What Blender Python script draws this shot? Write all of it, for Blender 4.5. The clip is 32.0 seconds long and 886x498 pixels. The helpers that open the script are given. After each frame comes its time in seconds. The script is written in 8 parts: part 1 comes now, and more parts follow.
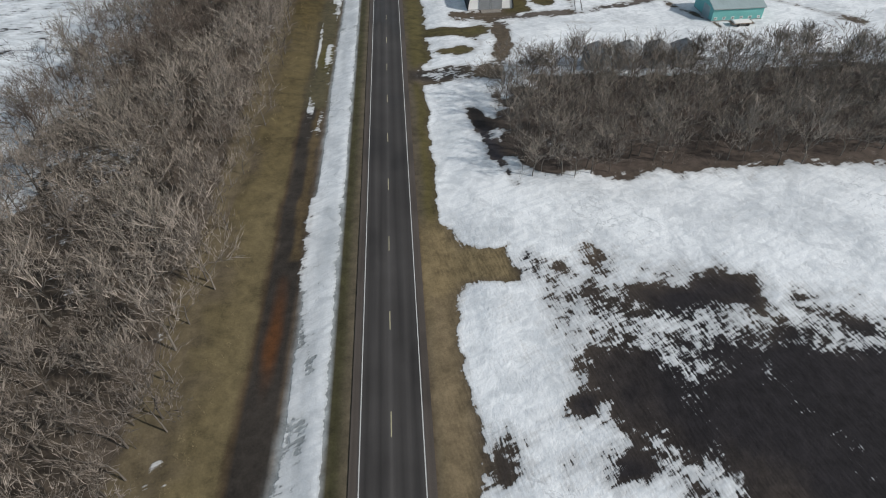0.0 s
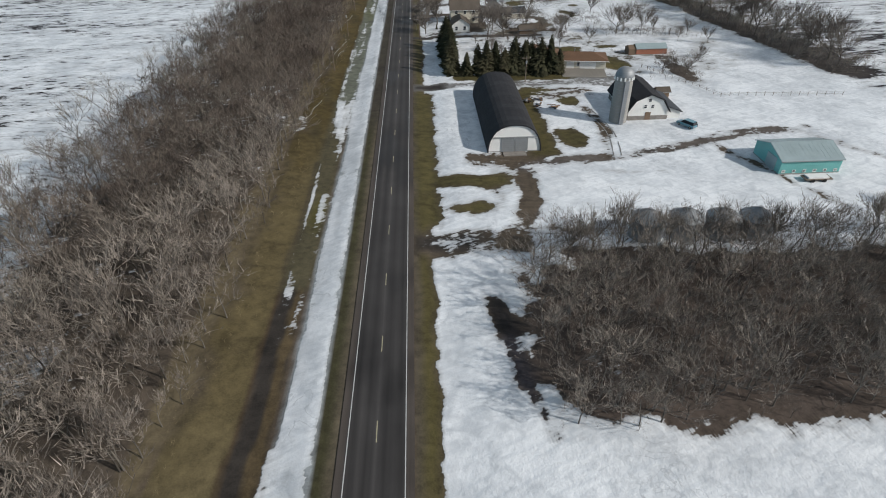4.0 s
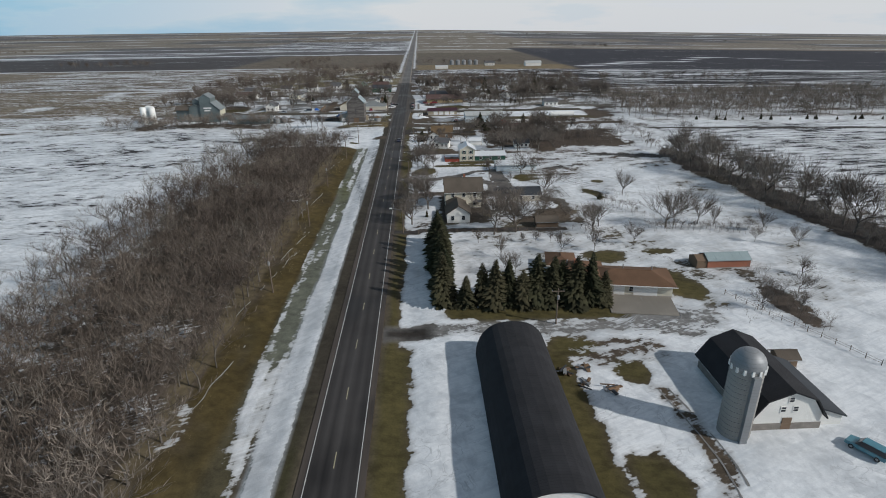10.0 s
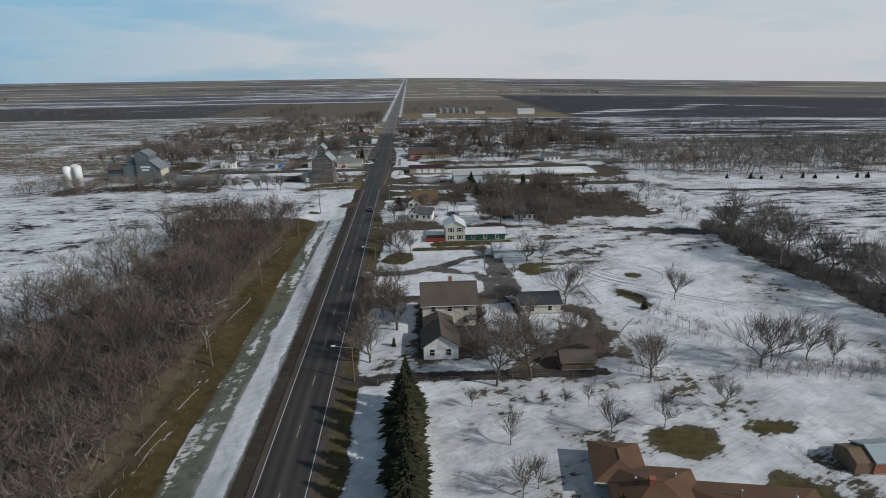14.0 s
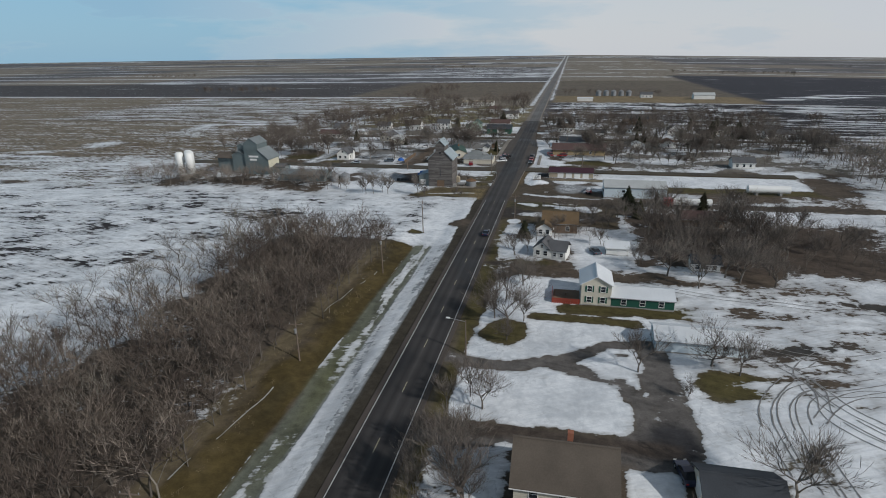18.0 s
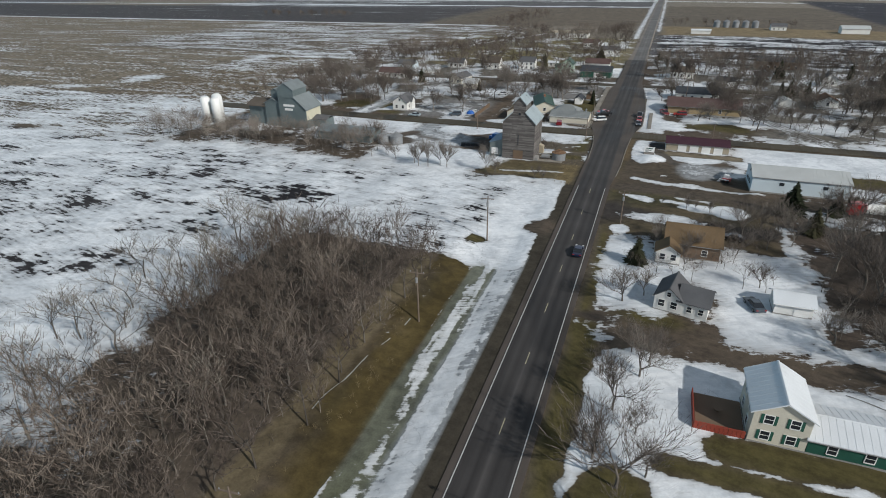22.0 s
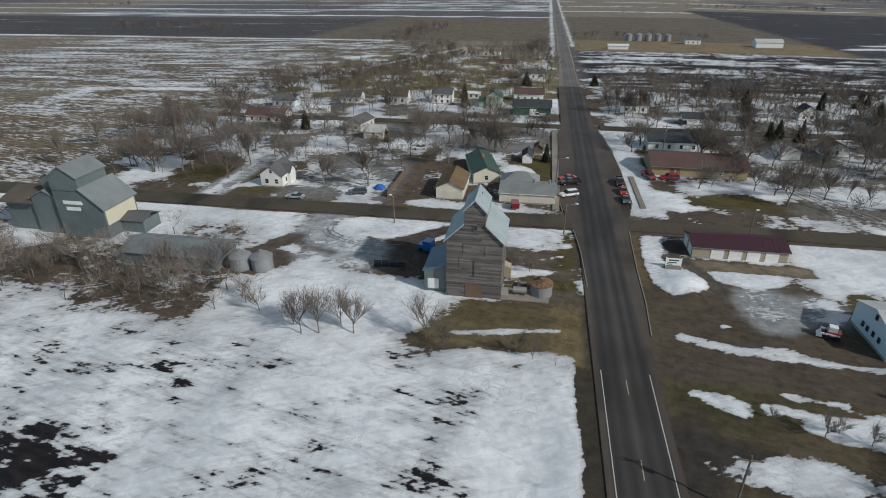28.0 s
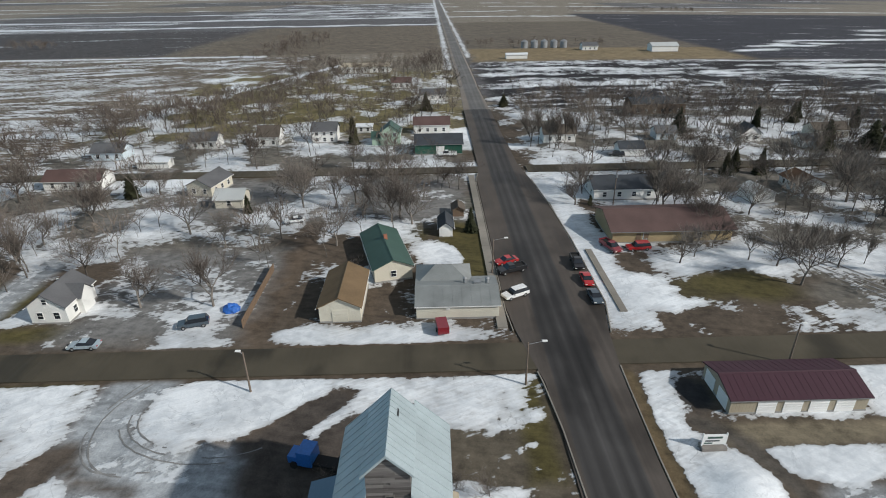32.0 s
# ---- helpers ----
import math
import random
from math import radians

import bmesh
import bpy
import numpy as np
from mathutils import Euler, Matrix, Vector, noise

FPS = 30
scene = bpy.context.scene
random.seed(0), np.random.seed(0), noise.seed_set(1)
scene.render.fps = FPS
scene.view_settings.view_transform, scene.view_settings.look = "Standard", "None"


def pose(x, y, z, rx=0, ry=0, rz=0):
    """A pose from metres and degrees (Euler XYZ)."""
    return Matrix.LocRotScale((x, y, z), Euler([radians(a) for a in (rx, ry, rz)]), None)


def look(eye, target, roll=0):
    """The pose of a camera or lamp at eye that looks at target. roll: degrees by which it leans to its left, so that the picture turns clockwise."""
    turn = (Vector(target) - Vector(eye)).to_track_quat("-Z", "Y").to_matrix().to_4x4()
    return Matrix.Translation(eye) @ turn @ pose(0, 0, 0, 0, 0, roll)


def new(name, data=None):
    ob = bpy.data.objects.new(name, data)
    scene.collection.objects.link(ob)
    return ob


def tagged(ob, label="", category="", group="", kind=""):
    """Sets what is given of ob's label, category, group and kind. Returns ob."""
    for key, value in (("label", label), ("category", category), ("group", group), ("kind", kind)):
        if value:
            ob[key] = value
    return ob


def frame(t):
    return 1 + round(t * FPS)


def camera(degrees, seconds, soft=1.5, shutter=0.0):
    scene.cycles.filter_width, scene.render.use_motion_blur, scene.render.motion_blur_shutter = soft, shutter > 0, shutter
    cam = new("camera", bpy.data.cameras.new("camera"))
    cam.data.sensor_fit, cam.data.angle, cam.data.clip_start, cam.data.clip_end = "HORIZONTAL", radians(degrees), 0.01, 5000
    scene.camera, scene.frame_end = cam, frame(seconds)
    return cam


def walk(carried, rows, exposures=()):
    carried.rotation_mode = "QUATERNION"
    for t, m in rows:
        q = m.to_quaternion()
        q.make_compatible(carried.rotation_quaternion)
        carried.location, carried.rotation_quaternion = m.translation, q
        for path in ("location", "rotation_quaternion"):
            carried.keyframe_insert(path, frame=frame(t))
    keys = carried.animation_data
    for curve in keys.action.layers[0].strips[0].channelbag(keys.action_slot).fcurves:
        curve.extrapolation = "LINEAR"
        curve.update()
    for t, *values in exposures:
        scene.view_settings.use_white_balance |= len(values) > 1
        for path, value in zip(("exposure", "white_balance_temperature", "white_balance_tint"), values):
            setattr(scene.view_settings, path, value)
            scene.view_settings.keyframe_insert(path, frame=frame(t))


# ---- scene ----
cam = camera(76.8, 32.0, 1.0)
METRES, EYE, TILT, LEAN, TURN = 407.0, 55.4, 0.0, 0.0, -3.35
ROWS = [
    (0.0, 0.0, 0.0, 0.0, -1.16, -43.22, 1.24),
    (0.5, -0.0001, 0.0088, 0.0, -0.9, -42.63, 1.24),
    (1.0, 0.0003, 0.0183, 0.0003, -0.57, -42.06, 1.3),
    (1.5, 0.0003, 0.0282, 0.0005, -0.3, -41.26, 1.27),
    (2.0, 0.0004, 0.0383, 0.0007, -0.08, -40.24, 1.23),
    (2.5, 0.0007, 0.0488, 0.0008, 0.16, -38.9, 1.21),
    (3.0, 0.0007, 0.0596, 0.0008, 0.32, -37.61, 1.11),
    (3.5, 0.0011, 0.0708, 0.0007, 0.55, -36.35, 1.08),
    (5.5, 0.0022, 0.1184, 0.002, 0.98, -32.1, 0.97),
    (6.0, 0.0023, 0.1318, 0.002, 0.99, -31.09, 0.95),
    (6.5, 0.0026, 0.1455, 0.0018, 1.08, -30.05, 0.91),
    (7.0, 0.0027, 0.1593, 0.0017, 1.12, -29.01, 0.84),
    (7.5, 0.0032, 0.1737, 0.0013, 1.16, -27.94, 0.81),
    (8.0, 0.0035, 0.1889, 0.0013, 1.14, -26.95, 0.8),
    (8.5, 0.0039, 0.2045, 0.001, 1.09, -25.95, 0.76),
    (9.0, 0.0046, 0.221, -0.0003, 1.07, -24.76, 0.71),
    (9.5, 0.005, 0.2376, -0.0004, 1.01, -23.62, 0.69),
    (10.0, 0.0057, 0.255, -0.001, 0.94, -22.44, 0.67),
    (10.5, 0.006, 0.2725, -0.0016, 0.84, -21.19, 0.6),
    (11.0, 0.0068, 0.2901, -0.0021, 0.74, -19.96, 0.59),
    (11.5, 0.0074, 0.3082, -0.0028, 0.62, -18.78, 0.57),
    (12.0, 0.0081, 0.3264, -0.0035, 0.5, -17.94, 0.58),
    (12.5, 0.0088, 0.3444, -0.0043, 0.39, -17.75, 0.6),
    (13.0, 0.0095, 0.3625, -0.0051, 0.25, -17.84, 0.62),
    (13.5, 0.0103, 0.3808, -0.0057, 0.1, -17.95, 0.65),
    (14.0, 0.0114, 0.3991, -0.0064, -0.03, -18.06, 0.74),
    (14.5, 0.0123, 0.4174, -0.0068, -0.15, -18.15, 0.84),
    (16.5, 0.0166, 0.4858, -0.0062, 2.44, -19.24, 1.19),
    (17.0, 0.0167, 0.5039, -0.0065, 6.43, -19.53, 1.13),
    (17.5, 0.0166, 0.5218, -0.0068, 11.38, -19.78, 1.06),
    (18.0, 0.0158, 0.5392, -0.0068, 15.5, -19.96, 0.97),
    (18.5, 0.0145, 0.5562, -0.007, 18.22, -20.07, 1.01),
    (19.0, 0.0119, 0.5729, -0.007, 20.42, -20.2, 0.97),
    (19.5, 0.0083, 0.5892, -0.0072, 21.29, -20.3, 1.0),
    (20.0, 0.004, 0.6049, -0.0075, 21.75, -21.02, 1.01),
    (20.5, -0.0011, 0.6204, -0.0075, 22.29, -23.05, 1.01),
    (21.0, -0.0069, 0.6359, -0.0077, 22.94, -24.99, 0.98),
    (21.5, -0.0133, 0.6512, -0.0077, 23.36, -26.74, 0.94),
    (22.0, -0.0199, 0.666, -0.0077, 23.66, -26.88, 0.82),
    (22.5, -0.0269, 0.6811, -0.0077, 24.05, -26.87, 0.75),
    (23.0, -0.0344, 0.6961, -0.0078, 24.44, -26.87, 0.67),
    (23.5, -0.0417, 0.7112, -0.008, 24.61, -26.87, 0.62),
    (24.0, -0.0488, 0.7262, -0.0084, 23.52, -26.88, 0.59),
    (24.5, -0.056, 0.741, -0.0085, 20.22, -26.9, 0.63),
    (25.0, -0.0632, 0.7557, -0.0086, 18.44, -26.87, 0.55),
    (25.5, -0.0698, 0.7708, -0.0089, 17.2, -26.8, 0.52),
    (27.5, -0.0919, 0.8313, -0.0089, 13.43, -26.47, 0.24),
    (28.0, -0.0965, 0.8469, -0.0089, 13.1, -26.38, 0.2),
    (28.5, -0.1004, 0.8627, -0.0088, 12.47, -26.32, 0.23),
    (29.0, -0.1041, 0.8785, -0.0088, 10.83, -26.25, 0.3),
    (29.5, -0.1073, 0.8943, -0.0086, 8.68, -26.2, 0.43),
    (30.0, -0.1101, 0.9104, -0.0088, 6.7, -26.12, 0.53),
    (30.5, -0.1126, 0.9265, -0.0089, 5.13, -26.09, 0.61),
    (31.0, -0.1144, 0.9429, -0.0091, 4.23, -26.05, 0.64),
    (31.5, -0.1158, 0.9592, -0.0093, 3.25, -26.04, 0.73),
    (32.0, -0.1167, 0.9759, -0.0099, 2.09, -26.01, 0.81),
]
walk(cam, [(t, pose(0, 0, EYE, TILT, LEAN, TURN) @ pose(METRES * x, METRES * y, METRES * z, 90 + pitch, roll, yaw)) for t, x, y, z, yaw, pitch, roll in ROWS], ((0.0, -0.04, 6450, 10), (2.0, -0.13, 6450, 10), (6.0, -0.09, 6400, 10), (9.0, -0.28, 6350, 10), (11.0, -0.44, 6300, 10), (13.0, -0.56, 6250, 10), (19.0, -0.52, 6250, 10), (22.0, -0.18, 6350, 9), (25.0, -0.16, 6350, 9), (28.0, -0.32, 6350, 9), (30.0, -0.12, 6350, 9), (32.0, -0.03, 6400, 9)))

# ---- world, sun, exposure ----
SUN_TO = Vector((0.80, -0.40, 0.57)).normalized()
world = bpy.data.worlds.new("sky")
scene.world = world
world.use_nodes = True
wn, wl = world.node_tree.nodes, world.node_tree.links
wn.clear()
sky = wn.new("ShaderNodeTexSky")
sky.sky_type = "NISHITA"
sky.sun_disc = False
sky.sun_elevation = math.asin(SUN_TO.z)
sky.sun_rotation = math.atan2(SUN_TO.x, SUN_TO.y)
sky.dust_density = 0.15
sky.ozone_density = 2.0
bg_sky = wn.new("ShaderNodeBackground")
bg_sky.inputs["Strength"].default_value = 0.15
wl.new(sky.outputs[0], bg_sky.inputs["Color"])
bg_cloud = wn.new("ShaderNodeBackground")
bg_cloud.inputs["Color"].default_value = (0.87, 0.92, 0.97, 1)
bg_cloud.inputs["Strength"].default_value = 0.78
wco = wn.new("ShaderNodeTexCoord")
wmap = wn.new("ShaderNodeMapping")
wmap.inputs["Scale"].default_value = (1.2, 1.2, 6.0)
wl.new(wco.outputs["Generated"], wmap.inputs["Vector"])
wnoise = wn.new("ShaderNodeTexNoise")
wnoise.inputs["Scale"].default_value = 2.6
wnoise.inputs["Detail"].default_value = 5
wnoise.inputs["Roughness"].default_value = 0.55
wl.new(wmap.outputs[0], wnoise.inputs["Vector"])
wramp = wn.new("ShaderNodeMapRange")
wramp.inputs["From Min"].default_value = 0.41
wramp.inputs["From Max"].default_value = 0.58
wramp.inputs["To Min"].default_value = 0.40
wramp.inputs["To Max"].default_value = 0.95
wl.new(wnoise.outputs[0], wramp.inputs["Value"])
wsep = wn.new("ShaderNodeSeparateXYZ")
wl.new(wco.outputs["Generated"], wsep.inputs[0])
whaze = wn.new("ShaderNodeMapRange")
whaze.inputs["From Min"].default_value = 0.0
whaze.inputs["From Max"].default_value = 0.08
whaze.inputs["To Min"].default_value = 0.92
whaze.inputs["To Max"].default_value = 0.86
wl.new(wsep.outputs[2], whaze.inputs["Value"])
wmax = wn.new("ShaderNodeMath")
wmax.operation = "MAXIMUM"
wblue = wn.new("ShaderNodeMapRange")
wblue.inputs["From Min"].default_value = -0.62
wblue.inputs["From Max"].default_value = 0.05
wblue.inputs["To Min"].default_value = -0.85
wblue.inputs["To Max"].default_value = 0.42
wl.new(wsep.outputs[0], wblue.inputs["Value"])
wsum = wn.new("ShaderNodeMath")
wsum.operation = "ADD"
wsum.use_clamp = True
wl.new(wblue.outputs[0], wsum.inputs[0])
wl.new(wramp.outputs[0], wsum.inputs[1])
wtone = wn.new("ShaderNodeMix")
wtone.data_type = "RGBA"
wtone.inputs[6].default_value = (0.36, 0.67, 0.91, 1)
wtone.inputs[7].default_value = (0.90, 0.93, 0.97, 1)
wl.new(wsum.outputs[0], wtone.inputs[0])
wl.new(wtone.outputs[2], bg_cloud.inputs["Color"])
wtop = wn.new("ShaderNodeMapRange")
wtop.inputs["From Min"].default_value = 0.12
wtop.inputs["From Max"].default_value = 0.7
wtop.inputs["To Min"].default_value = 0.90
wtop.inputs["To Max"].default_value = 0.28
wl.new(wsep.outputs[2], wtop.inputs["Value"])
wl.new(wtop.outputs[0], bg_cloud.inputs["Strength"])
wl.new(wramp.outputs[0], wmax.inputs[0])
wl.new(whaze.outputs[0], wmax.inputs[1])
wmix = wn.new("ShaderNodeMixShader")
wl.new(wmax.outputs[0], wmix.inputs[0])
wl.new(bg_sky.outputs[0], wmix.inputs[1])
wl.new(bg_cloud.outputs[0], wmix.inputs[2])
wout = wn.new("ShaderNodeOutputWorld")
wl.new(wmix.outputs[0], wout.inputs[0])
sun = new("sun", bpy.data.lights.new("sun", "SUN"))
sun.data.energy = 3.95
sun.data.angle = radians(1.2)
sun.data.color = (1.0, 0.965, 0.90)
sun.matrix_world = look((200, -60, 150), Vector((200, -60, 150)) - SUN_TO)


# ---- materials ----
def shader(name):
    m = bpy.data.materials.new(name)
    m.use_nodes = True
    nt = m.node_tree
    return m, nt, nt.nodes["Principled BSDF"]


def noise_node(nt, scale, detail=4, vec=None):
    n = nt.nodes.new("ShaderNodeTexNoise")
    n.inputs["Scale"].default_value = scale
    n.inputs["Detail"].default_value = detail
    if vec is not None:
        nt.links.new(vec, n.inputs["Vector"])
    return n


def place(nt):
    return nt.nodes.new("ShaderNodeNewGeometry").outputs["Position"]


def stretch(nt, vec, sx, sy, sz):
    mp = nt.nodes.new("ShaderNodeMapping")
    mp.inputs["Scale"].default_value = (sx, sy, sz)
    nt.links.new(vec, mp.inputs["Vector"])
    return mp.outputs[0]


def maths(nt, op, a, b):
    n = nt.nodes.new("ShaderNodeMath")
    n.operation = op
    for i, v in enumerate((a, b)):
        if isinstance(v, (int, float)):
            n.inputs[i].default_value = v
        else:
            nt.links.new(v, n.inputs[i])
    return n.outputs[0]


def ranged(nt, v, a, b, c, d):
    n = nt.nodes.new("ShaderNodeMapRange")
    for i, x in zip(("From Min", "From Max", "To Min", "To Max"), (a, b, c, d)):
        n.inputs[i].default_value = x
    nt.links.new(v, n.inputs["Value"])
    return n.outputs[0]


def blend(nt, fac, a, b, mode="MIX"):
    n = nt.nodes.new("ShaderNodeMix")
    n.data_type = "RGBA"
    n.blend_type = mode
    for k, v in ((0, fac), (6, a), (7, b)):
        if isinstance(v, (int, float)):
            n.inputs[k].default_value = v
        elif isinstance(v, tuple):
            n.inputs[k].default_value = (*v, 1)
        else:
            nt.links.new(v, n.inputs[k])
    return n.outputs[2]


def bump(nt, bsdf, h, strength, dist):
    b = nt.nodes.new("ShaderNodeBump")
    b.inputs["Strength"].default_value = strength
    b.inputs["Distance"].default_value = dist
    nt.links.new(h, b.inputs["Height"])
    nt.links.new(b.outputs[0], bsdf.inputs["Normal"])


def mat(name, col, rough=0.8, metal=0.0, var=0.25, scale=0.8, worn=None, lines=None, spec=0.3):
    """A worn painted surface: stains at two scales, optional second colour showing through, optional courses along z or across."""
    m, nt, b = shader(name)
    p = place(nt)
    big = noise_node(nt, scale * 0.35, 5, p).outputs[0]
    small = noise_node(nt, scale * 7, 4, p).outputs[0]
    v = maths(nt, "ADD", maths(nt, "MULTIPLY", big, 0.65), maths(nt, "MULTIPLY", small, 0.35))
    gain = ranged(nt, v, 0.25, 0.75, 1 - var, 1 + var)
    c = blend(nt, 1.0, col, (1, 1, 1), "MULTIPLY")
    comb = nt.nodes.new("ShaderNodeCombineColor")
    for i in range(3):
        nt.links.new(gain, comb.inputs[i])
    c = blend(nt, 1.0, c, comb.outputs[0], "MULTIPLY")
    if worn:
        w = ranged(nt, noise_node(nt, scale * 1.7, 7, stretch(nt, p, 1, 1, 0.35)).outputs[0], 0.5, 0.62, 0, 0.85)
        c = blend(nt, w, c, worn)
    if lines:
        axis, step, depth = lines
        sep = nt.nodes.new("ShaderNodeSeparateXYZ")
        nt.links.new(p, sep.inputs[0])
        fr = maths(nt, "FRACT", maths(nt, "DIVIDE", sep.outputs["XYZ".index(axis)], step), 0)
        edge = ranged(nt, fr, 0.0, 0.16, 0.0, 1.0)
        cc = nt.nodes.new("ShaderNodeCombineColor")
        g = ranged(nt, edge, 0, 1, 1 - depth, 1)
        for i in range(3):
            nt.links.new(g, cc.inputs[i])
        c = blend(nt, 1.0, c, cc.outputs[0], "MULTIPLY")
        bump(nt, b, edge, 0.5, 0.03)
    else:
        bump(nt, b, small, 0.25, 0.03)
    nt.links.new(c, b.inputs["Base Color"])
    b.inputs["Roughness"].default_value = rough
    b.inputs["Metallic"].default_value = metal
    b.inputs["Specular IOR Level"].default_value = spec
    return m


def turned_noise(nt, p, angle, along, across, detail=5):
    """Noise drawn out along one direction of the plan."""
    mp = nt.nodes.new("ShaderNodeMapping")
    mp.vector_type = "TEXTURE"
    mp.inputs["Rotation"].default_value = (0, 0, radians(angle))
    mp.inputs["Scale"].default_value = (along, across, 1)
    nt.links.new(p, mp.inputs["Vector"])
    return noise_node(nt, 1.0, detail, mp.outputs[0]).outputs[0]


def grey(nt, v):
    cc = nt.nodes.new("ShaderNodeCombineColor")
    for i in range(3):
        nt.links.new(v, cc.inputs[i])
    return cc.outputs[0]


def ground_material():
    """Soil or dead grass (the cover's colour) under crusted snow (the cover's alpha)."""
    m, nt, b = shader("thawing ground")
    at = nt.nodes.new("ShaderNodeAttribute")
    at.attribute_name = "cover"
    p = place(nt)
    fine = noise_node(nt, 0.8, 9, p)
    fine.inputs["Roughness"].default_value = 0.6
    fine = fine.outputs[0]
    grain = noise_node(nt, 4.0, 5, p).outputs[0]
    wide = noise_node(nt, 0.09, 5, p).outputs[0]
    furrow = turned_noise(nt, p, FURROW, 1.9, 0.30)
    plough = nt.nodes.new("ShaderNodeAttribute")
    plough.attribute_name = "plough"
    rows = maths(nt, "MULTIPLY", maths(nt, "SUBTRACT", furrow, 0.5), plough.outputs["Fac"])
    drift = nt.nodes.new("ShaderNodeAttribute")
    drift.attribute_name = "drift"
    blown = maths(nt, "MULTIPLY", maths(nt, "SUBTRACT", turned_noise(nt, p, -12, 4.5, 0.9, 6), 0.5), drift.outputs["Fac"])
    rows = maths(nt, "ADD", rows, blown)
    lvl = maths(nt, "ADD", at.outputs["Alpha"], maths(nt, "ADD", maths(nt, "MULTIPLY", maths(nt, "SUBTRACT", fine, 0.5), 0.62), maths(nt, "ADD", rows, maths(nt, "MULTIPLY", maths(nt, "SUBTRACT", turned_noise(nt, p, 24, 3.2, 0.45, 6), 0.5), 0.40))))
    fac = ranged(nt, lvl, 0.455, 0.535, 0, 1)
    shade = maths(nt, "ADD", maths(nt, "MULTIPLY", grain, 0.25), maths(nt, "ADD", maths(nt, "MULTIPLY", wide, 0.35), maths(nt, "ADD", maths(nt, "MULTIPLY", rows, 1.1), maths(nt, "MULTIPLY", fine, 0.4))))
    mid = noise_node(nt, 0.45, 5, p)
    mid.inputs["Distortion"].default_value = 0.6
    shade = maths(nt, "ADD", shade, maths(nt, "MULTIPLY", maths(nt, "SUBTRACT", mid.outputs[0], 0.5), 0.45))
    under = blend(nt, 1.0, at.outputs["Color"], grey(nt, ranged(nt, shade, 0.33, 0.70, 0.58, 1.45)), "MULTIPLY")
    dirt = ranged(nt, maths(nt, "ADD", maths(nt, "MULTIPLY", wide, 0.6), maths(nt, "MULTIPLY", fine, 0.4)), 0.44, 0.66, 0, 0.9)
    snow = blend(nt, dirt, (0.79, 0.805, 0.825), (0.47, 0.49, 0.515))
    ridge_n = noise_node(nt, 0.22, 5, p)
    ridge_n.inputs["Distortion"].default_value = 1.2
    ridge = ranged(nt, maths(nt, "ABSOLUTE", maths(nt, "SUBTRACT", ridge_n.outputs[0], 0.5), 0), 0.0, 0.014, 1.0, 0.0)
    crust = ranged(nt, noise_node(nt, 0.05, 3, p).outputs[0], 0.46, 0.62, 0.0, 0.7)
    snow = blend(nt, maths(nt, "MULTIPLY", ridge, crust), snow, (0.34, 0.35, 0.37))
    soft_n = noise_node(nt, 0.35, 4, p)
    soft_n.inputs["Distortion"].default_value = 0.8
    snow = blend(nt, ranged(nt, soft_n.outputs[0], 0.5, 0.68, 0.0, 0.5), snow, (0.40, 0.425, 0.455))
    snow = blend(nt, ranged(nt, grain, 0.33, 0.62, 0.14, 0.0), snow, (0.42, 0.44, 0.47))
    brushed = turned_noise(nt, p, 24, 7.0, 0.7, 6)
    snow = blend(nt, ranged(nt, brushed, 0.48, 0.70, 0.0, 0.45), snow, (0.50, 0.53, 0.57))
    thin = ranged(nt, lvl, 0.5, 0.80, 0.42, 0.0)
    snow = blend(nt, thin, snow, under)
    nt.links.new(blend(nt, fac, under, snow), b.inputs["Base Color"])
    nt.links.new(ranged(nt, fac, 0, 1, 0.9, 0.6), b.inputs["Roughness"])
    b.inputs["Specular IOR Level"].default_value = 0.2
    h = maths(nt, "ADD", maths(nt, "MULTIPLY", fac, 0.35), maths(nt, "ADD", maths(nt, "MULTIPLY", fine, maths(nt, "ADD", 0.22, maths(nt, "MULTIPLY", plough.outputs["Fac"], 1.8))), maths(nt, "ADD", maths(nt, "MULTIPLY", rows, 0.3), maths(nt, "MULTIPLY", grain, 0.2))))
    bump(nt, b, h, 0.55, 0.28)
    return m


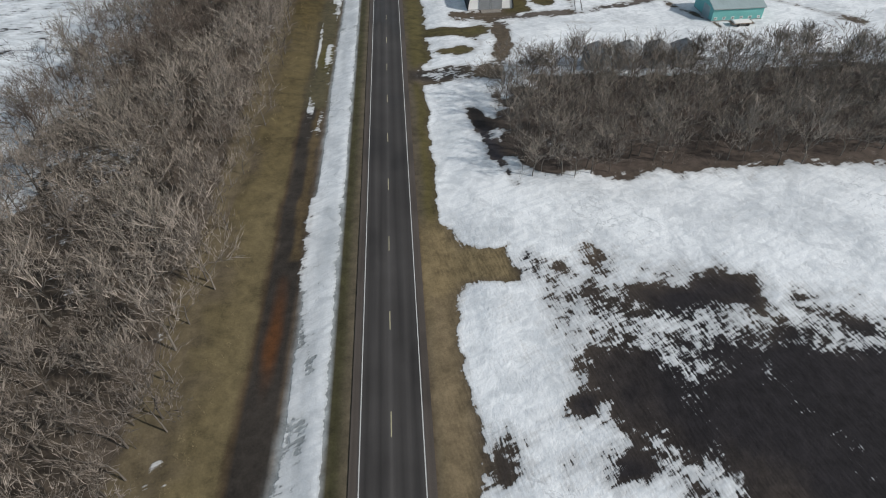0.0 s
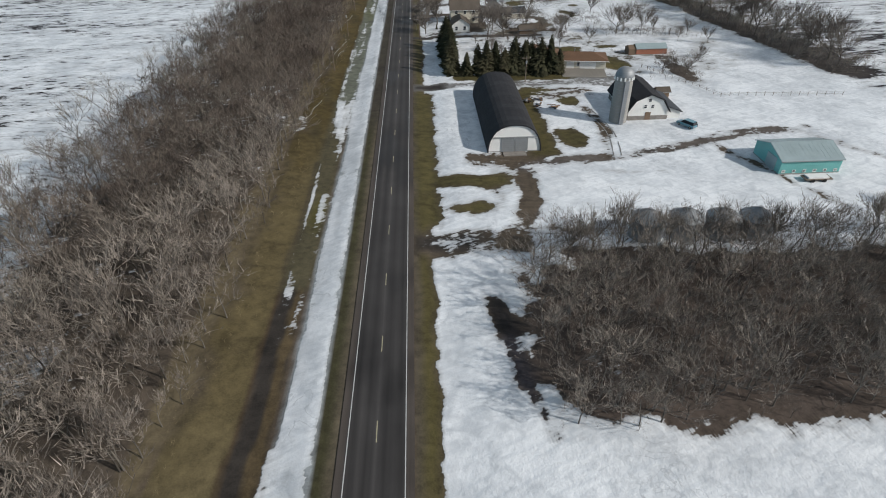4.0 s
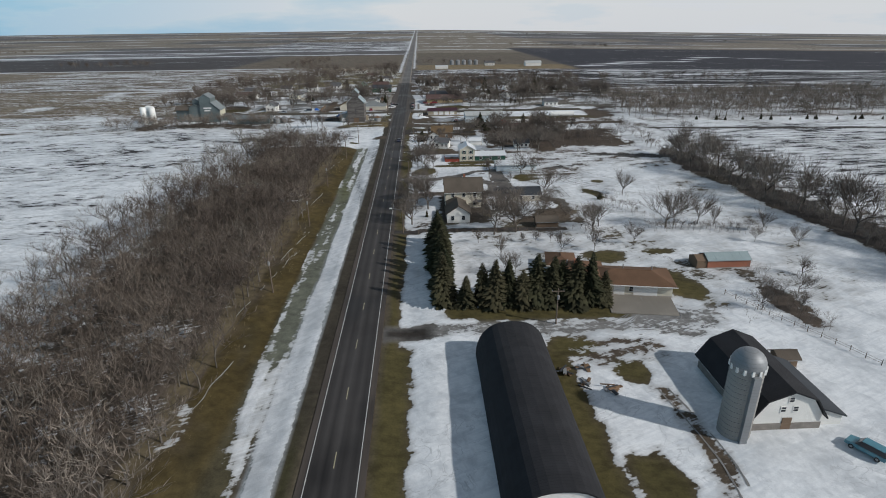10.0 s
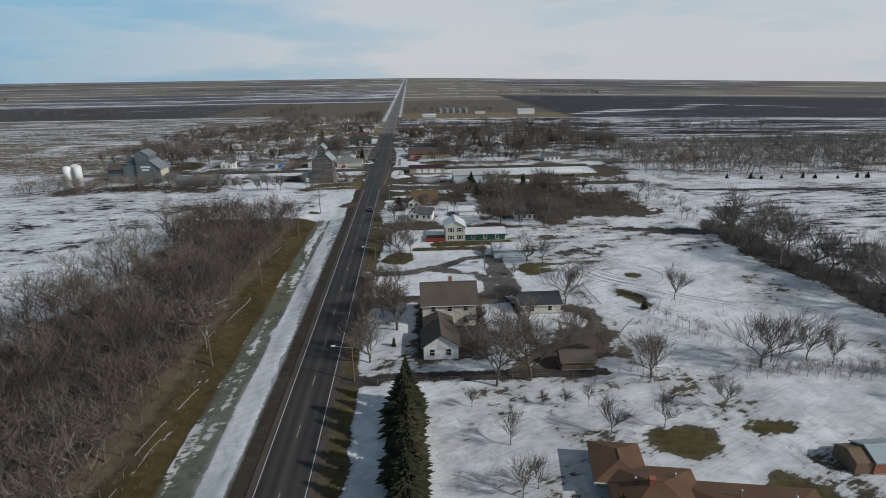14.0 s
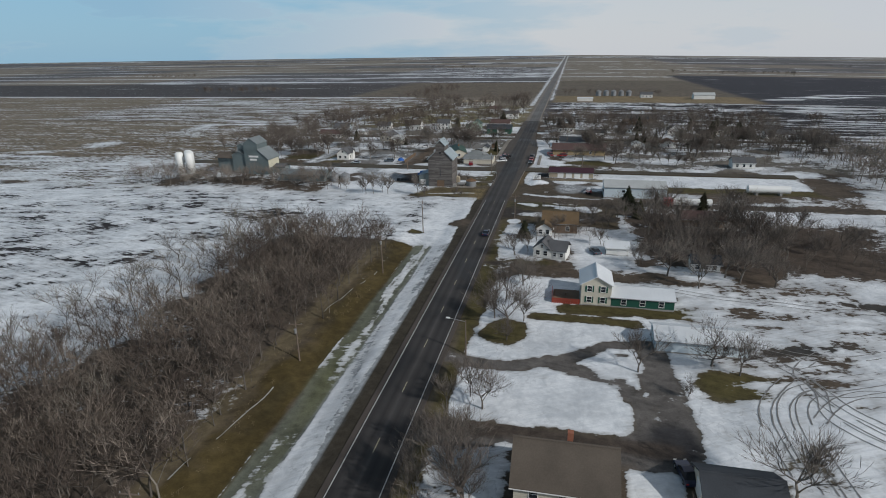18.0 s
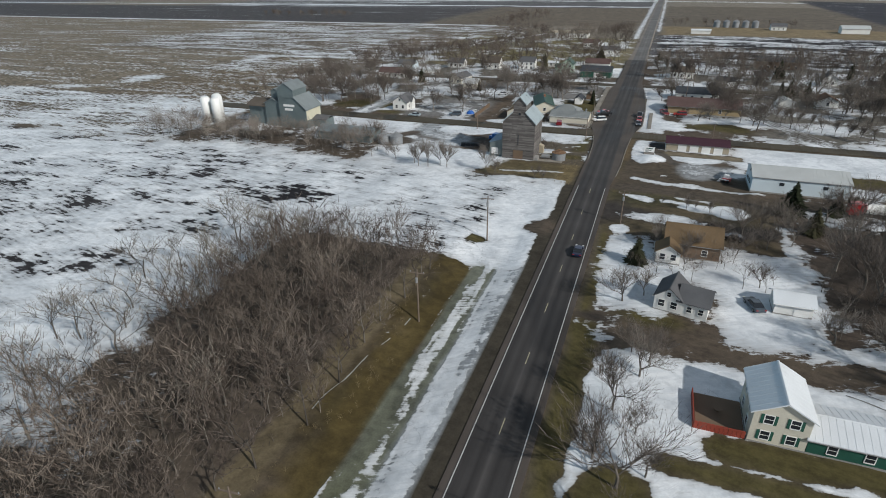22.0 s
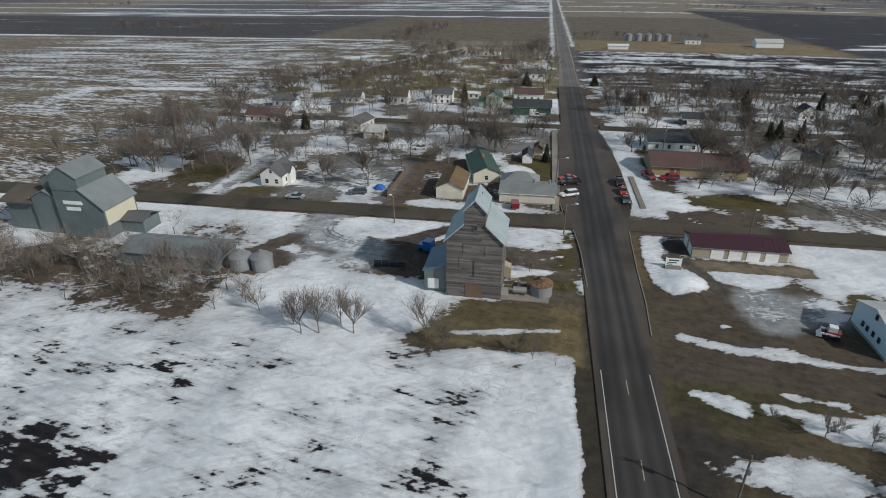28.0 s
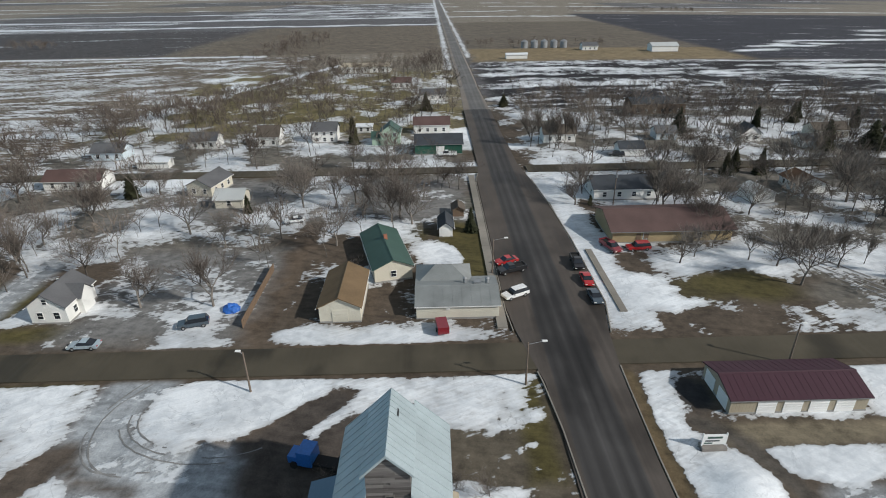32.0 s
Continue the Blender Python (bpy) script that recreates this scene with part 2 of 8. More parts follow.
def road_material(name, base, tracks=True, lanes=0.0, wet=0.0):
    """Asphalt with long streaks, patches, wheel paths at the lane's spacing and damp stretches."""
    m, nt, b = shader(name)
    p = place(nt)
    long = noise_node(nt, 1.0, 5, stretch(nt, p, 1.4, 0.03, 1)).outputs[0]
    wide = noise_node(nt, 0.12, 5, p).outputs[0]
    grain = noise_node(nt, 9.0, 3, p).outputs[0]
    v = maths(nt, "ADD", maths(nt, "MULTIPLY", long, 0.55 if tracks else 0.1), maths(nt, "ADD", maths(nt, "MULTIPLY", wide, 0.45), maths(nt, "MULTIPLY", grain, 0.25)))
    g = ranged(nt, v, 0.35, 0.85, 0.6, 1.4)
    if lanes:
        sep = nt.nodes.new("ShaderNodeSeparateXYZ")
        nt.links.new(p, sep.inputs[0])
        x = maths(nt, "ABSOLUTE", maths(nt, "ADD", sep.outputs[0], 4.35), 0)
        near = ranged(nt, maths(nt, "ABSOLUTE", maths(nt, "SUBTRACT", x, 1.15), 0), 0.0, 0.7, 1.0, 0.0)
        off = ranged(nt, maths(nt, "ABSOLUTE", maths(nt, "SUBTRACT", x, 2.75), 0), 0.0, 0.7, 1.0, 0.0)
        crown = ranged(nt, x, 0.0, 0.45, 1.0, 0.0)
        wear = maths(nt, "ADD", maths(nt, "MULTIPLY", crown, 0.35), maths(nt, "MULTIPLY", maths(nt, "ADD", near, off), -0.30))
        g = maths(nt, "MULTIPLY", g, maths(nt, "ADD", 1.08, maths(nt, "MULTIPLY", wear, lanes)))
    rough = ranged(nt, long, 0.3, 0.7, 0.6, 0.85)
    damp = ranged(nt, noise_node(nt, 0.045, 5, stretch(nt, p, 2.2, 1, 1)).outputs[0], 0.5, 0.62, 1.0, 1.0 - wet)
    g = maths(nt, "MULTIPLY", g, damp)
    rough = maths(nt, "MULTIPLY", rough, ranged(nt, damp, 1.0 - wet - 0.001, 1.0, 0.7, 1.0))
    col = blend(nt, ranged(nt, x, 3.35, 3.75, 0, 1), base, tuple(c * k for c, k in zip(base, (1.42, 1.28, 1.15)))) if lanes else base
    nt.links.new(blend(nt, 1.0, col, grey(nt, g), "MULTIPLY"), b.inputs["Base Color"])
    nt.links.new(rough, b.inputs["Roughness"])
    b.inputs["Specular IOR Level"].default_value = 0.15
    bump(nt, b, grain, 0.2, 0.01)
    return m


def twig_material(name, col, col2):
    m, nt, b = shader(name)
    at = nt.nodes.new("ShaderNodeAttribute")
    at.attribute_name = "tint"
    geo = nt.nodes.new("ShaderNodeNewGeometry")
    oi = nt.nodes.new("ShaderNodeObjectInfo")
    t = maths(nt, "FRACT", maths(nt, "ADD", at.outputs["Fac"], oi.outputs["Random"]), 0)
    c = blend(nt, t, col, col2)
    g = ranged(nt, geo.outputs["Random Per Island"], 0, 1, 0.65, 1.35)
    cc = nt.nodes.new("ShaderNodeCombineColor")
    for i in range(3):
        nt.links.new(g, cc.inputs[i])
    nt.links.new(blend(nt, 1.0, c, cc.outputs[0], "MULTIPLY"), b.inputs["Base Color"])
    b.inputs["Roughness"].default_value = 0.9
    b.inputs["Specular IOR Level"].default_value = 0.15
    return m


FURROW = -78
M_ground = ground_material()
M_road = road_material("highway asphalt", (0.049, 0.0455, 0.0445), True, 0.95, 0.35)
M_town = road_material("town asphalt", (0.053, 0.050, 0.049), True, 0.95, 0.5)
M_far = road_material("pale asphalt with wheel paths", (0.12, 0.115, 0.11), True, 0.5, 0.2)
M_street = road_material("muddy side street", (0.112, 0.096, 0.070), False, 0, 0.45)
M_lane = road_material("wet asphalt lane", (0.05, 0.047, 0.046), False)
M_walk = road_material("concrete pavement", (0.33, 0.30, 0.26), False)
M_line = mat("white road paint", (0.46, 0.46, 0.45), 0.7, var=0.3, scale=3)
M_dash = mat("faded yellow road paint", (0.36, 0.33, 0.22), 0.7, var=0.3, scale=3)
M_bark = twig_material("bark", (0.085, 0.072, 0.062), (0.185, 0.165, 0.145))
M_limb = twig_material("pale limbs", (0.085, 0.074, 0.064), (0.165, 0.147, 0.127))
M_twig = twig_material("bare twigs", (0.108, 0.090, 0.078), (0.195, 0.168, 0.146))
M_wood = twig_material("wood twigs", (0.070, 0.055, 0.047), (0.190, 0.158, 0.132))
M_thicket = twig_material("thicket twigs", (0.135, 0.114, 0.098), (0.285, 0.247, 0.212))
M_pale_limb = twig_material("pale grey limbs", (0.13, 0.114, 0.096), (0.25, 0.225, 0.19))
M_straw = twig_material("dead grass", (0.17, 0.13, 0.072), (0.29, 0.235, 0.14))
M_needle = twig_material("spruce needles", (0.026, 0.031, 0.016), (0.060, 0.055, 0.032))
M_shingle_black = mat("black shingles", (0.022, 0.022, 0.025), 0.85, var=0.45, scale=1.2, lines=("Y", 0.45, 0.25))
M_shingle_grey = mat("grey shingles", (0.10, 0.10, 0.105), 0.9, var=0.3)
M_shingle_brown = mat("brown shingles", (0.10, 0.082, 0.066), 0.9, var=0.3)
M_shingle_rust = mat("rust brown shingles", (0.128, 0.073, 0.044), 0.9, var=0.3)
M_shingle_gold = mat("faded golden brown shingles", (0.145, 0.098, 0.055), 0.9, var=0.3)
M_shingle_green = mat("green roof", (0.045, 0.085, 0.07), 0.6, var=0.2)
M_shingle_dark = mat("dark slate shingles", (0.045, 0.05, 0.058), 0.8, var=0.3)
M_maroon = mat("maroon metal roof", (0.052, 0.020, 0.030), 0.6, var=0.15)
M_roof_maroon2 = mat("weathered maroon shingles", (0.10, 0.062, 0.056), 0.85, var=0.25)
M_white = mat("white siding", (0.72, 0.71, 0.68), 0.7, var=0.12, lines=("Z", 0.25, 0.12))
M_white_plain = mat("white boards", (0.74, 0.73, 0.71), 0.6, var=0.12)
M_cream = mat("cream siding", (0.57, 0.53, 0.44), 0.7, var=0.12, lines=("Z", 0.25, 0.1))
M_tan = mat("tan metal wall", (0.36, 0.31, 0.23), 0.6, var=0.12, lines=("X", 0.45, 0.12))
M_tan_brick = mat("tan brick", (0.34, 0.26, 0.15), 0.85, var=0.25, lines=("Z", 0.2, 0.1))
M_brown_wall = mat("brown boards", (0.16, 0.11, 0.075), 0.8, var=0.2)
M_red = mat("red boards", (0.28, 0.055, 0.035), 0.7, var=0.2)
M_redbrown = mat("faded red boards", (0.30, 0.12, 0.075), 0.8, var=0.2)
M_green_wall = mat("dark green siding", (0.02, 0.085, 0.06), 0.6, var=0.15)
M_mint = mat("mint siding", (0.36, 0.47, 0.37), 0.7, var=0.12, lines=("Z", 0.25, 0.1))
M_teal = mat("turquoise metal wall", (0.16, 0.42, 0.40), 0.5, var=0.12, lines=("X", 0.45, 0.15))
M_teal_roof = mat("greyed turquoise metal roof", (0.33, 0.40, 0.41), 0.45, 0.2, var=0.2)
M_white_roof = mat("white metal roof", (0.66, 0.68, 0.70), 0.5, 0.1, var=0.1)
M_light_roof = mat("light grey metal roof", (0.50, 0.51, 0.50), 0.45, 0.2, var=0.12)
M_pale_blue = mat("pale blue metal wall", (0.55, 0.62, 0.66), 0.5, var=0.1, lines=("Y", 0.45, 0.08))
M_sheet = mat("grey sheet roof", (0.235, 0.245, 0.24), 0.5, 0.2, var=0.3)
M_elev_roof = mat("blue grey tin roof", (0.38, 0.44, 0.46), 0.4, 0.3, var=0.22)
M_annex_roof = mat("dull blue tin", (0.13, 0.19, 0.25), 0.5, 0.2, var=0.2)
M_elev_wood = mat("weathered grey boards", (0.100, 0.092, 0.086), 0.9, var=0.35, scale=1.6, worn=(0.165, 0.152, 0.142), lines=("Z", 0.28, 0.3))
def board_material(name, dark, pale):
    """Weathered boards: each board its own grey, streaked along its length."""
    m, nt, b = shader(name)
    p = place(nt)
    oi = nt.nodes.new("ShaderNodeObjectInfo")
    streak = noise_node(nt, 1.0, 6, stretch(nt, p, 0.5, 0.5, 9)).outputs[0]
    stain = noise_node(nt, 0.22, 4, stretch(nt, p, 1, 1, 0.5)).outputs[0]
    v = maths(nt, "ADD", maths(nt, "MULTIPLY", oi.outputs["Random"], 0.35), maths(nt, "ADD", maths(nt, "MULTIPLY", streak, 0.5), maths(nt, "MULTIPLY", stain, 0.5)))
    nt.links.new(blend(nt, ranged(nt, v, 0.42, 0.95, 0, 1), dark, pale), b.inputs["Base Color"])
    b.inputs["Roughness"].default_value = 0.9
    b.inputs["Specular IOR Level"].default_value = 0.15
    bump(nt, b, streak, 0.3, 0.02)
    return m


M_board = board_material("weathered boards", (0.062, 0.055, 0.052), (0.20, 0.185, 0.175))
M_rust = mat("rusty sheet", (0.20, 0.125, 0.075), 0.8, 0.1, var=0.35, worn=(0.10, 0.06, 0.04))
M_tin_roof = mat("dull grey tin roof", (0.20, 0.225, 0.23), 0.5, 0.2, var=0.25)
M_elev_tin = mat("grey green tin siding", (0.14, 0.172, 0.175), 0.55, 0.2, var=0.25, lines=("Z", 0.6, 0.15))
M_tin_cream = mat("cream tin siding", (0.60, 0.57, 0.44), 0.5, 0.1, var=0.1)
M_galv = mat("galvanised steel", (0.27, 0.28, 0.29), 0.55, 0.35, var=0.2, lines=("Z", 0.5, 0.2))
M_concrete = mat("stave concrete", (0.30, 0.29, 0.27), 0.9, var=0.2, lines=("Z", 0.75, 0.15))
M_found = mat("concrete base", (0.27, 0.26, 0.245), 0.9, var=0.2)
M_tank = mat("white tank paint", (0.76, 0.76, 0.74), 0.4, var=0.08)
M_pole = mat("grey pole wood", (0.16, 0.125, 0.10), 0.9, var=0.25)
M_steel = mat("lamp steel", (0.32, 0.32, 0.32), 0.5, 0.5, var=0.1)
M_rubber = mat("tyre rubber", (0.018, 0.018, 0.018), 0.9, var=0.1)
M_blue_tarp = mat("blue tarpaulin", (0.03, 0.12, 0.42), 0.5, var=0.2)
M_stone = mat("field stone", (0.22, 0.20, 0.18), 0.9, var=0.35, scale=3)
M_wire = mat("dark wire", (0.03, 0.03, 0.03), 0.6, var=0.05)


def glass_material():
    m, nt, b = shader("window glass")
    b.inputs["Base Color"].default_value = (0.02, 0.024, 0.03, 1)
    b.inputs["Roughness"].default_value = 0.08
    b.inputs["Specular IOR Level"].default_value = 0.6
    return m


M_glass = glass_material()


def paint_material(name, col):
    m, nt, b = shader(name)
    n = noise_node(nt, 3.0, 4, place(nt)).outputs[0]
    g = ranged(nt, n, 0.3, 0.7, 0.85, 1.1)
    cc = nt.nodes.new("ShaderNodeCombineColor")
    for i in range(3):
        nt.links.new(g, cc.inputs[i])
    nt.links.new(blend(nt, 1.0, col, cc.outputs[0], "MULTIPLY"), b.inputs["Base Color"])
    b.inputs["Roughness"].default_value = 0.3
    b.inputs["Coat Weight"].default_value = 0.5
    return m


P_navy = paint_material("navy car paint", (0.015, 0.022, 0.055))
P_white = paint_material("white car paint", (0.72, 0.72, 0.72))
P_black = paint_material("black car paint", (0.014, 0.014, 0.016))
P_red = paint_material("red car paint", (0.40, 0.018, 0.02))
P_maroon = paint_material("maroon truck paint", (0.20, 0.016, 0.025))
P_silver = paint_material("silver blue car paint", (0.34, 0.40, 0.44))
P_slate = paint_material("slate car paint", (0.06, 0.08, 0.10))
P_blue = paint_material("bright blue truck paint", (0.02, 0.13, 0.42))
P_teal = paint_material("teal van paint", (0.07, 0.22, 0.28))
M_lamp_w = paint_material("headlight lens", (0.7, 0.7, 0.66))
M_lamp_r = paint_material("tail light lens", (0.35, 0.02, 0.02))


# ---- mesh helpers ----
def thing(name, label, category, x=0.0, y=0.0, z=0.0, rot=0.0, group="", kind=""):
    ob = new(name)
    ob.matrix_basis = pose(x, y, z, 0, 0, rot)
    return tagged(ob, label, category, group, kind)


def part(name, bm, material, parent=None, label="", smooth=False):
    bmesh.ops.recalc_face_normals(bm, faces=bm.faces[:])
    me = bpy.data.meshes.new(name)
    bm.to_mesh(me)
    bm.free()
    return place_part(name, me, material, parent, label, smooth)


def place_part(name, me, material, parent=None, label="", smooth=False):
    if not me.materials:
        me.materials.append(material)
    if smooth:
        me.polygons.foreach_set("use_smooth", [True] * len(me.polygons))
    ob = new(name, me)
    ob.parent = parent
    if label:
        ob["label"] = label
    return ob


def box(bm, x0, x1, y0, y1, z0, z1):
    v = [bm.verts.new(c) for c in ((x0, y0, z0), (x1, y0, z0), (x1, y1, z0), (x0, y1, z0), (x0, y0, z1), (x1, y0, z1), (x1, y1, z1), (x0, y1, z1))]
    for f in ((0, 3, 2, 1), (4, 5, 6, 7), (0, 1, 5, 4), (1, 2, 6, 5), (2, 3, 7, 6), (3, 0, 4, 7)):
        bm.faces.new([v[i] for i in f])
    return v


def boxed(*dims):
    bm = bmesh.new()
    box(bm, *dims)
    return bm


def extrude(bm, pts, axis, a0, a1):
    """A prism: the outline pts (across, up) drawn along x or y from a0 to a1."""
    def at(u, z, a):
        return (a, u, z) if axis == "x" else (u, a, z)
    r0 = [bm.verts.new(at(u, z, a0)) for u, z in pts]
    r1 = [bm.verts.new(at(u, z, a1)) for u, z in pts]
    n = len(pts)
    for i in range(n):
        bm.faces.new((r0[i], r0[(i + 1) % n], r1[(i + 1) % n], r1[i]))
    bm.faces.new(r0[::-1])
    bm.faces.new(r1)


def prism(pts, axis, a0, a1):
    bm = bmesh.new()
    extrude(bm, pts, axis, a0, a1)
    return bm


def turned(bm, x, y, rings, n=24):
    """A turned shape from rings of (z, radius)."""
    prev = None
    for z, r in rings:
        ring = [bm.verts.new((x + r * math.cos(2 * math.pi * k / n), y + r * math.sin(2 * math.pi * k / n), z)) for k in range(n)]
        if prev:
            for k in range(n):
                bm.faces.new((prev[k], prev[(k + 1) % n], ring[(k + 1) % n], ring[k]))
        else:
            bm.faces.new(ring[::-1])
        prev = ring
    bm.faces.new(prev)


def lathe(rings, n=24, x=0, y=0):
    bm = bmesh.new()
    turned(bm, x, y, rings, n)
    return bm


def rod(bm, a, b, r0, r1, n=6):
    a, b = Vector(a), Vector(b)
    d = (b - a).normalized()
    u = d.orthogonal().normalized()
    w = d.cross(u)
    ra = [bm.verts.new(a + r0 * (math.cos(2 * math.pi * k / n) * u + math.sin(2 * math.pi * k / n) * w)) for k in range(n)]
    rb = [bm.verts.new(b + r1 * (math.cos(2 * math.pi * k / n) * u + math.sin(2 * math.pi * k / n) * w)) for k in range(n)]
    for k in range(n):
        bm.faces.new((ra[k], ra[(k + 1) % n], rb[(k + 1) % n], rb[k]))
    bm.faces.new(ra[::-1])
    bm.faces.new(rb)


# ---- ground ----
def lattice(ix, iy, seed):
    h = (ix * 374761393 + iy * 668265263 + seed * 974634777) & 0xFFFFFFFF
    h = ((h ^ (h >> 13)) * 1274126177) & 0xFFFFFFFF
    return ((h ^ (h >> 16)) & 0xFFFF) / 65535.0


def vnoise(x, y, seed=0):
    x, y = np.asarray(x, float), np.asarray(y, float)
    ix, iy = np.floor(x).astype(np.int64), np.floor(y).astype(np.int64)
    fx, fy = x - ix, y - iy
    fx, fy = fx * fx * (3 - 2 * fx), fy * fy * (3 - 2 * fy)
    a = lattice(ix, iy, seed) * (1 - fx) + lattice(ix + 1, iy, seed) * fx
    b = lattice(ix, iy + 1, seed) * (1 - fx) + lattice(ix + 1, iy + 1, seed) * fx
    return a * (1 - fy) + b * fy


def fnoise(x, y, seed=0, octaves=4):
    out, amp, tot = 0, 1.0, 0
    for k in range(octaves):
        out = out + amp * vnoise(np.asarray(x) * 2 ** k, np.asarray(y) * 2 ** k, seed + 17 * k)
        tot += amp
        amp *= 0.5
    return out / tot


def step_to(stop, at, first, grow, cap):
    out = []
    d = first
    while at < stop:
        d = min(d * grow, cap)
        at += d
        out.append(at)
    return out


right = step_to(4800, 125, 1.0, 1.12, 160)
xs = np.array([-v for v in right[::-1]] + list(np.arange(-125, -34, 1.0)) + list(np.arange(-34, 5.9, 0.5)) + list(np.arange(6, 125.5, 1.0)) + right)
up = step_to(1150, 640, 1.0, 1.08, 6.0)
ys = np.array([-1500, -700, -300, -120, -50, -20, 0, 10] + list(np.arange(14, 480.5, 1.0)) + list(np.arange(481.6, 640.5, 1.6)) + up + step_to(4900, up[-1], 4, 1.04, 120))
GX, GY = np.meshgrid(xs, ys)
WOB = fnoise(GX / 7, GY / 7, 3) - 0.5
WOB2 = fnoise(GX / 2.2, GY / 2.2, 9, 3) - 0.5
STREAK = fnoise((GX + 0.25 * GY) / 7, (GY - 0.15 * GX) / 2.0, 21, 4) - 0.5
ALONG = fnoise(GX / 1.3, GY / 16, 41, 4) - 0.5
PATCH = fnoise(GX / 13, GY / 11, 61, 4) - 0.5
BIG = fnoise(GX / 28, GY / 22, 31, 4) - 0.5
UNDER = np.zeros(GX.shape + (3,))
SNOW = np.zeros(GX.shape)


def smooth(d, soft):
    t = np.clip(0.5 - d / soft, 0, 1)
    return t * t * (3 - 2 * t)


def smoothstep(a, b, v):
    t = np.clip((np.asarray(v, float) - a) / (b - a), 0, 1)
    return t * t * (3 - 2 * t)


def area(x0, x1, y0, y1, soft=1.5, wob=2.0):
    d = np.maximum(np.maximum(x0 - GX, GX - x1), np.maximum(y0 - GY, GY - y1))
    return smooth(d + wob * WOB * 3.2 + 1.3 * wob * WOB2, soft * 2.2 if wob else soft)


def oval(cx, cy, rx, ry, rot=0.0, soft=1.5, wob=2.0):
    c, s = math.cos(radians(rot)), math.sin(radians(rot))
    u, v = (GX - cx) * c + (GY - cy) * s, -(GX - cx) * s + (GY - cy) * c
    d = (np.hypot(u / rx, v / ry) - 1) * min(rx, ry)
    return smooth(d + wob * WOB * 3.2 + 1.3 * wob * WOB2, soft * 2.2)


def seg_dist(x0, y0, x1, y1):
    dx, dy = x1 - x0, y1 - y0
    t = np.clip(((GX - x0) * dx + (GY - y0) * dy) / (dx * dx + dy * dy), 0, 1)
    return np.hypot(GX - x0 - t * dx, GY - y0 - t * dy)


def track(width, *pts, soft=1.2, wob=1.0):
    d = np.minimum.reduce([seg_dist(*a, *b) for a, b in zip(pts, pts[1:])])
    return smooth(d - width / 2 + wob * WOB * 2.6 + 1.0 * wob * WOB2, soft * 1.9)


def soil(mask, col):
    UNDER[:] = UNDER * (1 - mask[..., None]) + np.array(col) * mask[..., None]


def snow(mask, level):
    SNOW[:] = SNOW * (1 - mask) + level * mask


TAN, OLIVE, LITTER = (0.094, 0.074, 0.036), (0.074, 0.062, 0.024), (0.085, 0.066, 0.050)
MUD, BLACK, GRAVEL, STUBBLE = (0.085, 0.066, 0.048), (0.017, 0.015, 0.017), (0.13, 0.112, 0.085), (0.14, 0.108, 0.072)
DARK = (0.035, 0.03, 0.026)
EV = np.ones(GX.shape)
soil(EV, LITTER)
snow(EV, 0.48 + 1.7 * PATCH)
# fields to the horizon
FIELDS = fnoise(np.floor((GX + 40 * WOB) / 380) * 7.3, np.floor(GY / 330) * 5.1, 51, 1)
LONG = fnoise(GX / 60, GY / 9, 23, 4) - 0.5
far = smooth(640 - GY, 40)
# distant haze is put into the base colours: far soils paler than near ones
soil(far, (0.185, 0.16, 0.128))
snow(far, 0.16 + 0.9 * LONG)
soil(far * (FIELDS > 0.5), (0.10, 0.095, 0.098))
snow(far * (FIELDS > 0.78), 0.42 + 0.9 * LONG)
for yy in (1180, 1330, 1500, 1700, 1930, 2250, 2600, 3000, 3500, 4200):
    snow(smooth(np.abs(GY - yy - 30 * BIG) - 6 - yy / 300, 10) * (GY > 900), 0.75)
soil(area(-4000, -240, 470, 850, 8, 4), (0.175, 0.145, 0.108))
FINE = fnoise(GX / 16, GY / 3.5, 29, 4) - 0.5
snow(area(-4000, -240, 470, 850, 8, 4), 0.33 + 0.75 * FINE + 0.2 * BIG)
soil(area(-240, -150, 455, 640, 8, 5), STUBBLE)
snow(area(-240, -150, 455, 640, 8, 5), 0.44 + 0.45 * FINE + 0.3 * BIG)
soil(area(-420, -112, 620, 846, 8, 5), (0.07, 0.055, 0.045))
soil(area(-420, -112, 620, 846, 8, 5), (0.13, 0.105, 0.08))
snow(area(-420, -112, 620, 846, 8, 5), 0.47 + 0.95 * FINE + 0.2 * BIG)
snow(track(6, (-380, 440), (-300, 466), (-264, 487), (-248, 540), (-243, 604), (-150, 612), soft=4), 0.8)
soil(area(-4000, -230, 858, 1120, 8, 4), (0.062, 0.056, 0.056))
snow(area(-4000, -230, 858, 1120, 8, 4), 0.20 + 0.8 * LONG)
soil(area(-230, -10, 858, 1150, 6, 3), (0.125, 0.102, 0.078))
snow(area(-230, -10, 858, 1150, 6, 3), 0.16)
snow(area(-4000, -150, 848, 856, 3, 1), 0.9)
soil(area(4, 4000, 640, 790, 8, 4), BLACK)
snow(area(4, 4000, 640, 790, 8, 4), 0.47 + 0.9 * LONG + 0.9 * FINE)
snow(area(8, 4000, 790, 797, 3, 1), 0.72)
soil(area(4, 230, 798, 880, 6, 3), (0.19, 0.145, 0.085))
snow(area(4, 230, 798, 880, 6, 3), 0.14)
soil(area(4, 200, 880, 1200, 6, 3), (0.12, 0.10, 0.078))
snow(area(4, 200, 880, 1200, 6, 3), 0.15)
soil(area(200, 4000, 798, 1400, 6, 3), (0.034, 0.034, 0.042))
snow(area(200, 4000, 798, 1400, 6, 3), 0.20 + 0.8 * LONG)
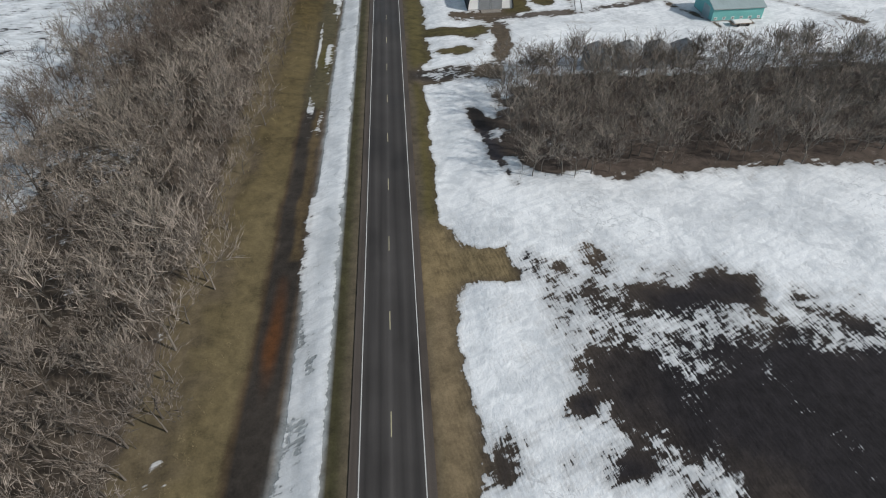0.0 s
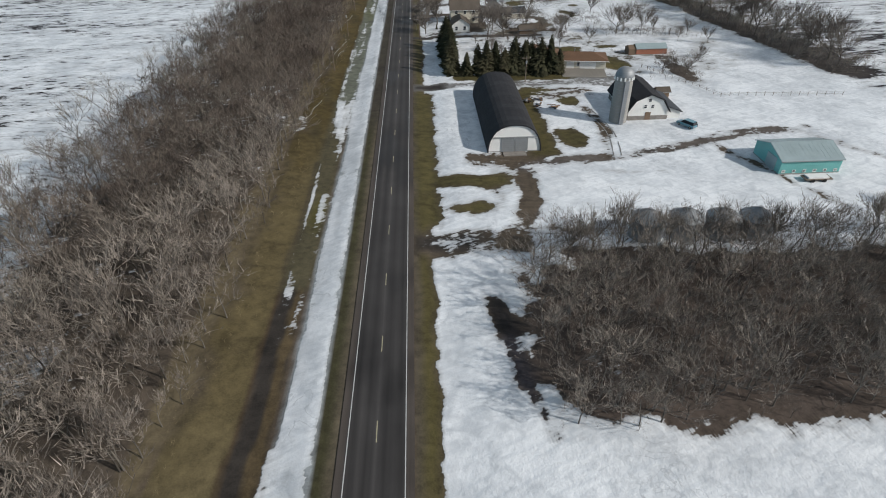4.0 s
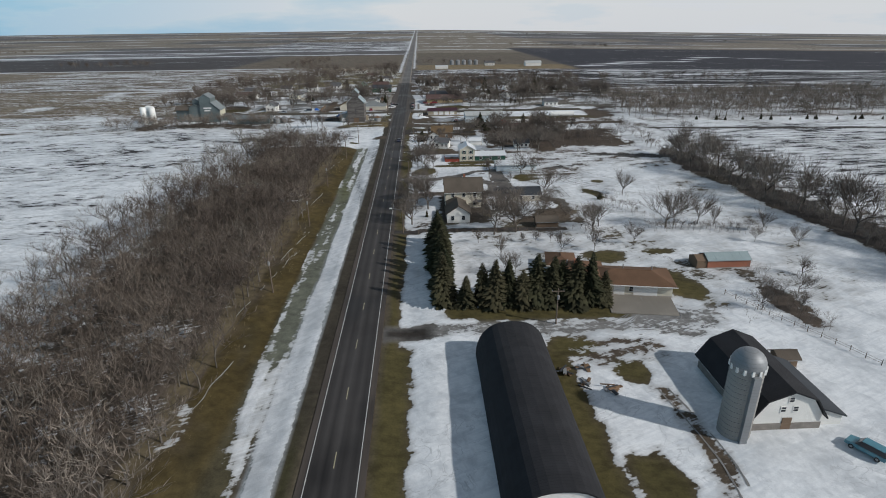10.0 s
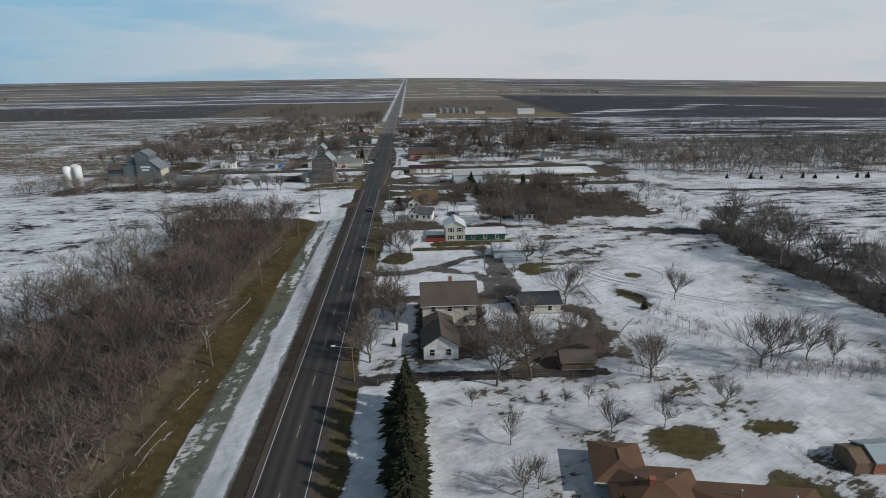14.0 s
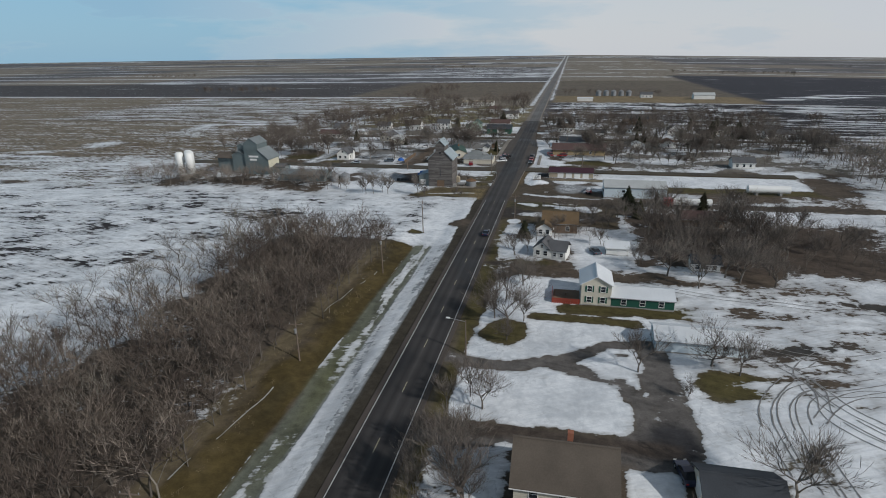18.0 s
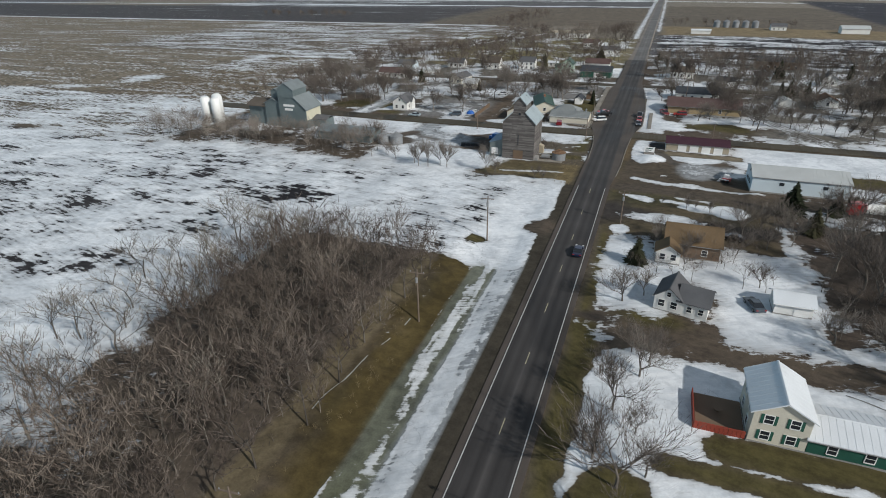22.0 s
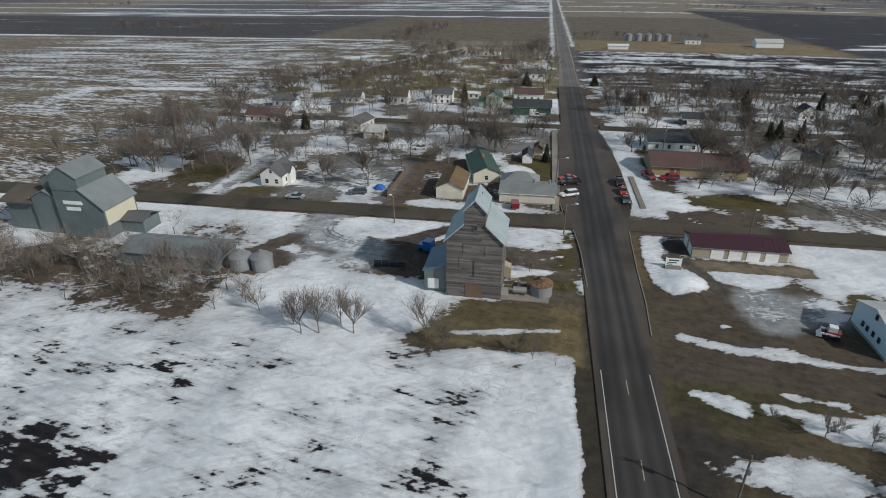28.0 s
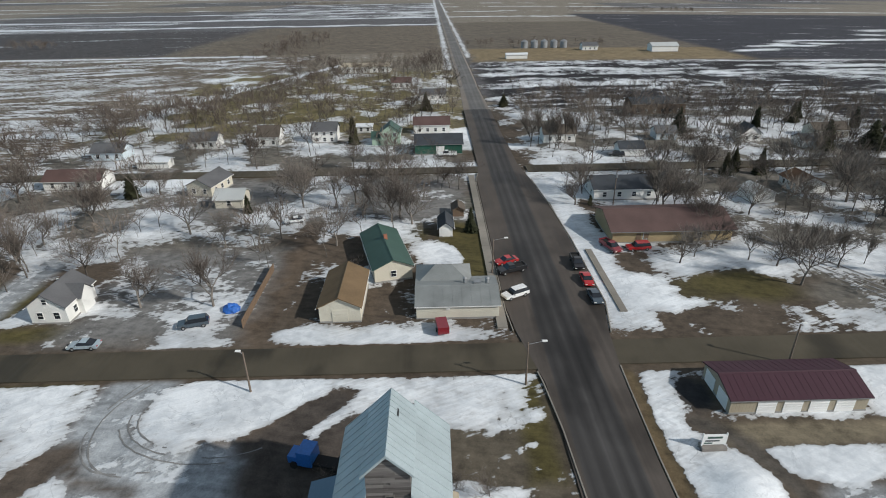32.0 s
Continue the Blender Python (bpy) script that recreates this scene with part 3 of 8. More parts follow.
snow(np.maximum(track(12, (268, 888), (300, 935), (390, 945), (486, 1086), soft=6, wob=1.5), track(10, (478, 1140), (486, 1086), (640, 1000), soft=6, wob=1.5)), 0.85)
snow(track(9, (215, 850), (250, 862), (245, 885), (300, 890), (330, 930), soft=4), 0.95)
# west field, snow blown over black furrows
wf = area(-4000, -76, -1500, 414, 5, 4)
soil(wf, (0.034, 0.031, 0.032))
snow(wf, 0.70 + 0.75 * STREAK + 0.45 * BIG)
snow(area(-92, -76, -20, 415, 12, 5), 0.85 + 0.6 * STREAK)
gap = area(-90, -11.5, 364, 414, 3, 3)
soil(gap, BLACK)
snow(gap, 0.74 + 0.6 * STREAK + 0.4 * PATCH)
wc = area(-420, -150, 412, 468, 5, 4)
soil(wc, (0.12, 0.098, 0.07))
snow(wc, 0.60 + 0.7 * STREAK + 0.4 * BIG)
# east side, open snow
es = area(3, 4000, -1500, 345, 1.5, 1.2)
soil(es, LITTER)
snow(es, 0.92 + 0.45 * BIG)
ef = area(128, 4000, 60, 640, 6, 4)
soil(ef, BLACK)
snow(ef, 0.62 + 1.0 * STREAK + 0.3 * BIG)
eb = area(128, 4000, 404, 528, 4, 3)
soil(eb, LITTER)
snow(eb, 0.60 + 0.9 * PATCH)
ed = area(134, 4000, 528, 646, 6, 4)
soil(ed, BLACK)
snow(ed, 0.44 + 0.9 * LONG + 0.7 * FINE)
soil(track(3.0, (112, 402), (160, 395), (420, 372), soft=1.5, wob=0.6), (0.06, 0.052, 0.045))
snow(track(3.0, (112, 402), (160, 395), (420, 372), soft=1.5, wob=0.6), 0.1)
# bare black ploughland in the first field
pl = np.maximum.reduce([oval(47, 29, 28, 13, -8, 5, 2.5), oval(33, 46.5, 14, 5, -6, 4, 2.5), oval(60, 24, 42, 10, 0, 5, 3), oval(17, 32, 2, 2, 0, 1.5, 1.5), oval(20, 24, 5, 3, 0, 2, 2)])
soil(pl, BLACK)
snow(pl, 0.16 + 0.8 * np.clip(fnoise((GX + 0.28 * GY) / 5, (GY - 0.28 * GX) / 14, 91, 2) - 0.5, -0.3, 0.5))
snow(oval(34, 42.3, 9, 1.5, -4, 3, 1.2), 0.62)
snow(oval(50, 37.5, 12, 2.6, -10, 4, 1.5), 0.52)
soil(oval(13, 56, 4, 3, 0, 2, 2), BLACK)
snow(oval(16.5, 54.5, 4.5, 2.0, -20, 2, 2), 0.42)
snow(oval(24.5, 56.5, 1.6, 2, 0, 2, 1), 0.4)
PLOUGH = 0.02 + 0.50 * np.maximum(area(4, 130, -60, 74, 4, 1), 0.05 * area(-4000, -74, -1500, 415, 4, 1))
DRIFT = 0.9 * np.maximum.reduce([area(-420, -150, 412, 468, 5, 4), area(-4000, -78, -1500, 412, 4, 1), area(-90, -13, 364, 412, 4, 1), area(130, 4000, 60, 640, 6, 1), 1.1 * smooth(640 - GY, 40), 1.1 * area(-4000, -140, 450, 860, 8, 2), 0.30 * area(2, 128, 112, 640, 3, 1), 0.34 * area(-170, -9, 414, 640, 3, 1)])
# verges and the west ditch, outward from the road
soil(area(-34, -8, -1500, 364, 1, 0.6), LITTER)
snow(area(-34, -8, -1500, 364, 1, 0.6), 0.05)
verge_w = area(-11.6, -8, -1500, 470, 1.0, 0.3)
soil(verge_w, (0.045, 0.042, 0.020))
soil(area(-9.7, -8, -1500, 470, 0.8, 0.2), (0.105, 0.086, 0.060))
soil(area(-11.6, -8, 165, 470, 0.8, 0.3) * smoothstep(150, 185, GY), (0.046, 0.039, 0.029))
verge_e = area(-1, 3.2, -1500, 470, 1.0, 0.7)
soil(verge_e, OLIVE)
snow(verge_e, 0.02)
soil(area(-1, 1.2, -1500, 470, 0.8, 0.3), (0.085, 0.070, 0.050))
soil(area(-29.5, -21.2, -1500, 346, 0.4, 0.4), TAN)
soil(area(-29.5, -21.4, -1500, 90, 0.4, 0.4) * smoothstep(90, 60, GY), (0.112, 0.090, 0.048))
soil(area(-29.5, -21.2, 150, 366, 0.4, 0.4) * smoothstep(130, 180, GY), (0.066, 0.049, 0.018))
soil(area(-31.5, -21.2, 330, 365, 0.8, 0.6), (0.066, 0.049, 0.018))
for k in range(14):
    yk = 150 + 15.5 * k
    soil(oval(-25.6 + 1.6 * math.sin(k * 2.2), yk, 1.1, 5.5, 4, 1.5, 0.8), ((0.080, 0.060, 0.024), (0.050, 0.040, 0.018))[k % 2])
soil(area(-21.9, -20.9, -1500, 150, 0.3, 0.3), (0.06, 0.043, 0.026))
soil(area(-21.2, -17.2, -1500, 112, 0.22, 0.25), DARK)
soil(area(-18.9, -17.4, 60, 150, 0.3, 0.4), (0.085, 0.062, 0.034))
soil(area(-21.6, -16.8, 104, 190, 1.2, 0.4), (0.078, 0.068, 0.040))
soil(oval(-19.3, 46, 1.0, 6.5, 0, 0.5, 0.3), (0.085, 0.036, 0.014))
soil(oval(-18.6, 128, 1.5, 6.0, 0, 1.0, 0.5), (0.088, 0.078, 0.026))
snow(area(-21.2, -16.4, 84, 135, 0.5, 0.4) * smoothstep(80, 105, GY), 0.31 + 1.1 * ALONG)
soil(area(-21.2, -15.8, 176, 370, 0.35, 0.25) * smoothstep(170, 195, GY), (0.128, 0.134, 0.106))
soil(oval(-18.6, 296, 2.0, 16, 2, 2, 0.7), (0.105, 0.108, 0.062))
snow(area(-21.2, -16.2, 130, 190, 0.5, 0.4), 0.41 + 1.4 * ALONG)
snow(area(-21.2, -15.8, 190, 262, 0.4, 0.25), 0.34 + 0.8 * ALONG)
snow(area(-21.2, -15.8, 262, 345, 0.4, 0.25), 0.35 + 1.2 * ALONG)
snow(area(-21.2, -15.8, 340, 370, 3, 0.4), 0.56 + 1.4 * ALONG)
snow(oval(-18.6, 296, 2.0, 16, 2, 2, 0.7), 0.28 + 0.9 * ALONG)
snow(area(-21.7, -21.3, 150, 366, 0.3, 0.3), 0.44 + 1.0 * ALONG)
soil(area(-16.4, -11.4, -1500, 370, 0.3, 0.2), (0.30, 0.32, 0.33))
snow(area(-16.1, -11.4, -1500, 415, 0.3, 0.2), 0.80 + 0.6 * ALONG)
snow(area(-17.4, -13, 40, 75, 3, 0.5), 0.62 + 0.9 * ALONG)
soil(area(-15.8, -11.4, 240, 366, 0.3, 0.2) * smoothstep(240, 300, GY), (0.25, 0.265, 0.28))
snow(area(-15.8, -11.4, 240, 366, 0.3, 0.2) * smoothstep(240, 300, GY), 0.64 + 0.7 * ALONG)
soil(oval(-15.0, 16, 2.8, 17, 0, 0.5, 0.3), (0.27, 0.29, 0.30))
snow(oval(-15.0, 16, 2.7, 17, 0, 0.5, 0.3), 0.64 + 0.9 * ALONG)
snow(track(0.4, (-29.5, 205), (-24, 240), (-26, 262), soft=0.6, wob=0.6), 0.52)
snow(track(0.3, (-30.5, 265), (-23.5, 300), soft=0.6, wob=0.5), 0.5)
snow(track(0.4, (-28.5, 325), (-25.5, 352), soft=0.6, wob=0.5), 0.54)
snow(oval(-29, 172, 1.6, 6, 0, 1.2, 1.5), 0.62)
snow(oval(-30, 29, 2, 3, 0, 2.5, 3.0), 0.62)
snow(oval(-31.5, 67, 1, 2, 0, 1.5, 1.0), 0.6)
snow(area(-24, -8, 366, 412, 2, 1.5), 0.92)
snow(area(-11.4, -8, -1500, 430, 1.0, 0.5), 0.03)
soil(oval(-24.5, 375.5, 2.2, 2, 0, 1, 0.8), OLIVE)
snow(oval(-24.5, 375.5, 2.2, 2, 0, 1, 0.8), 0.1)
soil(oval(-12, 386, 3.5, 4, 0, 1.5, 1.5), LITTER)
snow(oval(-12, 386, 3.0, 4, 0, 1.5, 1.5), 0.2)
snow(track(0.8, (-31, 366), (-30, 394), soft=0.8, wob=0.5), 0.55)
bp = np.maximum.reduce([oval(-79, 385.5, 13, 5.0, 8, 3, 2.5), oval(-83, 361, 6, 1.8, 14, 4, 3), oval(-123, 362, 4, 3, 0, 4, 3), oval(-94, 341, 4, 3, 0, 4, 3)])
snow(bp, 0.34 + 1.0 * STREAK)
# first field entrance
ent = np.maximum(area(-1, 12.5, 52.0, 58.5, 1.2, 0.8), oval(1, 55, 5, 10, 0, 2, 1))
soil(ent, (0.165, 0.125, 0.068))
snow(ent, 0.02)
soil(area(0.2, 4.0, 8, 50, 1.5, 1.0), (0.15, 0.115, 0.07))
snow(area(0.2, 4.0, 8, 50, 1.5, 1.0), 0.05)
# wood floors
wfl = area(-79, -29.5, -1500, 364, 4, 3)
soil(wfl, (0.085, 0.068, 0.053))
snow(wfl, 0.30 + 0.6 * BIG)
snow(area(-66, -30, 320, 364, 3, 2), 0.16 + 0.5 * PATCH)
snow(area(-80, -66, -20, 364, 6, 5), 0.62)
snow(area(-82, -64, 285, 372, 4, 4), 0.74 + 0.4 * STREAK)
soil(area(-33.0, -29.2, -20, 364, 0.8, 0.8), (0.125, 0.100, 0.062))
hfl = np.maximum(track(15, (117, 338), (118, 300), (133, 200), soft=4, wob=2), track(9, (116, 400), (114, 348), soft=3, wob=2))
soil(hfl, (0.050, 0.042, 0.038))
snow(hfl, 0.12)
efl = area(17, 128, 74, 110, 3, 3)
soil(efl, (0.085, 0.066, 0.055))
snow(efl, 0.20 + 0.5 * BIG)
soil(oval(13.2, 94, 1.7, 5, 8, 1.2, 0.8), (0.02, 0.018, 0.018))
snow(oval(13.2, 94, 1.7, 5, 8, 1.2, 0.8), 0.05)
soil(track(1.6, (13.6, 90), (14.6, 82), (17, 73)), (0.05, 0.045, 0.05))
snow(track(1.6, (13.6, 90), (14.6, 82), (17, 73)), 0.32)
# thin yard snow, grass showing through; tree and cloud shade put into its tone
thin_shady_yard = area(14, 112, 205, 300, 8, 6)
soil(thin_shady_yard, (0.10, 0.085, 0.060))
snow(thin_shady_yard, 0.70 + 0.55 * PATCH + 0.35 * STREAK)
# farm drive, yard and lanes
mud1 = np.maximum.reduce([area(0, 21, 110.5, 118.5, 1.5, 1.0), track(4.5, (19, 115), (23, 128), (24.5, 141)), area(12, 30, 141, 149.8, 2, 1.5)])
soil(mud1, MUD)
snow(mud1, 0.26 + 0.9 * PATCH)
snow(track(1.2, (20, 120), (18, 128), (17, 136), soft=1, wob=1.5), 0.6)
soil(area(0, 13, 112, 117.5, 1.5, 0.8), DARK)
gr = np.maximum.reduce([area(4, 20, 134.5, 139.8, 1.5, 1.2), oval(12.5, 126, 4.5, 2.3, 0, 1.5, 1), area(1, 5.5, 120, 190, 1.5, 1.0), area(26.5, 33.5, 147, 188, 1.5, 0.8), oval(38, 157, 4, 6, 0, 1.5, 1.2), oval(33, 189, 5, 3, 0, 1.5, 1.2), oval(43, 181, 3, 3, 0, 1.5, 1)])
soil(gr, OLIVE)
snow(gr, 0.06)
snow(area(13, 20, 140, 142.5, 1.2, 1), 0.7)
lane = track(4.2, (25, 142), (34, 145), (48.6, 146), (67.7, 152), (80, 156), (96, 157.6))
soil(lane, (0.10, 0.085, 0.075))
snow(lane, 0.46 + 1.0 * STREAK)
ln2 = np.maximum(track(2.5, (71, 147), (76, 135), (82, 121), soft=1.5), track(2.2, (44, 146), (47, 160), (46, 176), soft=1.5))
soil(ln2, MUD)
snow(ln2, 0.42)
ln3 = np.maximum(track(2.5, (21, 118), (40, 116), (100, 113), soft=2, wob=1.5), track(3, (92, 157), (100, 145), (112, 130), soft=2))
soil(ln3, MUD)
snow(ln3, 0.45)
snow(track(1.0, (40, 139), (55, 137), (62, 134), soft=1), 0.6)
drv_a = np.maximum(track(5, (0, 195.5), (20, 196), (60, 196)), oval(57, 198, 10, 7, 0, 2, 1.5))
soil(drv_a, (0.20, 0.195, 0.19))
snow(drv_a, 0.44 + 0.4 * STREAK)
snow(area(0, 9, 193.5, 197.5, 1.5, 0.8), 0.05)
soil(area(0, 9, 193.5, 197.5, 1.5, 0.8), DARK)
gr2 = np.maximum.reduce([track(5.5, (15, 202.5), (47, 201.5)), oval(65, 213, 4, 8, 20, 1.5, 1.2), oval(53, 229, 4, 3, 0, 1.5, 1), oval(66, 231, 3, 1.5, 0, 1, 1)])
soil(gr2, OLIVE)
snow(gr2, 0.08)
snow(oval(43, 187, 9, 5, 0, 2, 2), 0.5 + 0.6 * STREAK)
soil(oval(82.6, 204, 3, 13, 0, 1.5, 1.0), (0.075, 0.06, 0.05))
snow(oval(82.6, 204, 3, 13, 0, 1.5, 1.0), 0.25)
# farmhouse drive and yard
soil(track(3.0, (0, 250.6), (48, 249.6), soft=1), (0.05, 0.045, 0.043))
snow(track(3.0, (0, 250.6), (48, 249.6), soft=1), 0.05)
yard = area(3, 50, 252, 285, 3, 2)
snow(yard, 0.62 + 1.3 * PATCH)
snow(oval(40, 262, 12, 8, 0, 3, 2), 0.55)
MUDDY = (0.115, 0.105, 0.098)
hdark = np.maximum.reduce([track(3.4, (0, 305.2), (11.9, 303.8), (21, 307.5), (28.4, 314), (36.5, 316), soft=0.8, wob=0.4), track(4.2, (20, 305.6), (29.5, 302.4), (33.4, 296), (33.4, 289), (29, 285), soft=0.8, wob=0.2), track(5.5, (36.5, 315), (37.4, 302), (37.8, 292), (37, 284), soft=0.8, wob=0.4), track(3.0, (31, 310.5), (34.5, 304), (36, 296), soft=0.8, wob=0.4), track(4.6, (0, 284.5), (14, 285), (34, 283.5), soft=0.8, wob=0.5), track(2.0, (37.5, 282), (37.2, 262), soft=0.8, wob=0.4), track(1.8, (38.5, 281), (49.7, 278.6), (53.6, 275.5), (53, 268), soft=0.8, wob=0.4)])
drv_c = hdark
soil(drv_c, MUDDY)
snow(drv_c, 0.20 + 0.7 * STREAK)
snow(area(12, 30, 288.4, 300.4, 1, 0.4), 0.93)
snow(oval(31.5, 308, 2.6, 2.6, 0, 0.7, 0.3), 0.9)
soil(oval(36.5, 288, 3.5, 5, 0, 1, 0.6), (0.035, 0.034, 0.036))
soil(area(26.5, 30, 262, 282, 1.2, 0.5), LITTER)
snow(area(26.5, 28.2, 262, 282, 1.2, 0.5), 0.1)
soil(area(14, 27, 256, 284, 1.5, 0.8), (0.06, 0.05, 0.042))
snow(area(14, 27, 256, 284, 1.5, 0.8), 0.25)
soil(track(3.2, (0, 286.0), (36, 286.0), soft=0.9, wob=0.4), (0.07, 0.055, 0.045))
snow(track(3.2, (0, 286.0), (36, 286.0), soft=0.9, wob=0.4), 0.08)
brush_floor = area(36, 54, 255, 267, 1.5, 1.5)
soil(brush_floor, LITTER)
snow(brush_floor, 0.36 + 0.8 * PATCH)
snow(np.maximum(area(29.5, 36, 268, 281.5, 0.6, 0.3), area(38.6, 50.5, 267.5, 274, 0.8, 0.5)), 0.86)
path_g = np.maximum(track(1.3, (37.4, 282), (37.2, 262), soft=0.5, wob=0.3), track(1.3, (46, 277.5), (51, 275.5), (52.2, 270), (50, 266.5), (44, 266), soft=0.5, wob=0.3))
soil(path_g, (0.07, 0.055, 0.042))
snow(path_g, 0.1)
gr3 = np.maximum.reduce([oval(10, 316.5, 4.6, 5, 0, 1.2, 0.8), oval(48.5, 304.8, 6, 4.6, 15, 1.2, 0.8), area(14, 36, 322.5, 325.5, 1, 0.6), track(4.5, (21, 328.5), (46, 330), soft=1), area(0.5, 4.5, 318, 352, 1.2, 0.8), oval(71.3, 296.5, 1.6, 1.2, 0, 1, 0.4), oval(66, 283, 2.2, 5, 30, 1.5, 1)])
soil(gr3, OLIVE)
snow(gr3, 0.05)
snow(oval(30, 305.5, 4, 2.2, 20, 1, 0.6), 0.9)
dk = np.maximum(oval(100, 336, 18, 3.2, -12, 1.5, 1.2), oval(63, 318, 8, 2.2, 20, 1.5, 1.5))
soil(dk, (0.055, 0.05, 0.04))
snow(dk, 0.2 + 0.7 * STREAK)
snow(oval(60, 312, 16, 9, 25, 5, 2), 0.55 + 0.9 * STREAK)
snow(track(1.5, (40, 275), (48, 268), (54, 262), (52, 256), soft=1), 0.5)
lane_g = np.maximum(track(2.2, (0, 352.6), (10, 352), (27, 350), (45, 348), (60, 350)), track(2.2, (26, 341), (45, 339), soft=1))
soil(lane_g, MUD)
snow(lane_g, 0.40 + 0.9 * STREAK)
soil(oval(4, 353, 3, 1.5, 0, 1, 0.5), DARK)
snow(oval(4, 353, 3, 1.5, 0, 1, 0.5), 0.0)
soil(oval(12, 355, 6, 2, -6, 1.2, 0.7), OLIVE)
snow(oval(12, 355, 6, 2, -6, 1.2, 0.7), 0.1)
ns = area(45, 110, 318, 345, 6, 5)
snow(ns, 0.62 + 0.9 * STREAK)
soil(dk, (0.045, 0.043, 0.042))
snow(dk, 0.22 + 0.5 * STREAK)
# north-east quarter
ne = area(3, 128, 346, 420, 4, 4)
snow(ne, 0.52 + 1.6 * PATCH)
snow(area(3, 12, 357, 386, 3, 2), 0.86)
snow(area(24, 44, 353, 382, 4, 4), 0.85)
soil(area(22, 28, 372, 402, 3, 2), DARK)
snow(area(70, 128, 350, 420, 5, 5), 0.72 + 0.6 * STREAK)
bnd = np.maximum(area(40, 76, 358, 404, 4, 4), area(60, 106, 356, 396, 4, 4))
soil(bnd, (0.075, 0.058, 0.046))
snow(bnd, 0.24 + 0.9 * PATCH)
nmud = area(1, 36, 386, 414, 1.5, 1.2)
soil(nmud, (0.086, 0.068, 0.042))
snow(nmud, 0.10 + 0.5 * PATCH)
soil(oval(10, 410, 12, 5, 0, 3, 1.5), (0.062, 0.055, 0.028))
ent_e = np.maximum(track(6.5, (-1, 399.5), (8, 399.5), (16, 396.5), (34, 396), soft=1.5, wob=0.6), oval(2, 399.5, 4, 7, 0, 2, 1))
soil(ent_e, (0.042, 0.036, 0.032))
snow(ent_e, 0.06)
snow(np.maximum(oval(4.8, 389.6, 2.4, 3.0, 10, 0.9, 0.7), oval(8.4, 410.4, 3.0, 1.3, -22, 0.6, 0.5)), 0.9)
snow(np.maximum(oval(21.5, 406.6, 5.6, 2.6, -8, 0.9, 0.7), oval(28, 406, 4, 4.0, 0, 1.2, 1.0)), 0.82 + 0.5 * PATCH)
# dirt lot and street by the white shed
lot = area(1, 36, 414, 440, 2, 1.5)
soil(lot, (0.076, 0.060, 0.043))
snow(lot, 0.12 + 0.8 * PATCH)
lane_e = track(5.5, (0, 416.5), (13, 417), (26, 415.6), (60, 416.5), (120, 417), soft=1.2, wob=0.6)
soil(lane_e, (0.075, 0.060, 0.046))
snow(lane_e, 0.05 + 0.4 * ALONG)
s_big = np.maximum.reduce([oval(24, 437, 7.5, 6, -10, 1.2, 1.3), oval(21, 431, 4, 4, 0, 1.2, 1.3), oval(31, 437, 4, 5, 0, 1.2, 1)])
soil(s_big, (0.25, 0.255, 0.26))
snow(s_big, 0.66 + 1.0 * PATCH)
cres = np.maximum(track(2.6, (5.8, 424.6), (11, 423), (18, 422), (26, 421), (36, 420), soft=1.2, wob=0.7), oval(20, 423.2, 5, 1.4, 0, 1, 0.8))
snow(cres, 0.74)
snow(np.maximum.reduce([oval(13.2, 428.9, 1.3, 0.9, 0, 0.8, 0.5), track(2.0, (4.6, 411.2), (7, 410.3), (10, 408.2), soft=1, wob=0.5), track(2.2, (13.6, 409.5), (22, 408.6), (30, 408), soft=1, wob=0.7), track(1.4, (16.8, 412.6), (24, 411.8), soft=1, wob=0.5)]), 0.78)
snow(oval(13, 398, 9, 3, 0, 2, 2), 0.75)
snow(oval(9, 443, 5, 5.5, -20, 1.5, 1.2), 0.95)
snow(oval(5, 450, 3, 7, 0, 1.5, 1.2), 0.72)
snow(oval(21, 446.8, 8.5, 3.6, -6, 0.8, 0.5), 1.0)
snow(area(33.5, 110, 442, 464, 2, 1.5), 0.95)
soil(area(36, 110, 435, 443, 2, 1.5), OLIVE)
snow(area(36, 110, 435, 443, 2, 1.5), 0.22)
snow(area(11, 33, 460.5, 464, 1.5, 1), 0.6)
soil(area(11, 35, 448.6, 452.4, 1.0, 0.4), (0.18, 0.15, 0.105))
snow(area(11, 35, 448.6, 452.4, 1.0, 0.4), 0.0)
# old elevator lot
soil(area(-36, -10, 417, 431, 1.5, 1.0), (0.112, 0.09, 0.05))
soil(area(-15, -9.5, 414, 436, 1.0, 1.0), (0.15, 0.115, 0.06))
snow(area(-36, -10, 417, 431, 1.5, 1.0), 0.05)
snow(track(1.6, (-30, 420), (-14, 423), soft=1, wob=0.6), 0.75)
snow(oval(-20, 414.5, 9, 1.8, 3, 1.5, 1), 0.7)
el = area(-80, -10, 431, 463, 3, 2)
soil(el, (0.095, 0.072, 0.055))
snow(el, 0.45 + 1.5 * PATCH + 0.4 * STREAK)
snow(area(-100, -70, 431, 463, 3, 2), 0.66 + 0.9 * PATCH)
soil(area(-88, -74, 459.8, 463.8, 1, 0.6), OLIVE)
snow(area(-88, -74, 459.8, 463.8, 1, 0.6), 0.2)
iceway = np.maximum(track(8.5, (-65, 466), (-67.5, 459), (-67.5, 453), (-64.5, 448.6), (-58, 446), (-48, 446.5), soft=1.5, wob=0.5), oval(-57, 443, 11, 5, 0, 2, 1))
soil(iceway, (0.33, 0.345, 0.36))
snow(iceway, 0.40 + 0.8 * STREAK)
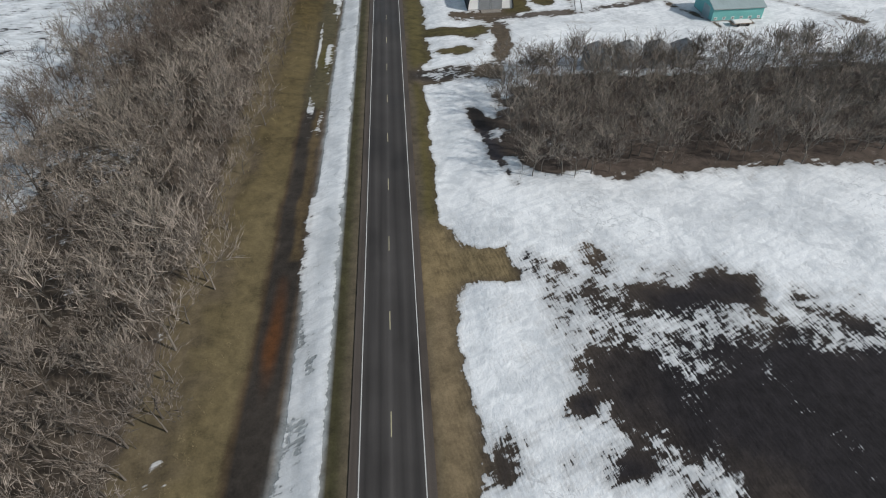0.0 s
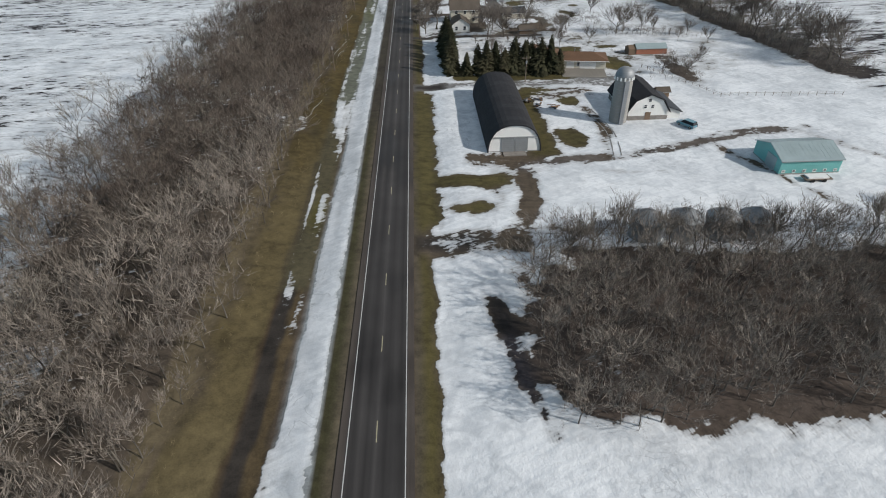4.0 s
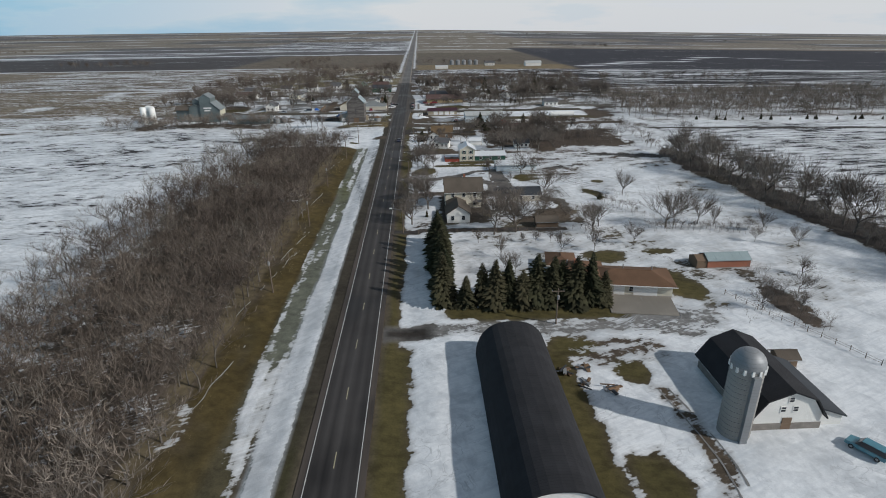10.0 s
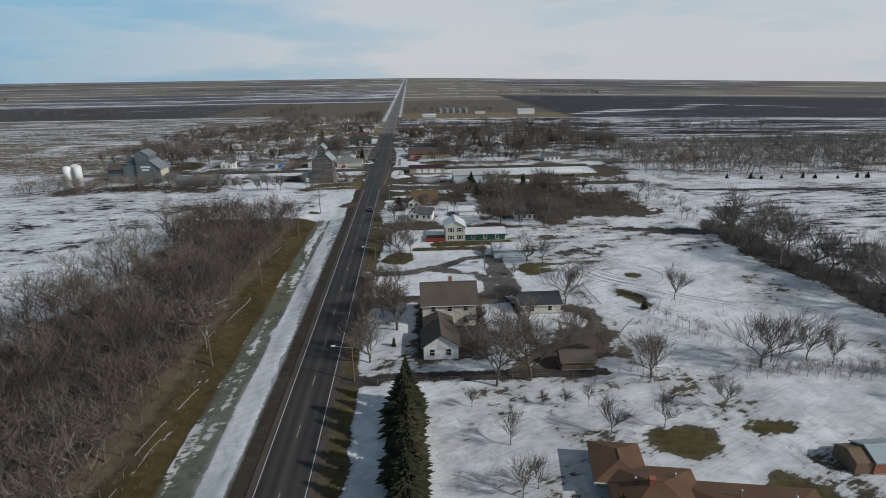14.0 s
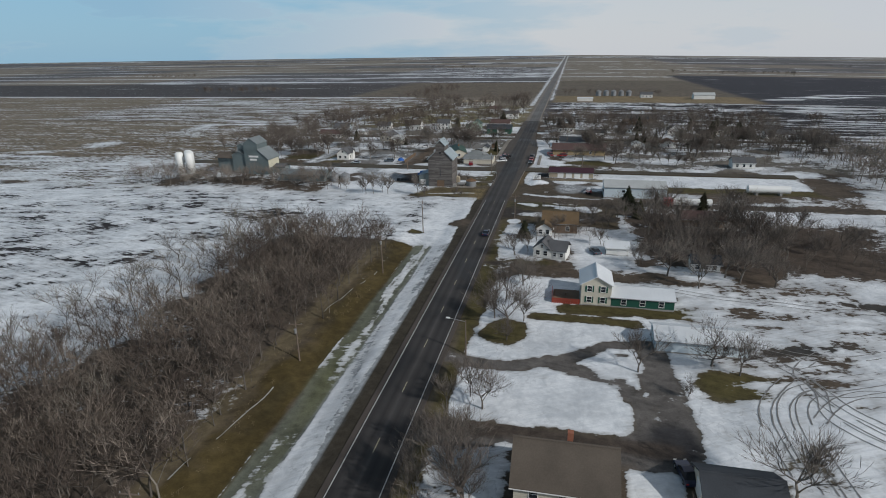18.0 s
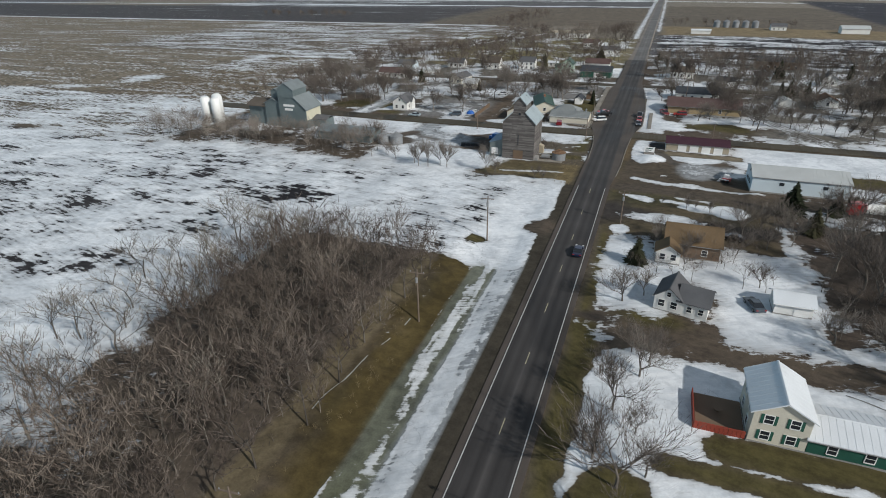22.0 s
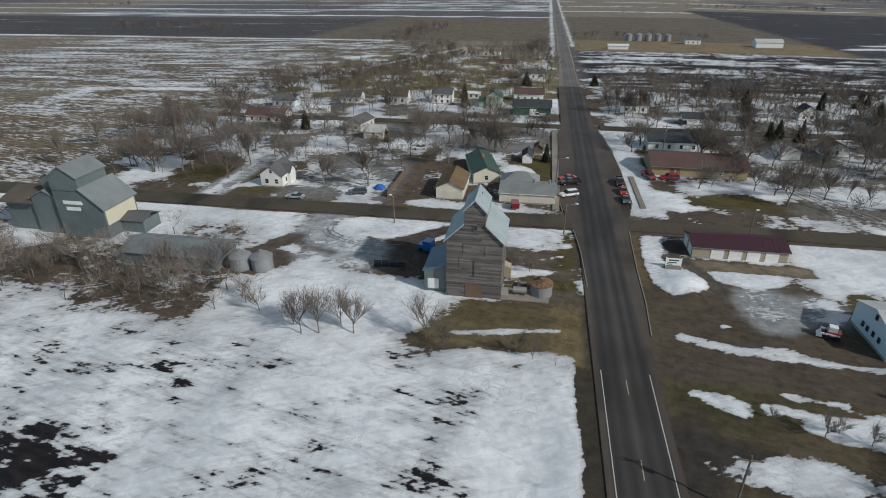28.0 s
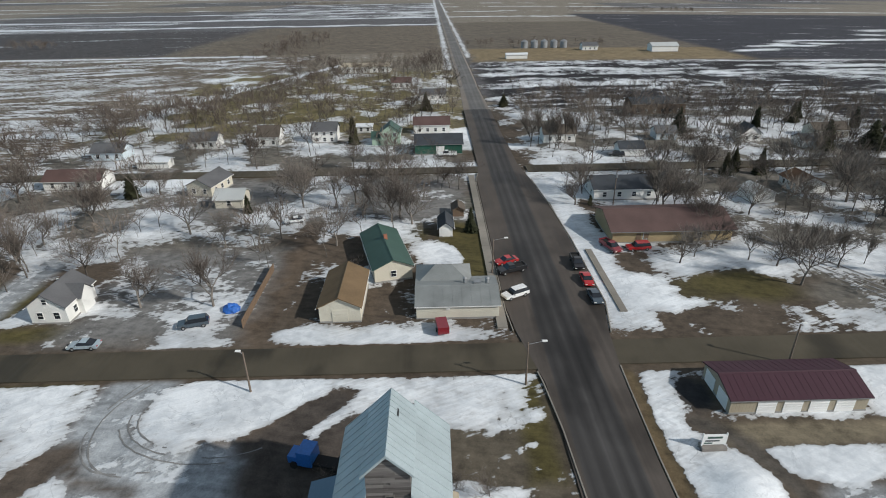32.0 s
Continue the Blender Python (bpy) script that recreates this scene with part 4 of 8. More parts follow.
ml = np.maximum.reduce([track(4.5, (-76, 440), (-72.5, 446.5), (-69.5, 450.5), soft=1, wob=0.6), track(1.6, (-68.5, 449), (-66, 446), (-59, 444.3), soft=1, wob=0.6), oval(-71, 438, 5, 6, 10, 1.5, 1)])
soil(ml, (0.085, 0.068, 0.055))
snow(ml, 0.12)
isle = np.maximum.reduce([oval(-54, 457.5, 9, 6.6, 0, 0.9, 0.6), oval(-46, 460, 7.5, 4, 10, 0.9, 0.6)])
snow(isle, 0.93)
soil(oval(-57.5, 453.5, 5, 1.8, -6, 1, 1.4), (0.07, 0.062, 0.055))
snow(oval(-57.5, 453.5, 5, 1.6, -6, 1, 1.6), 0.52)
snow(oval(-51, 455.2, 2, 1.2, -6, 1, 1.2), 0.50)
snow(oval(-52, 428, 21, 9, 0, 3, 2), 0.95)
snow(oval(-63, 433, 9, 3.5, 20, 2, 2), 0.75)
snow(area(-74, -40, 411, 421, 1.5, 1.5), 0.80 + 0.5 * PATCH)
mr = np.maximum.reduce([oval(-41.5, 447.5, 6.5, 7.5, -15, 1.5, 1.0), track(5, (-47, 450.5), (-42, 455), (-38.5, 458.5), soft=1.2, wob=0.8), oval(-36, 452, 3.5, 4, 0, 1.5, 1)])
soil(mr, (0.07, 0.058, 0.05))
snow(mr, 0.12)
snow(track(2.2, (-40.5, 452.5), (-36, 457), (-31, 461.5), soft=1.2, wob=0.8), 0.7)
er = area(-24, -10, 431, 462, 1.5, 1.0)
soil(er, (0.095, 0.08, 0.06))
snow(er, 0.22 + 0.8 * PATCH)
soil(area(-22, -10, 436.5, 440, 1, 0.8), OLIVE)
soil(area(-14, -10, 444, 462, 1, 0.6), OLIVE)
snow(np.maximum(oval(-21.5, 442.5, 2.6, 2.2, 0, 0.8, 0.6), oval(-17, 442.6, 3.5, 1.1, 8, 0.8, 0.5)), 0.9)
snow(np.maximum(track(1.4, (-17.5, 447.5), (-12.5, 450), soft=0.8, wob=0.6), oval(-13, 446.3, 1.2, 0.9, 0, 0.8, 0.5)), 0.66)
snow(np.maximum(oval(-20, 456, 6, 4, 10, 1.5, 1), track(2.5, (-18, 452.5), (-11.5, 455), soft=1, wob=0.8)), 0.74)
snow(area(-34, -13, 457.5, 463, 2, 1.2), 0.72)
snow(area(-62, -13, 471.5, 476, 2, 1.0), 0.62 + 1.2 * PATCH)
snow(area(-130, -75, 457, 464, 2, 1.5), 0.88)
soil(area(-165, -75, 418, 436, 3, 3), LITTER)
snow(area(-165, -75, 418, 436, 3, 3), 0.46 + 0.8 * PATCH)
soil(area(-130, -60, 474, 520, 4, 4), LITTER)
soil(oval(-88, 476.5, 8, 2, 0, 1, 0.6), OLIVE)
snow(oval(-88, 476.5, 8, 2, 0, 1, 0.6), 0.05)
soil(oval(-110, 487, 13, 7, 0, 2, 2), OLIVE)
snow(oval(-110, 487, 13, 7, 0, 2, 2), 0.15)
snow(oval(-100, 505, 9, 4, 0, 2, 2), 0.85)
ice = track(6.5, (-103, 471), (-103, 494), (-101, 512), (-108, 577), (-112, 640), soft=1.5)
soil(ice, (0.30, 0.315, 0.33))
snow(ice, 0.48 + 0.9 * ALONG)
soil(track(4.5, (-54, 472), (-53, 500), (-52, 545)), (0.10, 0.075, 0.055))
snow(track(4.5, (-54, 472), (-53, 500), (-52, 545)), 0.10)
soil(area(-23, -12.5, 492, 535, 1.5, 1), OLIVE)
snow(area(-24, -12.5, 492, 535, 1.5, 1), 0.15)
snow(oval(-23, 502, 4.5, 6, 20, 1, 0.8), 0.97)
soil(oval(-32, 516, 6, 8, 0, 2, 1), OLIVE)
soil(area(-35, -12.5, 472, 478, 1, 0.8), LITTER)
snow(oval(-46, 474.5, 4, 1.8, 0, 1, 0.6), 0.95)
# east town block
snow(area(4.5, 12, 474, 552, 2, 1), 0.76)
snow(oval(17, 486, 9, 6, 0, 2, 2), 0.85)
soil(oval(30, 487, 11, 5.5, -4, 2, 1.2), OLIVE)
snow(oval(30, 487, 11, 5.5, -4, 2, 1.2), 0.12)
snow(track(4.0, (64, 474), (48, 500), (42, 530), soft=2), 0.62)
snow(area(44, 110, 500, 535, 4, 4), 0.62)
for xa, xb, ya, yb in ((-150, -58, 506, 553), (-50, -26, 520, 553), (-150, -14, 563, 640), (10, 140, 565, 640), (44, 140, 474, 553)):
    slush = area(xa, xb, ya, yb, 4, 3)
    soil(slush, (0.135, 0.122, 0.105))
    snow(slush, 0.50 + 1.2 * PATCH + 0.3 * STREAK)
# town north of the crossing, a little greener
nt_w = area(-150, -12, 600, 760, 8, 6)
soil(nt_w, (0.15, 0.125, 0.06))
snow(nt_w, 0.40 + 1.5 * PATCH)
snow(track(5, (-148, 640), (-86, 790), soft=2), 0.9)
snow(np.maximum(area(-16, -10.5, 760, 4900, 3, 1), area(0.5, 5, 820, 4900, 3, 1)), 0.66)
soil(area(1.2, 3.3, 440, 463.5, 0.8, 0.5), (0.13, 0.095, 0.055))
snow(area(1.2, 3.3, 440, 463.5, 0.8, 0.5), 0.05)
snow(np.maximum(track(3.0, (4.5, 465.2), (13, 465), (22, 463.5), soft=1, wob=0.7), oval(8, 460, 3.5, 4, 0, 1.2, 0.8)), 0.72)
# snow-free dark oval: shade of the storage garage's west wall, put into the soil
soil(oval(10.6, 458.6, 2.6, 3.2, 0, 1, 0.5), (0.03, 0.03, 0.032))
snow(oval(10.8, 458.6, 2.0, 3.0, 0, 1, 0.5), 0.15)
soil(track(2.6, (8.5, 453), (11, 451.6), (13, 449), (14.2, 445.5), (16, 440.5), soft=0.9, wob=0.4), (0.08, 0.07, 0.06))
snow(track(2.6, (8.5, 453), (11, 451.6), (13, 449), (14.2, 445.5), (16, 440.5), soft=0.9, wob=0.4), 0.1)
# grey slush under the trees of the west blocks, their shade in its colour
ts = np.maximum(area(-86, -56, 473, 506, 3, 2), area(-100, -16, 520, 552, 5, 4))
soil(ts, (0.17, 0.165, 0.16))
snow(ts, 0.47 + 1.1 * PATCH + 0.4 * STREAK)
# under the paved roads there is bare soil
roads = np.maximum.reduce([area(-8.6, 0.1, -1500, 4900, 0.8, 0), area(-12.2, 4.6, 479, 530, 0.8, 0), area(-9.2, 2.4, 455, 480, 0.8, 0), area(-10.8, 1.2, 545, 640, 0.8, 0), area(-8, 1.2, 430, 456, 0.8, 0), area(-1, 1.0, 417, 442, 0.8, 0), area(-170, 110, 463.8, 471.2, 0.8, 0)])
SNOW[:] = SNOW + 0.22 * WOB2
snow(roads, 0.0)
soil(roads, MUD)
SNOW[:] = np.clip(SNOW + 0.14 * WOB2, 0, 1.1)


def soft_ramp(v, soft):
    """Nothing below zero, a straight slope well above it, and an easy bend between."""
    return soft * 0.5 * np.logaddexp(0, 2 * np.asarray(v, float) / soft)


def height(x, y):
    """The lie of the land: the west ditch, soft swells, the snow heaps and the long fall of the plain beyond the town."""
    x, y = np.asarray(x, float), np.asarray(y, float)
    ditch = smoothstep(-11.0, -17, x) * smoothstep(-28, -21, x) * smoothstep(420, 380, y)
    ditch_e = smoothstep(0.8, 4.5, x) * smoothstep(10, 5, x) * smoothstep(400, 350, y)
    near_road = smoothstep(2.5, 9, np.abs(x + 3.5) - 5)
    swell = (fnoise(x / 9, y / 9, 77, 3) - 0.5) * 0.5 * near_road
    heap = 1.4 * np.exp(-((x - 9.5) / 3.4) ** 2 - ((y - 442) / 3.6) ** 2) + 0.9 * np.exp(-((x + 55) / 7) ** 2 - ((y - 452) / 4) ** 2) * (0.6 + 0.8 * fnoise(x / 2, y / 2, 5, 2)) + 0.9 * np.exp(-((x - 35) / 3) ** 2 - ((y - 419.5) / 1.6) ** 2)
    far_fall = 0.0072 * soft_ramp(y - 600, 160) + 0.022 * soft_ramp(x - 150, 90) * smoothstep(420, 850, y)
    flat = smoothstep(458, 464, y) * smoothstep(476, 471, y)
    return (-0.9 * ditch - 0.35 * ditch_e + swell) * (1 - flat) + heap - far_fall


def lie(x, y):
    return float(height(x, y))


GZ = height(GX, GY)
GZ = GZ + 0.10 * np.clip(SNOW, 0, 1) * smooth(np.abs(GX) - 130, 20) - 0.10
GZ = np.where(roads > 0.3, np.minimum(GZ, -0.08), GZ)
ny, nx = GX.shape
gm = bpy.data.meshes.new("ground")
idx = np.arange(nx * ny).reshape(ny, nx)
quads = np.stack([idx[:-1, :-1], idx[:-1, 1:], idx[1:, 1:], idx[1:, :-1]], -1).reshape(-1, 4)
gm.vertices.add(nx * ny)
gm.vertices.foreach_set("co", np.stack([GX, GY, GZ], -1).astype(np.float32).ravel())
gm.loops.add(quads.size)
gm.loops.foreach_set("vertex_index", quads.astype(np.int32).ravel())
gm.polygons.add(len(quads))
gm.polygons.foreach_set("loop_start", np.arange(0, quads.size, 4, dtype=np.int32))
gm.polygons.foreach_set("loop_total", np.full(len(quads), 4, dtype=np.int32))
gm.polygons.foreach_set("use_smooth", np.ones(len(quads), dtype=bool))
gm.update(calc_edges=True)
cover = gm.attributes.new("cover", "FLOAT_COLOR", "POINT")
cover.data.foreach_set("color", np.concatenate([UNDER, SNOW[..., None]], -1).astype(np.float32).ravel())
plough = gm.attributes.new("plough", "FLOAT", "POINT")
plough.data.foreach_set("value", PLOUGH.astype(np.float32).ravel())
drift = gm.attributes.new("drift", "FLOAT", "POINT")
drift.data.foreach_set("value", DRIFT.astype(np.float32).ravel())
gm.materials.append(M_ground)
tagged(new("ground", gm), "thawing farmland with patchy snow, dead grass and black ploughed soil", "ground", kind="structure")


# ---- roads ----
def slab(name, material, x0, x1, y0, y1, z, label, category="road", nyy=1):
    bm = bmesh.new()
    box(bm, x0, x1, y0, y1, z - 0.35, z)
    ob = part(name, bm, material, None, label)
    return tagged(ob, label, category, kind="structure")


highway = slab("road", M_road, -8.75, 0.15, -1400, 432, 0.02, "dark asphalt two-lane highway with worn wheel tracks")
bm = bmesh.new()
outline = ((0.14, 416), (1.2, 430), (1.4, 447), (1.9, 460), (3.2, 473), (4.9, 482), (4.9, 508), (4.0, 530), (2.8, 548), (1.2, 562), (0.6, 600), (0.45, 640), (-10.9, 640), (-10.9, 560), (-12.2, 548), (-12.3, 481), (-11.6, 474), (-9.2, 461), (-8.9, 452), (-8.76, 438), (-8.76, 426))
lo = [bm.verts.new((x, y, -0.3)) for x, y in outline]
hi = [bm.verts.new((x, y, 0.026)) for x, y in outline]
bm.faces.new(hi)
bm.faces.new(lo[::-1])
for k in range(len(outline)):
    bm.faces.new((lo[k], lo[(k + 1) % len(outline)], hi[(k + 1) % len(outline)], hi[k]))
tagged(part("road", bm, M_town), "wide greyish asphalt main street through the town", "road", kind="structure")
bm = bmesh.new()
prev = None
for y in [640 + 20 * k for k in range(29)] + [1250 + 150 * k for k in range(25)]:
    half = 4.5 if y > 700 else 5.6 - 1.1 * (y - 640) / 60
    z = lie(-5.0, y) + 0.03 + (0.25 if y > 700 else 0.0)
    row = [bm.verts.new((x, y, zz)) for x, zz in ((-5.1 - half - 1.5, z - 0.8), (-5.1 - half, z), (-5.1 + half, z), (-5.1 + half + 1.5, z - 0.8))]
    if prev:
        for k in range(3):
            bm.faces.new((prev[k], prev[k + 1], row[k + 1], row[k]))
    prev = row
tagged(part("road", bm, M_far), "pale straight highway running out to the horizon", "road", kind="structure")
slab("road", M_street, -170, -9.6, 464.2, 470.8, 0.012, "muddy brown side street with wet edges")
slab("road", M_street, 2.0, 112, 465.0, 471.0, 0.012, "muddy brown side street past the storage garages")
slab("road", M_street, 3.2, 160, 555, 561, 0.012, "muddy cross street in the town")
slab("road", M_street, -150, -9.3, 555, 560.5, 0.012, "muddy cross street in the town")
for x in (-7.7, -0.9):
    for k in range(11):
        y0 = -20 + 40 * k
        part("edge_line", boxed(x - 0.06, x + 0.06, y0, min(y0 + 40, 414), -0.05, 0.026), M_line, highway)
dash_me = None
for k in range(28):
    bm = boxed(-0.06, 0.06, 0, 3.05, -0.05, 0.026)
    if dash_me is None:
        ob = part("lane_dash", bm, M_dash, highway)
        dash_me = ob.data
    else:
        bm.free()
        ob = place_part("lane_dash", dash_me, M_dash, highway)
    ob.location = (-4.35, 15.6 + 14.58 * k, 0)
for x0, x1, y0, y1 in ((-14.4, -12.7, 475, 552), (6.8, 8.1, 479, 503)):
    walkway = slab("pavement", M_walk, x0, x1, y0, y1, 0.08, "pale concrete pavement beside the main street", "pavement")
    for k in range(int((y1 - y0) / 1.8)):
        part("slab", boxed(x0 + 0.02, x1 - 0.02, y0 + 1.8 * k + 0.02, y0 + 1.8 * k + 1.78, 0.0, 0.094), M_walk, walkway)
for line in (((-8.2, 438), (-8.7, 452), (-9.5, 461), (-9.9, 463.6)), ((-12.0, 474), (-12.5, 480), (-12.5, 548), (-11.4, 554)), ((0.9, 424), (1.5, 434), (1.65, 447), (2.15, 460), (2.4, 464.6)), ((3.5, 473), (5.15, 482), (5.15, 508), (4.25, 530), (3.0, 548))):
    bm = bmesh.new()
    for (xa, ya), (xb, yb) in zip(line, line[1:]):
        n = max(1, int((yb - ya) / 2.5))
        for k in range(n):
            f0, f1 = k / n, (k + 0.985) / n
            p0, p1 = (xa + (xb - xa) * f0, ya + (yb - ya) * f0), (xa + (xb - xa) * f1, ya + (yb - ya) * f1)
            va = [bm.verts.new(c) for c in ((p0[0] - 0.09, p0[1], -0.1), (p0[0] + 0.09, p0[1], -0.1), (p1[0] + 0.09, p1[1], -0.1), (p1[0] - 0.09, p1[1], -0.1))]
            vb = [bm.verts.new((v.co.x, v.co.y, 0.14)) for v in va]
            bm.faces.new(vb)
            for i in range(4):
                bm.faces.new((va[i], va[(i + 1) % 4], vb[(i + 1) % 4], vb[i]))
    tagged(part("kerb", bm, M_walk), "worn concrete kerb along the main street", "kerb", kind="structure")


# ---- wheel ruts and drift ridges ----
def surface(x, y):
    """Ground mesh height under a point, from its grid."""
    i = min(max(int(np.searchsorted(xs, x)) - 1, 0), len(xs) - 2)
    j = min(max(int(np.searchsorted(ys, y)) - 1, 0), len(ys) - 2)
    u, v = (x - xs[i]) / (xs[i + 1] - xs[i]), (y - ys[j]) / (ys[j + 1] - ys[j])
    return float((GZ[j, i] * (1 - u) + GZ[j, i + 1] * u) * (1 - v) + (GZ[j + 1, i] * (1 - u) + GZ[j + 1, i + 1] * u) * v)


def spline(pts, step=1.0):
    out = []
    P = [pts[0]] + list(pts) + [pts[-1]]
    for a, b, c, d in zip(P, P[1:], P[2:], P[3:]):
        n = max(2, int(math.hypot(c[0] - b[0], c[1] - b[1]) / step))
        for k in range(n):
            s = k / n
            out.append(tuple(0.5 * (2 * b[q] + (c[q] - a[q]) * s + (2 * a[q] - 5 * b[q] + 4 * c[q] - d[q]) * s * s + (3 * b[q] - a[q] - 3 * c[q] + d[q]) * s ** 3) for q in (0, 1)))
    out.append(pts[-1])
    return out


def strips(name, label, category, material, runs, seed, lift=0.05):
    """Narrow broken bands lying on the ground: runs of (width, gaps, points)."""
    rng = random.Random(seed)
    bm = bmesh.new()
    for width, gaps, pts in runs:
        line = spline(pts)
        prev = None
        hole = 0
        for k, (x, y) in enumerate(line):
            x0, y0 = line[max(k - 1, 0)]
            x1, y1 = line[min(k + 1, len(line) - 1)]
            L = math.hypot(x1 - x0, y1 - y0) or 1
            nx_, ny_ = -(y1 - y0) / L, (x1 - x0) / L
            w = width * rng.uniform(0.22, 0.5)
            off = rng.uniform(-0.05, 0.05)
            if hole > 0:
                hole -= 1
                prev = None
                continue
            if rng.random() < gaps:
                hole = rng.randint(1, 3)
            row = []
            for s in (off - w, off + w):
                px_, py_ = x + nx_ * s, y + ny_ * s
                row.append(bm.verts.new((px_, py_, surface(px_, py_) + lift)))
            if prev:
                bm.faces.new((prev[0], row[0], row[1], prev[1]))
            prev = row
    ob = part(name, bm, material)
    return tagged(ob, label, category, kind="stuff")


def pair(pts, gauge=1.7, width=0.26, gaps=0.05):
    """Two wheel ruts either side of a line."""
    out = []
    for side in (-0.5, 0.5):
        row = []
        for k, (x, y) in enumerate(pts):
            x0, y0 = pts[max(k - 1, 0)]
            x1, y1 = pts[min(k + 1, len(pts) - 1)]
            L = math.hypot(x1 - x0, y1 - y0)
            row.append((x - (y1 - y0) / L * gauge * side, y + (x1 - x0) / L * gauge * side))
        out.append((width, gaps, row))
    return out


M_rut = mat("dark slush", (0.20, 0.195, 0.19), 0.6, var=0.5, scale=1.5)
M_drift = mat("old snow", (0.30, 0.295, 0.27), 0.7, var=0.45, scale=1.5)
ruts = []
for k in range(3):
    d = 2.6 * k
    ruts += pair([(51 + d, 284 - d), (50.5 + d, 296), (54 + d, 304), (60 + d, 310.5 - d), (68 + d, 314 - d)])
ruts += pair([(58, 297), (63, 303), (70, 306), (77, 303), (80, 296), (76, 290), (70, 291), (64, 296), (60, 303), (60, 311), (66, 318)])
ruts += pair([(50, 318), (57, 313), (61, 306), (60, 298), (66, 291), (75, 284), (88, 276)])
ruts += pair([(46, 318), (55, 315), (60, 309), (64, 300), (72, 292)])
ruts += pair([(40, 320), (52, 320), (66, 316), (82, 322), (100, 330)])
ruts += pair([(38, 345), (52, 340), (70, 338), (92, 336), (112, 332)])
ruts += pair([(62, 270), (56, 262), (58, 254), (66, 246)], 1.5, 0.3, 0.3)
strips("wheel_ruts", "dark wheel ruts looping through the snowy field", "wheel tracks", M_rut, ruts, 3)
ruts = []
for k in range(3):
    r = 1.0 + 0.11 * k
    a0, a1 = 165 + 17 * (k * 5 % 4), 255 + 19 * (k * 3 % 4)
    ruts.append((0.24, 0.16, [(-53 + 10.4 * r * math.cos(radians(a)), 457 + 7.4 * r * math.sin(radians(a))) for a in range(a0, a1, 9)]))
for k in range(2):
    ruts.append((0.28, 0.18, [(-65.5 + 1.7 * k, 464.5), (-68.5 + 0.8 * k, 458), (-68.6 + 1.0 * k, 452), (-65 + 0.6 * k, 447.5), (-58, 445 - 0.8 * k + 2)]))
strips("wheel_ruts", "muddy wheel ruts circling in the elevator lot", "wheel tracks", M_rut, ruts, 4)
ruts = pair([(46, 146), (48, 160), (46, 176)], 1.7, 0.35) + pair([(22, 117), (50, 115), (80, 114)], 1.7, 0.3) + pair([(48, 198), (54, 203), (60, 200), (56, 194), (48, 193)], 1.7, 0.35) + pair([(30, 195), (45, 197), (52, 203), (53, 207)], 1.7, 0.35)
strips("wheel_ruts", "slushy wheel ruts along the farm lanes", "wheel tracks", M_rut, ruts, 5)
ruts = pair([(64, 473), (55, 490), (47, 506), (42, 530)], 1.8, 0.8) + pair([(61, 473), (52, 488), (45, 504), (39, 528)], 1.8, 0.6)
strips("wheel_ruts", "muddy wheel ruts in the snowy lane", "wheel tracks", M_rut, ruts, 6)
ridges = []
drr = random.Random(77)
for y0, x0, n in ((168, -28.8, 9), (204, -29.8, 12), (232, -27.2, 8), (268, -29.2, 8), (318, -29.0, 10)):
    ridges.append((0.24, 0.16, [(x0 + 0.5 * q + drr.uniform(-0.3, 0.3), y0 + 3.2 * q) for q in range(n)]))
strips("drift_ridges", "thin leftover ridges of snow in the dead grass", "snow", M_drift, ridges, 7)


# ---- houses and sheds ----
WIN = {}
SIDES = {"S": 0, "E": 90, "N": 180, "W": 270}


def wall_spot(side, u, w, d):
    """The place on a wall: u runs along it, from its middle, to the right as seen from outside."""
    if side == "S":
        return u, -d / 2
    if side == "N":
        return -u, d / 2
    if side == "E":
        return w / 2, u
    return -w / 2, -u


def add_window(root, side, u, z, w, d, ww=0.95, wh=1.25, framing=None):
    key = (ww, wh, framing)
    if key not in WIN:
        fb = bmesh.new()
        t = 0.09
        box(fb, -ww / 2 - t, -ww / 2, -0.07, 0.06, -wh / 2 - t, wh / 2 + t)
        box(fb, ww / 2, ww / 2 + t, -0.07, 0.06, -wh / 2 - t, wh / 2 + t)
        box(fb, -ww / 2, ww / 2, -0.07, 0.06, wh / 2, wh / 2 + t)
        box(fb, -ww / 2 - 0.04, ww / 2 + 0.04, -0.12, 0.06, -wh / 2 - t, -wh / 2)
        box(fb, -ww / 2, ww / 2, -0.05, 0.04, -0.03, 0.03)
        pb = boxed(-ww / 2, ww / 2, -0.035, 0.03, -wh / 2, wh / 2)
        f = bpy.data.meshes.new("window")
        fb.to_mesh(f)
        fb.free()
        f.materials.append(framing or M_white_plain)
        g = bpy.data.meshes.new("pane")
        pb.to_mesh(g)
        pb.free()
        g.materials.append(M_glass)
        WIN[key] = (f, g)
    f, g = WIN[key]
    ob = place_part("window", f, M_white_plain, root)
    x, y = wall_spot(side, u, w, d)
    ob.matrix_basis = pose(x, y, z, 0, 0, SIDES[side])
    pane = place_part("pane", g, M_glass, ob)
    return ob


